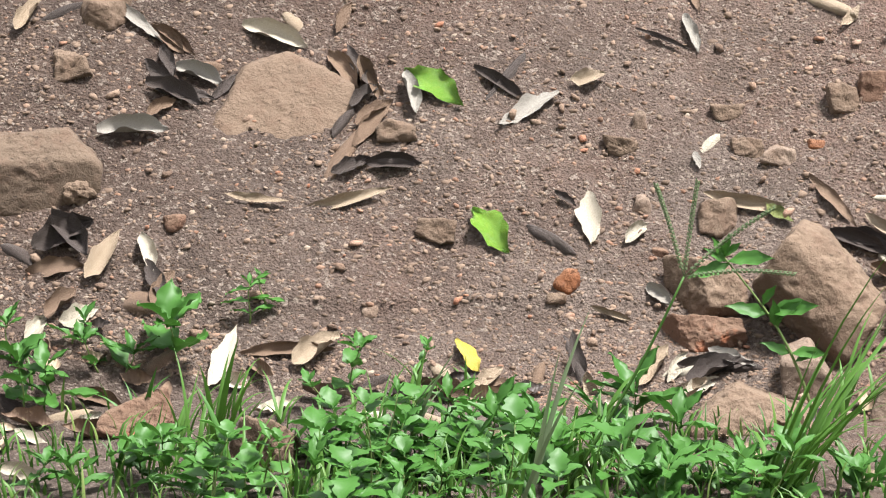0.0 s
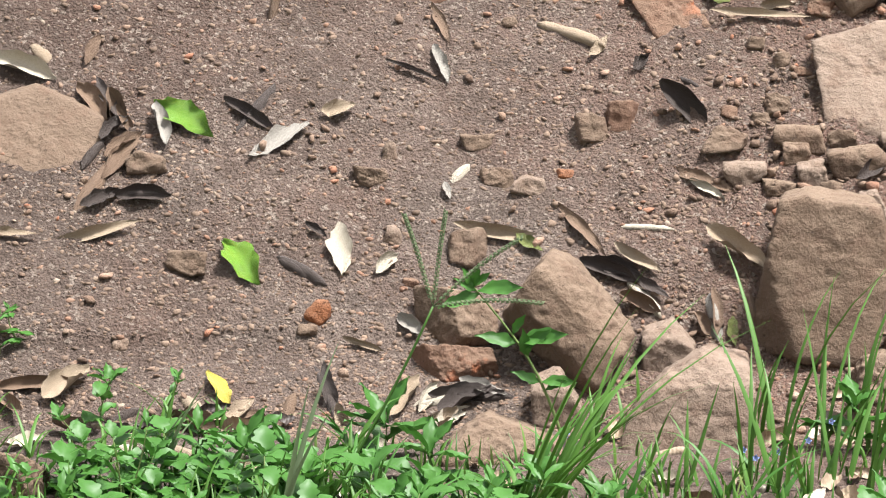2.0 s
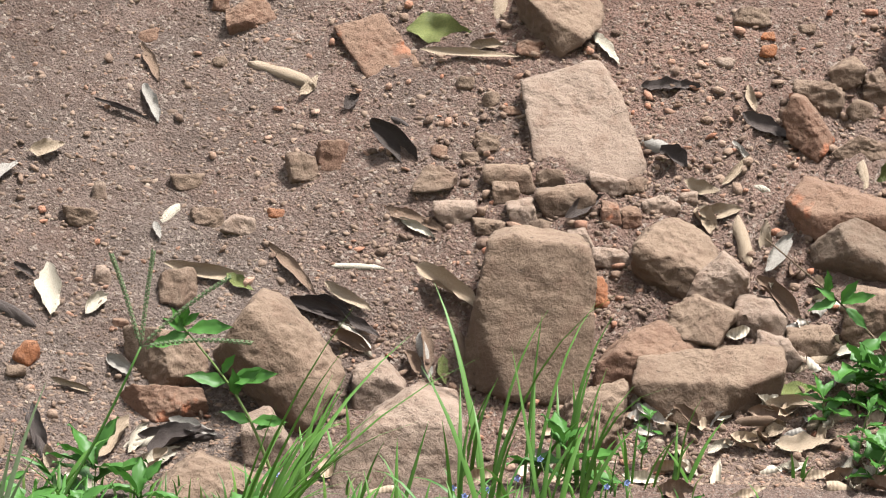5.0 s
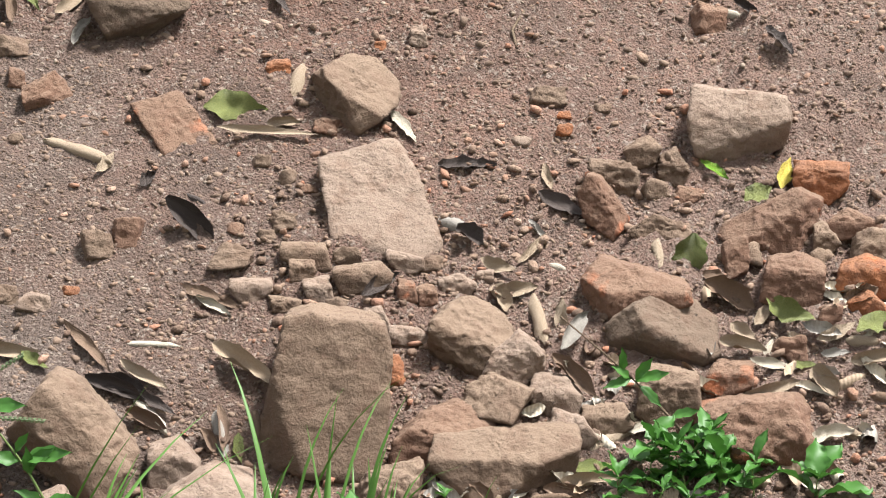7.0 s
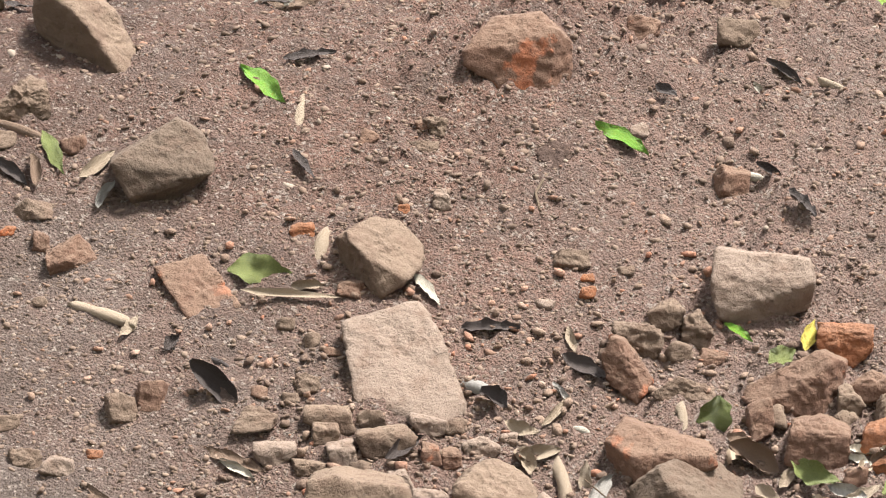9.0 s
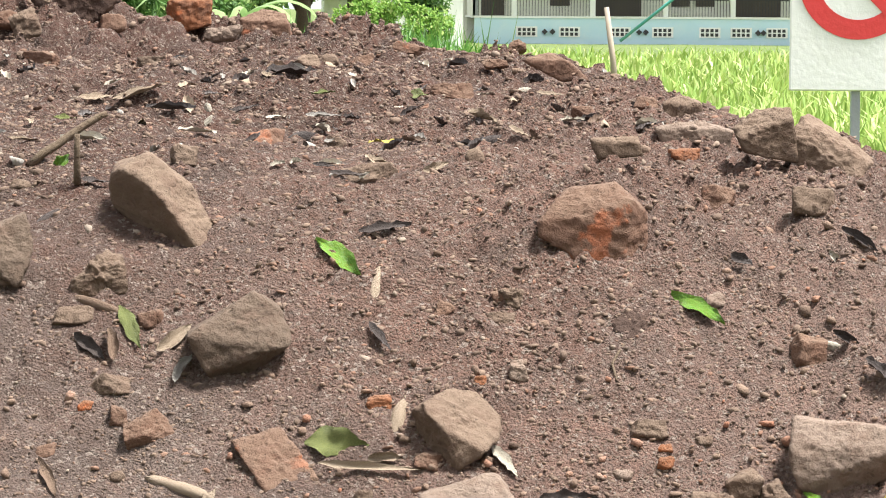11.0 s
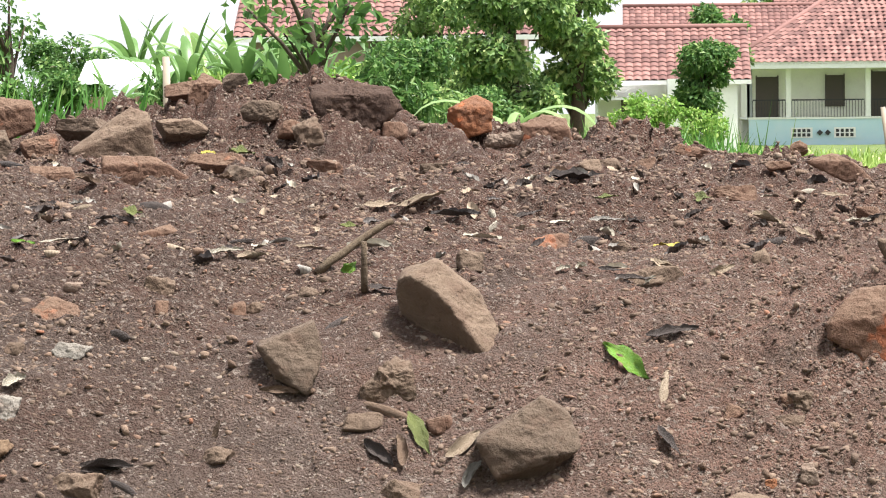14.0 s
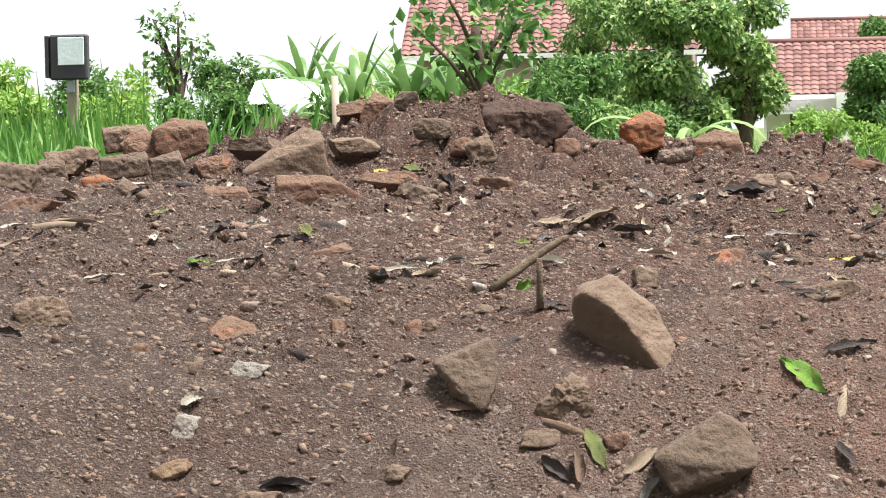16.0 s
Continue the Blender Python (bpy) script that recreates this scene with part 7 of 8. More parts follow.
grass_tuft(0.255, 5.635, 0.348, 5, 61, 0.0, width=0.0105, heading=60, bow=0.6, tilts=(0.0, 0.5))
grass_tuft(-0.094, 5.585, 0.119, 6, 62, 0.0, width=0.0085, heading=None, bow=0.6, tilts=(0.0, 0.5))
grass_tuft(0.022, 5.552, 0.128, 6, 63, 0.0, width=0.0085, heading=None, bow=0.6, tilts=(0.0, 0.5))
grass_tuft(0.147, 5.561, 0.140, 6, 64, 0.0, width=0.0085, heading=None, bow=0.6, tilts=(0.0, 0.5))
grass_tuft(-0.240, 5.890, 0.280, 10, 65, 0.0, width=0.0080, heading=45, tilts=(0.05, 0.6))
grass_tuft(-0.161, 5.962, 0.171, 3, 66, 0.0, width=0.0085, heading=60, bow=0.6, tilts=(0.0, 0.5))
grass_tuft(-0.036, 5.925, 0.148, 4, 67, 0.0, width=0.0085, heading=80, bow=0.6, tilts=(0.0, 0.5))
grass_tuft(0.061, 5.925, 0.227, 4, 68, 0.0, width=0.0105, heading=None, bow=0.6, tilts=(0.0, 0.5))
grass_tuft(0.102, 5.903, 0.487, 3, 69, 0.0, width=0.0105, heading=85, bow=0.6, tilts=(0.0, 0.5))
grass_tuft(0.178, 5.883, 0.406, 4, 70, 0.0, width=0.0105, heading=75, bow=0.6, tilts=(0.0, 0.5))
grass_tuft(0.230, 5.888, 0.373, 4, 71, 0.0, width=0.0105, heading=55, bow=0.6, tilts=(0.0, 0.5))
grass_tuft(0.292, 5.918, 0.205, 4, 72, 0.0, width=0.0085, heading=60, bow=0.6, tilts=(0.0, 0.5))
grass_tuft(0.415, 5.902, 0.215, 4, 73, 0.0, width=0.0085, heading=50, bow=0.6, tilts=(0.0, 0.5))
grass_tuft(0.467, 5.910, 0.148, 4, 74, 0.0, width=0.0085, heading=60, bow=0.6, tilts=(0.0, 0.5))
grass_tuft(0.343, 5.900, 0.137, 5, 75, 0.0, width=0.0085, heading=None, bow=0.6, tilts=(0.0, 0.5))
grass_tuft(0.673, 5.920, 0.068, 3, 76, 0.0, width=0.0085, heading=None, bow=0.6, tilts=(0.0, 0.5))
grass_tuft(0.843, 5.959, 0.069, 3, 77, 0.0, width=0.0085, heading=None, bow=0.6, tilts=(0.0, 0.5))
weed(0.801, 6.141, 0.096, 78, (-0.005, -0.003), 4, 0.059, kind="round", broad=0.62)
weed(0.856, 6.163, 0.086, 79, (0.025, -0.037), 4, 0.059)
weed(0.891, 6.189, 0.076, 80, (0.014, -0.039), 3, 0.066)
weed(0.927, 6.132, 0.075, 81, (-0.004, -0.032), 4, 0.071, kind="round", broad=0.62)
weed(0.774, 5.987, 0.115, 82, (0.030, -0.006), 5, 0.046)
weed(0.864, 6.044, 0.063, 83, (-0.011, -0.038), 3, 0.058)
weed(0.808, 5.928, 0.073, 84, (0.014, -0.004), 4, 0.057, kind="round", broad=0.62)
weed(0.904, 5.950, 0.073, 85, (-0.027, -0.021), 4, 0.069)
weed(0.230, 5.888, 0.092, 86, (0.007, -0.033), 4, 0.068)
weed(0.827, 6.141, 0.086, 87, (0.004, -0.009), 4, 0.059, kind="round", broad=0.62)
weed(0.858, 6.125, 0.096, 88, (-0.018, -0.012), 4, 0.059)
weed(0.982, 6.101, 0.075, 89, (0.005, -0.009), 4, 0.071)
weed(1.105, 6.068, 0.053, 90, (-0.008, -0.013), 3, 0.082, kind="round", broad=0.62)
weed(0.737, 6.092, 0.064, 91, (-0.013, -0.004), 4, 0.058)
weed(0.389, 5.994, 0.115, 92, (0.006, -0.037), 5, 0.028)
SEED_BASE, SEED_TIP = (-0.684, 5.362, -0.010), (-0.481, 5.412, 0.365)
SEED_HEADS = [(-0.529, 5.422, 0.519), (-0.459, 5.422, 0.525), (-0.332, 5.422, 0.482), (-0.298, 5.422, 0.370)]
TALL_WEED = ((-0.285, 5.908, 0.000), (-0.442, 5.938, 0.283))
TWIG_WEED = ((0.950, 6.167, 0.063), (0.633, 6.217, 0.400))
BRANCH = ((-0.722, 7.969, 1.221), (-0.597, 8.029, 1.315), (-0.544, 8.049, 1.341))
STICK = ((-0.596, 7.808, 1.183), (-0.595, 7.798, 1.302))
ROOT = ((0.627, 7.201, 0.876), (0.596, 7.143, 0.839), (0.601, 7.091, 0.808), (0.635, 7.061, 0.794))



# ---- slender plants, twigs and roots near the foot and on the top ----
def seed_grass():
    thing = tagged(new("seeding_grass"), "tall grass stalk with spread green seed spikes", "grass")
    base, top = Vector(SEED_BASE), Vector(SEED_TIP)
    pts = [base.lerp(top, k / 8) + Vector((0.02 * math.sin(3.14 * k / 8), 0, 0.02 * math.sin(3.14 * k / 8))) for k in range(9)]
    part("stalk", tube(pts, [0.0035 - 0.0002 * k for k in range(9)], 6), grass_green, thing)
    for head in SEED_HEADS:
        head = Vector(head)
        line = [top.lerp(head, k / 10) + Vector((0, 0, 0.008 * math.sin(3.14 * k / 10))) for k in range(11)]
        spike = part("spike", tube(line, [0.0011] * 11, 4), bluish, thing)
        verts, faces = [], []
        for k in range(44):
            t = 0.06 + 0.92 * k / 43
            p = top.lerp(head, t) + Vector((0, 0, 0.008 * math.sin(3.14 * t)))
            d = (head - top).normalized()
            s = d.cross(Vector((0, 1, 0))).normalized() * (1 if k % 2 else -1)
            q = p + s * 0.0035 + d * 0.004
            i = len(verts)
            verts += [p, p + s * 0.0016 + d * 0.0045, q + d * 0.003, p + s * 0.004, p + Vector((0, -0.0018, 0)) + d * 0.003]
            faces += [(i, i + 1, i + 4), (i + 1, i + 2, i + 4), (i + 2, i + 3, i + 4), (i + 3, i, i + 4)]
        part("seeds", mesh_from("seeds", verts, faces, bluish, True), None, spike)


seed_grass()


def stem_weed(line, leaves, label, bark):
    """A single long stem between two places with leaf pairs at given heights: (height 0-1, bearing, length)."""
    a, b = Vector(line[0]), Vector(line[1])
    thing = tagged(new("weed"), label, "weed", "weeds at the foot of the mound")
    pts = [a.lerp(b, k / 8) + Vector((0.012 * math.sin(4 * k / 8), 0, 0.015 * math.sin(3.14 * k / 8))) for k in range(9)]
    part("stem", tube(pts, [0.0036 - 0.00025 * k for k in range(9)], 6), bark, thing)
    for t, bearing, length in leaves:
        i = min(7, int(t * 8))
        p = pts[i].lerp(pts[i + 1], t * 8 - i)
        ax = Vector((math.cos(radians(bearing)), -0.25, math.sin(radians(bearing)))).normalized()
        n = (Vector((0, -0.75, 0.65)) - Vector((0, -0.75, 0.65)).dot(ax) * ax).normalized()
        s = n.cross(ax)
        ob = part("leaf", weed_leaf("lance"), None, thing)
        ob.matrix_world = Matrix.Translation(p + ax * length * 0.5) @ Matrix((ax, s, n)).transposed().to_4x4() @ Matrix.Diagonal((length, length * 0.36, length * 0.3, 1))


stem_weed(TALL_WEED, [(0.97, 10, 0.09), (0.97, 150, 0.05), (1.0, 80, 0.05), (1.0, 120, 0.045), (1.0, 45, 0.045), (0.95, 200, 0.08), (0.6, 15, 0.10), (0.6, 170, 0.08), (0.55, 40, 0.07),
                      (0.5, 100, 0.06), (0.35, 160, 0.06), (0.35, 5, 0.07), (0.65, 60, 0.05), (0.3, 30, 0.05)], "tall leafy green weed leaning before the stones", stem_green)
twig_bark = rock_material("dry_twig", (0.15, 0.10, 0.06), (0.32, 0.23, 0.15), (0.3, 0.22, 0.15), 0.2)
stem_weed(TWIG_WEED, [(0.62, 200, 0.06), (0.62, 150, 0.05), (0.6, 20, 0.07), (0.6, 60, 0.06), (0.58, 320, 0.06), (0.66, 100, 0.05), (0.3, 30, 0.08), (0.3, 190, 0.08), (0.25, 60, 0.06),
                      (0.12, 10, 0.10), (0.12, 170, 0.09), (0.1, 80, 0.07), (0.4, 20, 0.06)], "leafy weed with a thin brown bending stem", twig_bark)


def stick(points, radius, label, name="stick"):
    pts = [Vector(p) for p in points]
    fine = []
    for p, q in zip(pts, pts[1:]):
        for k in range(4):
            fine.append(p.lerp(q, k / 4) + Vector((0, 0, noise.noise((p + q) * 9 + Vector((k, 0, 0))) * radius * 1.2)))
    fine.append(pts[-1])
    data = bpy.data.meshes.new(name)
    bm = tube(fine, [radius * (1 - 0.35 * k / len(fine)) for k in range(len(fine))], 8)
    bm.to_mesh(data)
    bm.free()
    data.materials.append(twig_bark)
    return tagged(new(name, data), label, "stick")


stick(BRANCH, 0.011, "crooked dry brown branch lying on the mound")
stick(STICK, 0.009, "short dry stick standing in the earth")
root = stick([(x, y, z + 0.004) for x, y, z in ROOT], 0.0035, "thin pale root lying on the earth slope", "root")
tagged(root, category="root")

# ---- far things: materials ----
leaf_dark = foliage_material("dark_tree_leaves", (0.06, 0.135, 0.04), (0.27, 0.40, 0.12), (0.52, 0.60, 0.25), 0.45, 0.4)
leaf_mid = foliage_material("tree_leaves", (0.045, 0.11, 0.028), (0.12, 0.235, 0.055), (0.32, 0.42, 0.15), 0.5, 0.35)
leaf_light = foliage_material("light_shrub_leaves", (0.12, 0.25, 0.04), (0.28, 0.43, 0.09), (0.48, 0.54, 0.20), 0.5, 0.4)
# darker copy of the banana leaf material, with shade put into its colours
leaf_banana_shaded = foliage_material("shaded_banana_leaves", (0.06, 0.14, 0.04), (0.17, 0.29, 0.09), (0.42, 0.46, 0.24), 0.35, 0.35)
leaf_banana = foliage_material("banana_leaves", (0.13, 0.24, 0.075), (0.30, 0.42, 0.16), (0.50, 0.54, 0.32), 0.4, 0.35)
field_grass = foliage_material("field_grass_blades", (0.18, 0.30, 0.055), (0.38, 0.48, 0.12), (0.60, 0.64, 0.28), 0.55, 0.35)
reed_green = foliage_material("tall_grass_blades", (0.05, 0.15, 0.025), (0.13, 0.29, 0.05), (0.28, 0.40, 0.11), 0.5, 0.4)


def paint(name, colour, rough=0.6, stain=(0.45, 0.42, 0.38), much=0.25, scale=1.2):
    n = Nodes(name, rough)
    base = n.mix(n.maths("MULTIPLY", n.value(n.noise(scale, 8, 0.7), 0.45, 0.75), much), colour, stain)
    base = n.mix(n.maths("MULTIPLY", n.value(n.noise(scale * 9, 5, 0.7), 0.5, 0.75), much * 0.6), base, stain)
    return n.done(base, n.bump(n.noise(30, 4), 0.006, 0.4))


white_paint = paint("white_wall_paint", (0.84, 0.84, 0.81))
blue_paint = paint("pale_blue_wall_paint", (0.50, 0.68, 0.76), 0.6, (0.66, 0.74, 0.77), 0.5)
cream_paint = paint("cream_wall_paint", (0.82, 0.81, 0.73))
grey_metal = paint("grey_metal", (0.28, 0.30, 0.32), 0.4)
dark_wood = paint("dark_brown_wood", (0.075, 0.06, 0.05), 0.5, (0.12, 0.09, 0.07))
black_iron = paint("black_iron", (0.035, 0.035, 0.04), 0.45, (0.10, 0.07, 0.05))
pink_plaster = paint("weathered_pink_plaster", (0.36, 0.26, 0.23), 0.8, (0.22, 0.16, 0.14), 0.6)
grey_wood = paint("weathered_grey_wood", (0.33, 0.27, 0.21), 0.8, (0.2, 0.15, 0.11), 0.5, 4)
sheet_white = paint("white_roof_sheet", (0.80, 0.80, 0.78), 0.4, (0.55, 0.52, 0.48), 0.3)
sign_white = paint("white_sign_face", (0.80, 0.80, 0.76), 0.35, (0.62, 0.60, 0.5), 0.2, 3)
sign_red = paint("red_sign_paint", (0.62, 0.05, 0.05), 0.35, (0.45, 0.08, 0.06), 0.2, 3)
teal = paint("green_rope", (0.06, 0.32, 0.27), 0.5)


def tile_material():
    n = Nodes("red_roof_tiles", 0.8)
    base = n.ramp(n.noise(1.5, 6, 0.7), (0.3, (0.10, 0.045, 0.04)), (0.7, (0.24, 0.105, 0.09)))
    base = n.mix(n.value(n.geo.outputs["Random Per Island"], 0.0, 1.0), n.mix(0.6, base, (0.075, 0.04, 0.036)), n.mix(0.4, base, (0.36, 0.20, 0.17)))
    return n.done(base, n.bump(n.noise(25, 4), 0.01))


tiles = tile_material()


def old_brick_material():
    n = Nodes("old_brick_wall", 0.9)
    brick = n.add("ShaderNodeTexBrick", Scale=3.0)
    n.link(n.coord.outputs["Object"], brick.inputs["Vector"])
    for key, col in (("Color1", (0.30, 0.14, 0.10)), ("Color2", (0.42, 0.24, 0.18)), ("Mortar", (0.45, 0.40, 0.35))):
        brick.inputs[key].default_value = (*col, 1)
    return n.done(n.mix(n.value(n.noise(2, 5), 0.4, 0.8), brick.outputs["Color"], (0.45, 0.38, 0.32)), n.bump(brick.outputs["Fac"], -0.02))


old_brick = old_brick_material()


def box(bm, x0, x1, y0, y1, z0, z1, bevel=0.0):
    made = bmesh.ops.create_cube(bm, size=1.0, matrix=Matrix.Translation(((x0 + x1) / 2, (y0 + y1) / 2, (z0 + z1) / 2)) @ Matrix.Diagonal((x1 - x0, y1 - y0, z1 - z0, 1)))
    if bevel:
        edges = list({e for v in made["verts"] for e in v.link_edges})
        bmesh.ops.bevel(bm, geom=edges, offset=bevel, segments=1, affect="EDGES")
    return bm


def boxed(name, material, parent, *sizes, bevel=0.0, label=""):
    bm = bmesh.new()
    box(bm, *sizes, bevel=bevel)
    return part(name, bm, material, parent, label)


def tile_slope(name, parent, a, b, c, d, row=0.34, pan=0.30):
    """Roof tiles on the four-cornered slope a b (eave) to d c (ridge): each tile a bowed pan that laps the row below."""
    a, b, c, d = (Vector(p) for p in (a, b, c, d))
    normal = (b - a).cross(d - a).normalized()
    if normal.z < 0:
        normal = -normal
    rows = max(3, int(((d + c) / 2 - (a + b) / 2).length / row))
    verts, faces = [], []
    for r in range(rows):
        t0, t1 = r / rows, (r + 1.12) / rows
        l0, r0, l1, r1 = a.lerp(d, t0), b.lerp(c, t0), a.lerp(d, min(1, t1)), b.lerp(c, min(1, t1))
        n = max(1, int((r0 - l0).length / pan))
        for k in range(n):
            u0, u1 = k / n, (k + 1) / n
            i = len(verts)
            for s, lift in ((0.0, 0.01), (0.25, 0.055), (0.5, 0.065), (0.75, 0.045), (1.0, 0.0)):
                u = u0 + (u1 - u0) * s
                verts += [l0.lerp(r0, u) + normal * (lift + 0.035), l1.lerp(r1, u) + normal * lift]
            faces += [(i + 2 * s, i + 2 * s + 2, i + 2 * s + 3, i + 2 * s + 1) for s in range(4)]
    i = len(verts)
    verts += [p - normal * 0.04 for p in (a, b, c, d)]
    faces.append((i, i + 1, i + 2, i + 3))
    return part(name, mesh_from(name, verts, faces, tiles), None, parent, "weathered red clay roof tiles")


# ---- the blue and white house across the field ----
HX, HY, HF, HE = 6.0, 149.5, 1.15, 3.46
house = new("house")
house.location = (HX, HY, -0.3)
tagged(house, "single-storey pale blue and white house with a red tiled roof", "house")
W, DEEP = 17.0, 9.0
FL, EV = HF + 0.3, HE + 0.3
boxed("base_wall", blue_paint, house, 0, W, 0, 0.25, 0, FL, label="pale blue base wall")
boxed("floor_slab", white_paint, house, -0.1, W + 0.1, -0.05, DEEP, FL + 0.004, FL + 0.09)
boxed("side_wall", cream_paint, house, 0.004, 0.25, 2.0, DEEP, FL + 0.1, EV)
boxed("back_wall", cream_paint, house, 0.004, W, 2.0, 2.2, FL + 0.1, EV, label="cream veranda wall")
boxed("far_wall", cream_paint, house, 0.004, W, DEEP - 0.2, DEEP, 0, EV)
boxed("veranda_ceiling", white_paint, house, -0.8, W + 0.8, -0.8, DEEP, EV + 0.02, EV + 0.10)
boxed("fascia", white_paint, house, -0.9, W + 0.9, -0.92, -0.82, EV - 0.08, EV + 0.22, label="white fascia board")
for x in (0.05, 1.65, 5.15, 8.4, 11.4, 14.2, 16.8):
    boxed("post", white_paint if x > 0.1 else grey_metal, house, x, x + (0.22 if x > 0.1 else 0.1), 0.02, 0.22, FL + 0.1, EV)
for x0, x1 in ((0.18, 1.62), (1.9, 5.1), (5.4, 8.35), (8.65, 11.35), (11.65, 14.15), (14.45, 16.75)):
    rail = boxed("railing", black_iron, house, x0, x1, 0.07, 0.12, FL + 0.82, FL + 0.88, label="black iron railing")
    k = int((x1 - x0) / 0.13)
    for j in range(k + 1):
        x = x0 + (x1 - x0) * j / k
        boxed("baluster", black_iron, rail, x - 0.012, x + 0.012, 0.085, 0.11, FL + 0.1, FL + 0.819)
for x, w, top, low in ((0.45, 0.9, 1.9, 0.1), (3.55, 0.75, 1.95, 0.55), (5.6, 1.9, 2.1, 0.1), (9.0, 0.7, 1.95, 0.55), (10.1, 0.7, 1.95, 0.55), (11.9, 1.9, 2.1, 0.1), (14.6, 1.6, 1.95, 0.4)):
    door = boxed("door" if low < 0.2 else "window", dark_wood, house, x, x + w, 1.90, 1.996, FL + low, FL + top, label="dark wooden door" if low < 0.2 else "dark narrow window")
    boxed("frame", dark_wood, door, x - 0.06, x - 0.004, 1.88, 1.99, FL + low, FL + top + 0.06)
    boxed("frame", dark_wood, door, x + w + 0.004, x + w + 0.06, 1.88, 1.99, FL + low, FL + top + 0.06)
for x0 in (1.85, 3.75, 6.0, 7.9, 10.0, 11.4, 13.0, 14.6):
    vent = boxed("vent_block", white_paint, house, x0, x0 + 0.95, -0.05, -0.006, 0.62, 1.08, label="white pierced vent block")
    for i in range(4):
        for j in range(2):
            boxed("opening", black_iron, vent, x0 + 0.08 + 0.21 * i, x0 + 0.22 + 0.21 * i, -0.062, -0.052, 0.68 + 0.19 * j, 0.82 + 0.19 * j)
for x0 in (3.0, 3.35, 7.2, 7.5, 12.5, 12.75):
    bm = bmesh.new()
    bmesh.ops.create_cube(bm, size=0.19, matrix=Matrix.Translation((x0 + 0.12, -0.012, 0.85)) @ Matrix.Rotation(radians(45), 4, "Y"))
    part("vent_opening", bm, black_iron, house)
e0, e1, ef, eb, top = -0.95, W + 0.95, -0.95, DEEP + 0.6, 6.9
tile_slope("roof", house, (e0, ef, EV + 0.16), (e1, ef, EV + 0.16), (W - 3.8, 4.3, top), (3.8, 4.3, top))
tile_slope("hip_roof", house, (e0, eb, EV + 0.16), (e0, ef, EV + 0.16), (3.8, 4.3, top), (3.8, 4.31, top))
tile_slope("rear_roof", house, (e1, eb, EV + 0.16), (e0, eb, EV + 0.16), (3.8, 4.3, top), (W - 3.8, 4.3, top))
part("hip_ridge", tube([(e0, ef, EV + 0.22), (1.4, 1.68, (EV + top) / 2 + 0.1), (3.8, 4.3, top + 0.06)], [0.13] * 3, 8), tiles, house)


def tiled_house(x, y, w, deep, wall_h, ridge_h, wall, label, base=0.0):
    """A gabled house, its ridge along x; base lifts it on higher ground."""
    h = new("house")
    h.location = (x, y, base)
    tagged(h, label, "house")
    boxed("front_wall", wall, h, 0, w, 0, 0.2, 0, wall_h)
    boxed("rear_wall", wall, h, 0, w, deep - 0.2, deep, 0, wall_h)
    for name, sx in (("gable_wall", 0.0), ("gable_wall", w - 0.2)):
        bm = bmesh.new()
        ring = [(0.21, 0), (deep - 0.21, 0), (deep - 0.21, wall_h), (deep / 2, ridge_h - 0.12), (0.21, wall_h)]
        f = [bm.verts.new((sx, yy, zz)) for yy, zz in ring]
        g = [bm.verts.new((sx + 0.2, yy, zz)) for yy, zz in ring]
        bm.faces.new(f[::-1])
        bm.faces.new(g)
        for k in range(5):
            bm.faces.new((f[k], f[(k + 1) % 5], g[(k + 1) % 5], g[k]))
        part(name, bm, wall, h)
    o = 0.5
    drop = (ridge_h - wall_h) * 2 / deep * o
    tile_slope("roof", h, (-o, -o, wall_h - drop), (w + o, -o, wall_h - drop), (w + o, deep / 2, ridge_h), (-o, deep / 2, ridge_h))
    tile_slope("rear_roof", h, (w + o, deep + o, wall_h - drop), (-o, deep + o, wall_h - drop), (-o, deep / 2, ridge_h), (w + o, deep / 2, ridge_h))
    part("ridge_tiles", tube([(-o, deep / 2, ridge_h + 0.05), (w + o, deep / 2, ridge_h + 0.05)], [0.12, 0.12], 8), tiles, h)
    boxed("fascia", white_paint, h, -o, w + o, -o - 0.06, -o - 0.01, wall_h - drop - 0.14, wall_h - drop + 0.02)
    return h


h2 = tiled_house(-0.6, 125, 5.2, 6.5, 2.95, 4.7, white_paint, "white house with a red tiled roof behind shrubs")
boxed("window", dark_wood, h2, 0.9, 1.7, -0.05, -0.004, 1.0, 2.0)
bm = bmesh.new()
box(bm, -0.6, 1.9, -2.6, -0.1, 2.0, 2.08)
part("awning", bm, sheet_white, h2, "white sheet awning")
for x in (0.0, 1.8):
    boxed("awning_post", white_paint, h2, x - 0.05, x + 0.05, -2.5, -2.4, 0, 1.996)
boxed("side_annex", white_paint, h2, 2.6, 4.2, -1.6, -0.01, 0, 2.75, label="white plastered annex")
tiled_house(1.0, 160, 9.0, 7.5, 4.4, 6.6, cream_paint, "house behind with a long red tiled roof")
tiled_house(9.0, 175, 14.0, 8.0, 5.2, 7.8, cream_paint, "further house with a red tiled roof")
h4 = tiled_house(-11.9, 110, 9.0, 7.0, 4.35, 6.2, pink_plaster, "weathered pink house with a red tiled roof")
for x, w in ((0.8, 0.5), (4.0, 0.7), (6.0, 0.7)):
    win = boxed("window", dark_wood, h4, x, x + w, -0.06, -0.004, 3.1, 4.1)
    boxed("sill", white_paint, win, x - 0.08, x + w + 0.08, -0.12, -0.01, 3.0, 3.09)
boxed("side_wall", white_paint, h4, 4.9, 6.2, -0.5, -0.07, 0, 3.4, label="white plastered patch of wall")

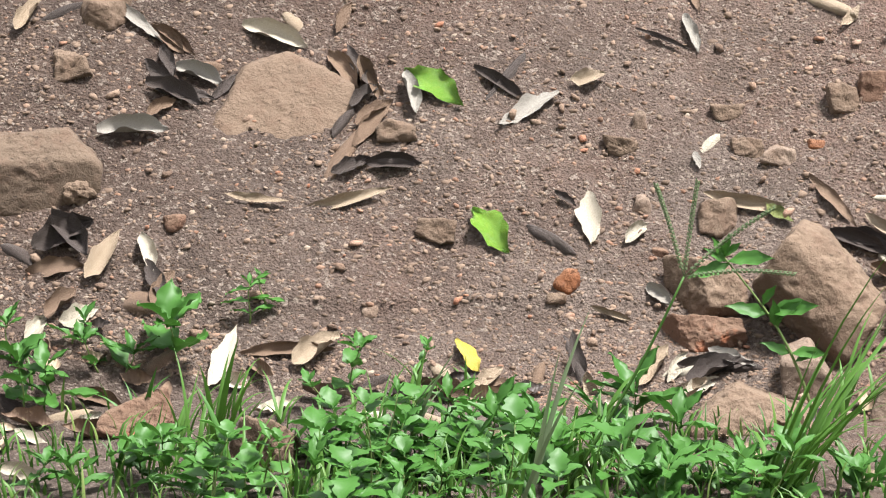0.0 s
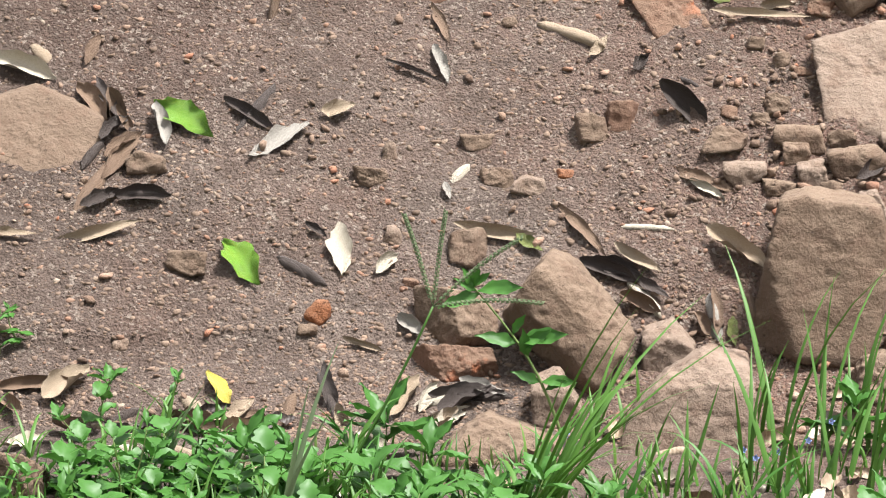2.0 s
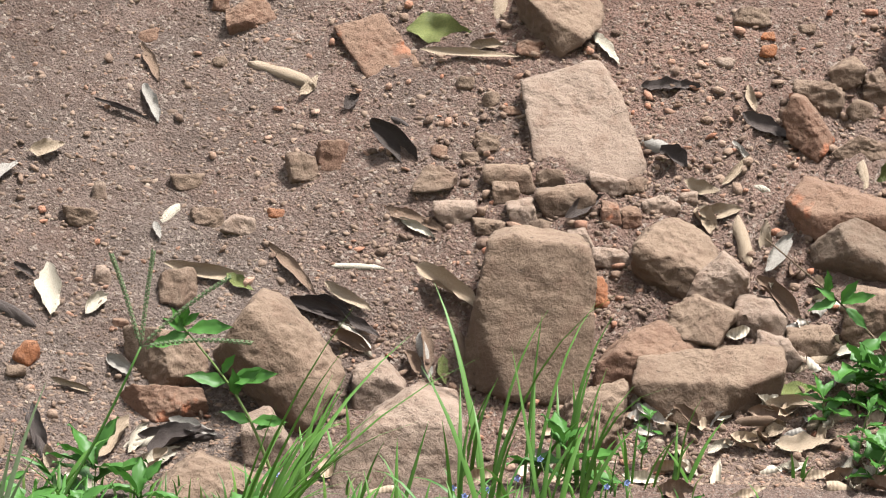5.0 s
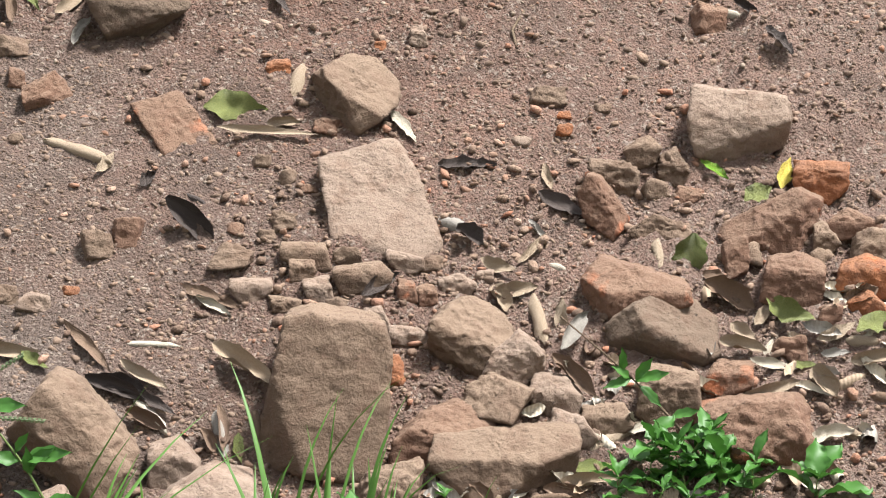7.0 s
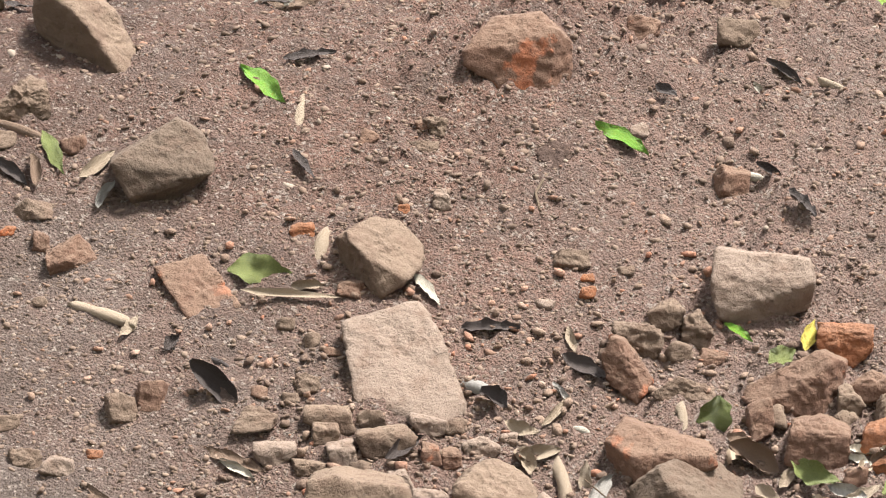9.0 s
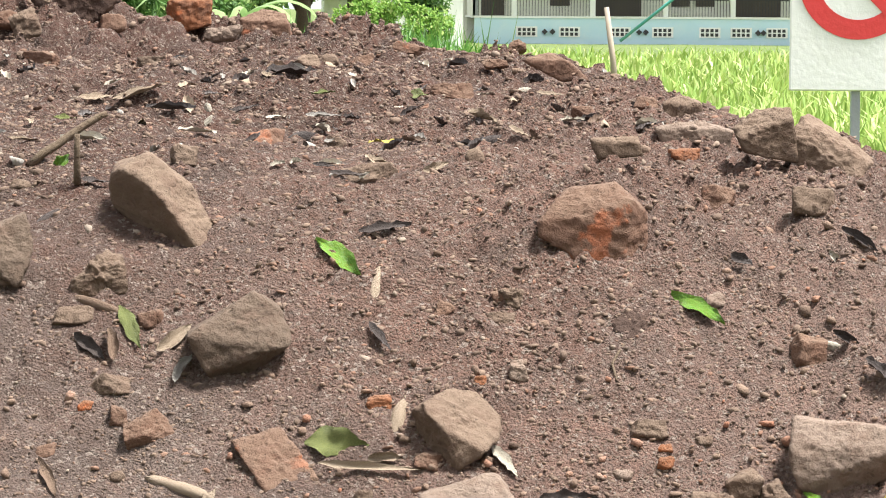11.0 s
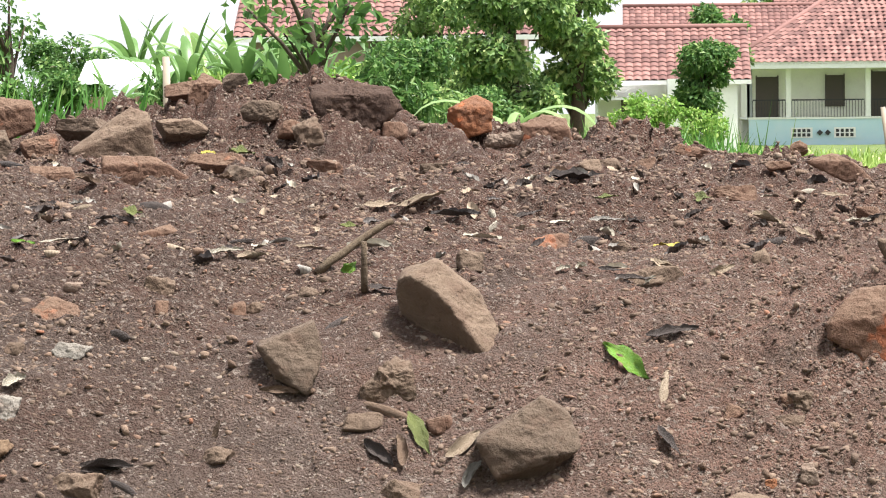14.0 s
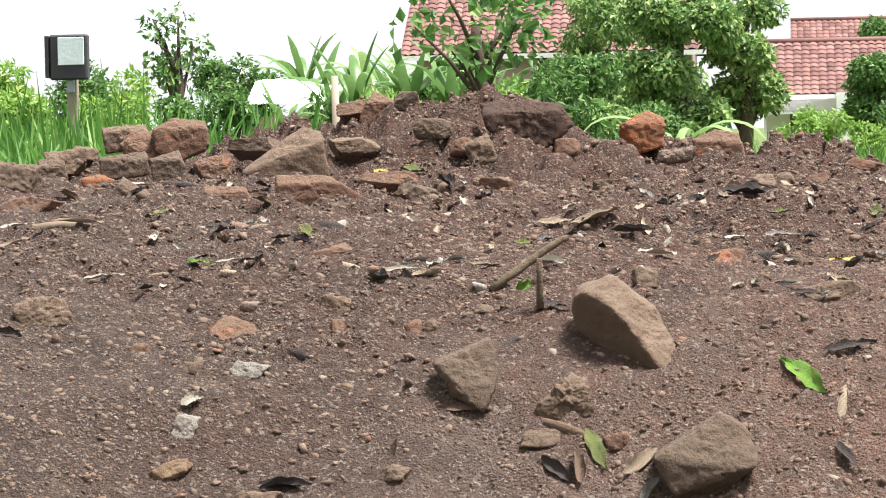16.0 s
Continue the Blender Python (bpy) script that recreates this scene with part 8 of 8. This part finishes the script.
# white sheet roof and old brick wall
shed = tagged(new("shed"), "low shed with a white sheet roof and old brick wall", "shed")
shed.location = (-12.6, 79.0, 0)
boxed("brick_wall", old_brick, shed, 0, 2.4, -0.3, 0, 0, 2.05)
bm = bmesh.new()
for k in range(13):
    x = 2.3 * k / 12
    for y, z in ((-0.5, 2.25), (1.2, 2.85)):
        bm.verts.new((x, y, z + 0.10 * math.sin(x * 1.9 + 0.6) + 0.02 * (k % 2)))
bm.verts.ensure_lookup_table()
for k in range(12):
    bm.faces.new([bm.verts[i] for i in (2 * k, 2 * k + 2, 2 * k + 3, 2 * k + 1)])
part("roof_sheet", bm, sheet_white, shed, "white sagging roof sheet")
for x in (0.1, 2.2):
    boxed("shed_post", grey_wood, shed, x - 0.04, x + 0.04, -0.4, -0.32, 0, 2.3)


# ---- trees and shrubs ----
def leaf_cloud(name, centres, radii, count, size, seed, material, long=1.8):
    """Leaves as bent four-cornered blades, thick at the outside of lumps of foliage; one mesh."""
    rng = np.random.default_rng(seed)
    centres, radii = np.array(centres, float), np.array(radii, float)
    which = rng.choice(len(centres), count, p=radii ** 2 / (radii ** 2).sum())
    d = rng.normal(size=(count, 3))
    d /= np.linalg.norm(d, axis=1)[:, None]
    p = centres[which] + d * (radii[which] * rng.uniform(0.35, 1.08, count) ** 0.6)[:, None] * np.array([1, 1, 0.8])
    ax = rng.normal(size=(count, 3)) + d * 0.8 + np.array([0, 0, -0.5])
    ax /= np.linalg.norm(ax, axis=1)[:, None]
    n = d + rng.normal(size=(count, 3)) * 0.6 + np.array([0, -0.3, 1.1])
    s = np.cross(n, ax)
    s /= np.linalg.norm(s, axis=1)[:, None] + 1e-9
    n = np.cross(ax, s)
    l = size * rng.uniform(0.6, 1.3, count)[:, None]
    w = l / long / 2
    v = np.stack([p, p + ax * l * 0.5 + s * w + n * w * 0.3, p + ax * l - n * l * 0.15, p + ax * l * 0.5 - s * w + n * w * 0.3], 1)
    i = np.arange(count)[:, None] * 4
    faces = np.concatenate([i + [[0, 1, 2]], i + [[0, 2, 3]]])
    return mesh_from(name, v.reshape(-1, 3), faces, material, True)


bark = rock_material("tree_bark", (0.07, 0.05, 0.035), (0.20, 0.15, 0.11), (0.2, 0.16, 0.12), 0.1)


def tree(x, y, height, spread, seed, material, label, count=2600, leaf_size=0.30, low=0.3, name="tree", lumps=16, long=1.8):
    rnd = random.Random(seed)
    t = tagged(new(name), label, name)
    t.location = (x, y, 0)
    pts = [Vector((0.1 * math.sin(k + seed), 0.1 * math.cos(k * 1.3 + seed), height * 0.72 * k / 5)) for k in range(6)]
    trunk = part("trunk", tube(pts, [0.045 * height ** 0.9 * (1 - 0.13 * k) + 0.01 for k in range(6)], 8), bark, t)
    centres, radii = [], []
    for k in range(lumps):
        h = height * rnd.uniform(low, 0.88)
        f = math.sin(math.pi * min(1, max(0.12, (h / height - low * 0.6) / (1.05 - low * 0.6)))) ** 0.7
        r, a = spread * f * rnd.uniform(0.25, 0.85), rnd.uniform(0, 6.28)
        c = Vector((r * math.cos(a), r * math.sin(a), h))
        centres.append(c)
        radii.append(spread * rnd.uniform(0.26, 0.48))
        if k < 8:
            i = min(4, int(h * 0.75 / (height * 0.72) * 5))
            part("limb", tube([pts[i], pts[i].lerp(c, 0.5) + Vector((0, 0, 0.1)), c], [0.018 * height ** 0.8, 0.011 * height ** 0.8, 0.004 * height], 5), bark, trunk)
    part("crown", leaf_cloud("crown", centres, radii, int(count * 1.7) if count > 1000 else count, leaf_size * 0.8, seed, material, long), None, t)
    return t


tree(-2.9, 100, 6.6, 1.85, 1, leaf_dark, "dense dark green tree before the houses", 7500, 0.30, 0.12, lumps=26)
tree(-5.6, 104, 6.4, 1.8, 13, leaf_dark, "dark green leafy tree behind the mound", 4500, 0.28, 0.15, lumps=20)
tree(-1.3, 118, 8.0, 1.9, 12, leaf_dark, "tall dark green tree between the houses", 3500, 0.34, 0.3)
tree(3.1, 110, 4.1, 1.15, 2, leaf_mid, "rounded green tree beside the blue house", 4200, 0.24, 0.12, lumps=20)
tree(0.9, 90, 2.15, 0.95, 3, leaf_light, "bright green shrub in the field", 3000, 0.17, 0.1, name="shrub")
tree(2.3, 95, 1.7, 0.8, 31, leaf_light, "low pale green shrub in the field", 1800, 0.16, 0.1, name="shrub")
tree(-4.7, 80, 3.6, 1.3, 4, leaf_mid, "green leafy tree behind the mound", 3800, 0.20, 0.12, lumps=20)
tree(-3.1, 78, 2.5, 0.9, 41, leaf_mid, "green shrub behind the mound", 2600, 0.18, 0.1, name="shrub")
tree(-6.3, 84, 3.0, 0.9, 42, leaf_light, "light green shrub behind the mound", 2000, 0.2, 0.15, name="shrub")
tree(-15.0, 90, 4.1, 1.5, 5, leaf_mid, "green rounded tree across the field", 4200, 0.22, 0.15, lumps=20)
tree(-12.3, 62, 3.0, 1.0, 6, leaf_light, "bright green shrub with pale young leaves", 2600, 0.2, 0.1, name="shrub", long=2.6)
tree(-13.6, 58, 3.1, 1.2, 7, leaf_light, "bright green shrub beside the tall grass", 3000, 0.2, 0.1, name="shrub", long=2.6)
tree(-11.1, 60, 2.5, 0.7, 8, leaf_mid, "green shrub across the field", 1800, 0.18, 0.1, name="shrub")
tree(-14.5, 56, 2.9, 1.1, 61, leaf_light, "bright yellow-green shrub behind the tall grass", 2800, 0.2, 0.1, name="shrub", long=2.6)
tree(-12.6, 55, 2.6, 0.9, 62, leaf_light, "bright yellow-green shrub with drooping leaves", 2400, 0.2, 0.1, name="shrub", long=2.6)
tree(-10.2, 63, 2.5, 0.6, 63, leaf_mid, "dense green shrub across the field", 1800, 0.18, 0.1, name="shrub")
tree(-5.6, 75, 2.9, 0.9, 64, leaf_mid, "bushy green shrub before the tiled house", 2600, 0.19, 0.1, name="shrub")
for x, y, h, r, seed, mat, text in ((-8.7, 66, 2.6, 0.9, 71, leaf_mid, "bushy green shrub among banana plants"), (-7.6, 64, 2.4, 0.9, 72, leaf_light, "light green shrub among banana plants"),
                                    (-6.6, 67, 3.0, 1.0, 73, leaf_mid, "tall green shrub among banana plants"), (-5.5, 65, 2.7, 0.9, 74, leaf_light, "leafy shrub with pale new leaves"),
                                    (-4.6, 68, 2.9, 0.9, 75, leaf_mid, "green shrub behind the crest"), (-3.6, 70, 2.6, 0.8, 76, leaf_dark, "dark green shrub behind the crest")):
    tree(x, y, h, r, seed, mat, text, 1500, 0.30, 0.1, name="shrub", long=3.2)
tree(-15.2, 60, 3.0, 1.2, 9, leaf_light, "light green shrub at the field's edge", 2600, 0.2, 0.1, name="shrub", long=2.6)
tree(-13.6, 75, 4.9, 0.9, 10, leaf_mid, "slender thinly leaved tree against the sky", 500, 0.24, 0.45)
tree(-5.6, 62, 4.9, 1.5, 11, leaf_mid, "open branched tree with large drooping leaves", 300, 0.34, 0.6, long=1.5)
tree(4.2, 140, 6.4, 1.3, 17, leaf_mid, "green tree between the tiled roofs", 2600, 0.3, 0.4)
tree(10.5, 185, 12.5, 3.5, 14, leaf_dark, "tall tree behind the roofs", 2500, 0.5, 0.3)
tree(-9.0, 100, 4.4, 1.2, 15, leaf_mid, "green tree beside the pink house", 2400, 0.25, 0.2)
tree(-20.0, 95, 4.0, 2.0, 16, leaf_mid, "green tree at the end of the field", 3000, 0.25, 0.15)


def banana(x, y, height, seed, count=8, label="banana plant with broad arching leaves", material=None, wide_by=1.0, arch=(1.0, 2.7)):
    rnd = random.Random(seed)
    b = tagged(new("banana_plant"), label, "banana plant", "banana plants across the field")
    b.location = (x, y, 0)
    stem_h = height * 0.56
    part("stem", tube([(0, 0, 0), (0.03, 0, stem_h * 0.5), (0, 0, stem_h)], [height * 0.045, height * 0.038, height * 0.02], 8), stem_green, b)
    for k in range(count):
        a = 6.283 * k / count + rnd.uniform(-0.4, 0.4)
        length, wide = height * rnd.uniform(0.38, 0.58), height * rnd.uniform(0.035, 0.055) * wide_by
        rise, bend = rnd.uniform(1.0, 1.5), rnd.uniform(*arch)
        out, side = Vector((math.cos(a), math.sin(a), 0)), Vector((-math.sin(a), math.cos(a), 0))
        p, ang = Vector((0, 0, stem_h)), rise
        verts, faces = [], []
        for i in range(12):
            t = i / 11
            d = out * math.cos(ang) + Vector((0, 0, 1)) * math.sin(ang)
            n = side.cross(d)
            w = wide * math.sin(math.pi * min(1, 0.06 + 0.94 * t) ** 0.7) ** 0.6 * (1 + 0.15 * math.sin(9 * t + seed))
            verts += [p - side * w + n * w * 0.35, p, p + side * w * rnd.uniform(0.8, 1.05) + n * w * 0.35]
            p = p + d * (length / 11)
            ang -= bend / 11 * (0.5 + t)
        for i in range(11):
            q = 3 * i
            faces += [(q, q + 1, q + 4, q + 3), (q + 1, q + 2, q + 5, q + 4)]
        part("leaf", mesh_from("leaf", verts, faces, material or leaf_banana), None, b)
    return b


banana(-0.98, 30.0, 2.2, 1, 6, "banana plant with pale arching leaves behind the mound", wide_by=0.62, arch=(2.2, 3.4))
banana(-0.4, 33.0, 1.6, 2, 6, "young banana plant behind the mound", wide_by=0.6, arch=(2.0, 3.2))
for i, (x, y, h) in enumerate(((-7.6, 70, 3.5), (-8.4, 69, 3.1), (-6.9, 72, 3.3), (-6.2, 68, 2.9), (-9.2, 76, 3.2), (-5.4, 74, 3.0), (-11.3, 92, 4.3), (-13.0, 95, 4.2), (-3.9, 118, 6.6), (-9.8, 72, 2.6))):
    banana(x, y, h, 20 + i, 8, material=leaf_banana_shaded if i % 3 else leaf_banana, wide_by=0.8)
for i, (x, y, h) in enumerate(((-8.9, 67, 3.3), (-8.35, 66, 3.6), (-7.85, 68, 3.4), (-7.3, 66, 3.7), (-6.9, 67, 3.2), (-6.45, 66, 3.6), (-5.9, 68, 3.4), (-9.35, 63, 2.7), (-13.9, 98, 5.0))):
    banana(x, y, h * 0.95, 50 + i, 9, "banana plant with upright torn leaves across the field", leaf_banana_shaded, 0.75, (0.4, 2.4))


# ---- grass of the field ----
def grass_field(name, x0, x1, y0, y1, count, height, width, seed, material, label, clear=0.25):
    rng = np.random.default_rng(seed)
    u = rng.random(count)
    y = y0 * (y1 / y0) ** u
    x = rng.uniform(x0, x1, count) * y / y0
    z = ground_z(x, y)
    keep = (mound_height(x, y) < clear)
    x, y, z = x[keep], y[keep], z[keep]
    n = len(x)
    h = height * rng.uniform(0.5, 1.15, n) * (0.8 + 0.5 * value_noise(x * 0.7, y * 0.7, seed))
    a, lean = rng.uniform(0, 6.283, n), rng.uniform(0.05, 0.55, n)
    w = width * (0.6 + 0.7 * rng.random(n)) * np.sqrt(y / y0)
    sx = np.where(rng.random(n) < 0.5, 1, -1) * w / 2
    root = np.stack([x, y, z], 1)
    d1 = np.stack([np.cos(a) * lean * 0.4, np.sin(a) * lean * 0.4, np.ones(n) * 0.55], 1) * h[:, None]
    d2 = np.stack([np.cos(a) * lean * 1.3, np.sin(a) * lean * 1.3, 1 - lean * 0.5], 1) * h[:, None]
    s = np.stack([sx, 0.3 * sx, 0 * sx], 1)
    v = np.stack([root - s, root + s, root + d1 - s * 0.8, root + d1 + s * 0.8, root + d2], 1)
    i = np.arange(n)[:, None] * 5
    quads = (i + [[0, 1, 3, 2]]).tolist()
    tris = (i + [[2, 3, 4]]).tolist()
    return tagged(new(name, mesh_from(name, v.reshape(-1, 3), quads + tris, material)), label, "grass", kind="stuff")


grass_field("field_grass", -0.2, 3.2, 12.5, 110, 26000, 0.55, 0.022, 1, field_grass, "bright green grass of the field behind the mound")
grass_field("field_grass", 0.6, 3.4, 13.0, 34, 7000, 0.62, 0.03, 4, field_grass, "lush bright green grass beside the mound", 0.3)
grass_field("tall_grass", -5.6, -2.6, 18.0, 40, 13000, 1.95, 0.05, 2, reed_green, "tall dark green grass beside the mound", 0.4)
grass_field("field_grass", -3.0, 0.9, 20.0, 70, 9000, 1.55, 0.03, 3, reed_green, "green grass of the field behind the mound")

# ---- lamp, posts, rope and sign ----
lamp = tagged(new("floodlight"), "black floodlight with a pale glass on a wooden post", "floodlight")
lamp.location = (-6.29, 29.34, 0)
boxed("post", grey_wood, lamp, -0.045, 0.045, 0.09, 0.18, 0, 2.5, bevel=0.008)
boxed("housing", black_iron, lamp, -0.17, 0.17, -0.04, 0.085, 2.13, 2.53, bevel=0.015)
boxed("side_fin", black_iron, lamp, -0.205, -0.176, -0.06, 0.05, 2.15, 2.52)
# white reflection put into the glass colour: pale base, whiter patches
glass = paint("lamp_glass", (0.62, 0.68, 0.69), 0.12, (0.80, 0.84, 0.84), 0.7, 8)
boxed("glass", glass, lamp, -0.09, 0.145, -0.055, -0.044, 2.26, 2.505, bevel=0.004, label="flat lamp glass with its white reflection painted in")
boxed("bracket", grey_metal, lamp, -0.03, 0.03, 0.02, 0.088, 2.02, 2.126)

fence_post = tagged(new("post", None), "weathered grey wooden post in the field", "post")
fence_post.location = (-7.93, 59.5, 0)
part("shaft", tube([(0, 0, 0), (0.02, 0, 1.3), (0, 0, 2.64)], [0.08, 0.075, 0.065], 8), grey_wood, fence_post)
field_post = tagged(new("post", None), "leaning grey wooden post before the house", "post")
field_post.location = (4.88, 59.8, 0)
part("shaft", tube([(0.05, 0, 0), (0, 0, 0.65), (-0.13, 0, 1.62)], [0.06, 0.055, 0.045], 8), grey_wood, field_post)
bm = tube([(5.0, 59.8, 1.02), (5.9, 59.7, 1.75), (7.3, 59.6, 2.95), (9.0, 59.4, 4.4)], [0.03] * 4, 6)
data = bpy.data.meshes.new("rope")
bm.to_mesh(data)
bm.free()
data.materials.append(teal)
tagged(new("rope", data), "taut green rope tied to the leaning post", "rope")

sign = tagged(new("sign"), "white prohibition sign with a red ring and bar", "sign")
sign.location = (2.07, 15.36, 0)
boxed("board", sign_white, sign, 0, 0.62, 0, 0.02, 1.23, 2.15, bevel=0.006, label="white sign board")
boxed("post", grey_metal, sign, 0.29, 0.33, 0.024, 0.064, 0, 2.1)
bm = bmesh.new()
ring = 64
inner = [bm.verts.new((0.31 + 0.185 * math.cos(6.2832 * k / ring), -0.005, 1.74 + 0.185 * math.sin(6.2832 * k / ring))) for k in range(ring)]
outer = [bm.verts.new((0.31 + 0.275 * math.cos(6.2832 * k / ring), -0.005, 1.74 + 0.275 * math.sin(6.2832 * k / ring))) for k in range(ring)]
for k in range(ring):
    bm.faces.new((inner[k], inner[(k + 1) % ring], outer[(k + 1) % ring], outer[k]))
part("ring", bm, sign_red, sign, "red ring")
bm = bmesh.new()
bmesh.ops.create_cube(bm, size=1.0, matrix=Matrix.Translation((0.31, -0.006, 1.74)) @ Matrix.Rotation(radians(45), 4, "Y") @ Matrix.Diagonal((0.40, 0.002, 0.055, 1)))
part("bar", bm, sign_red, sign, "red slanting bar")
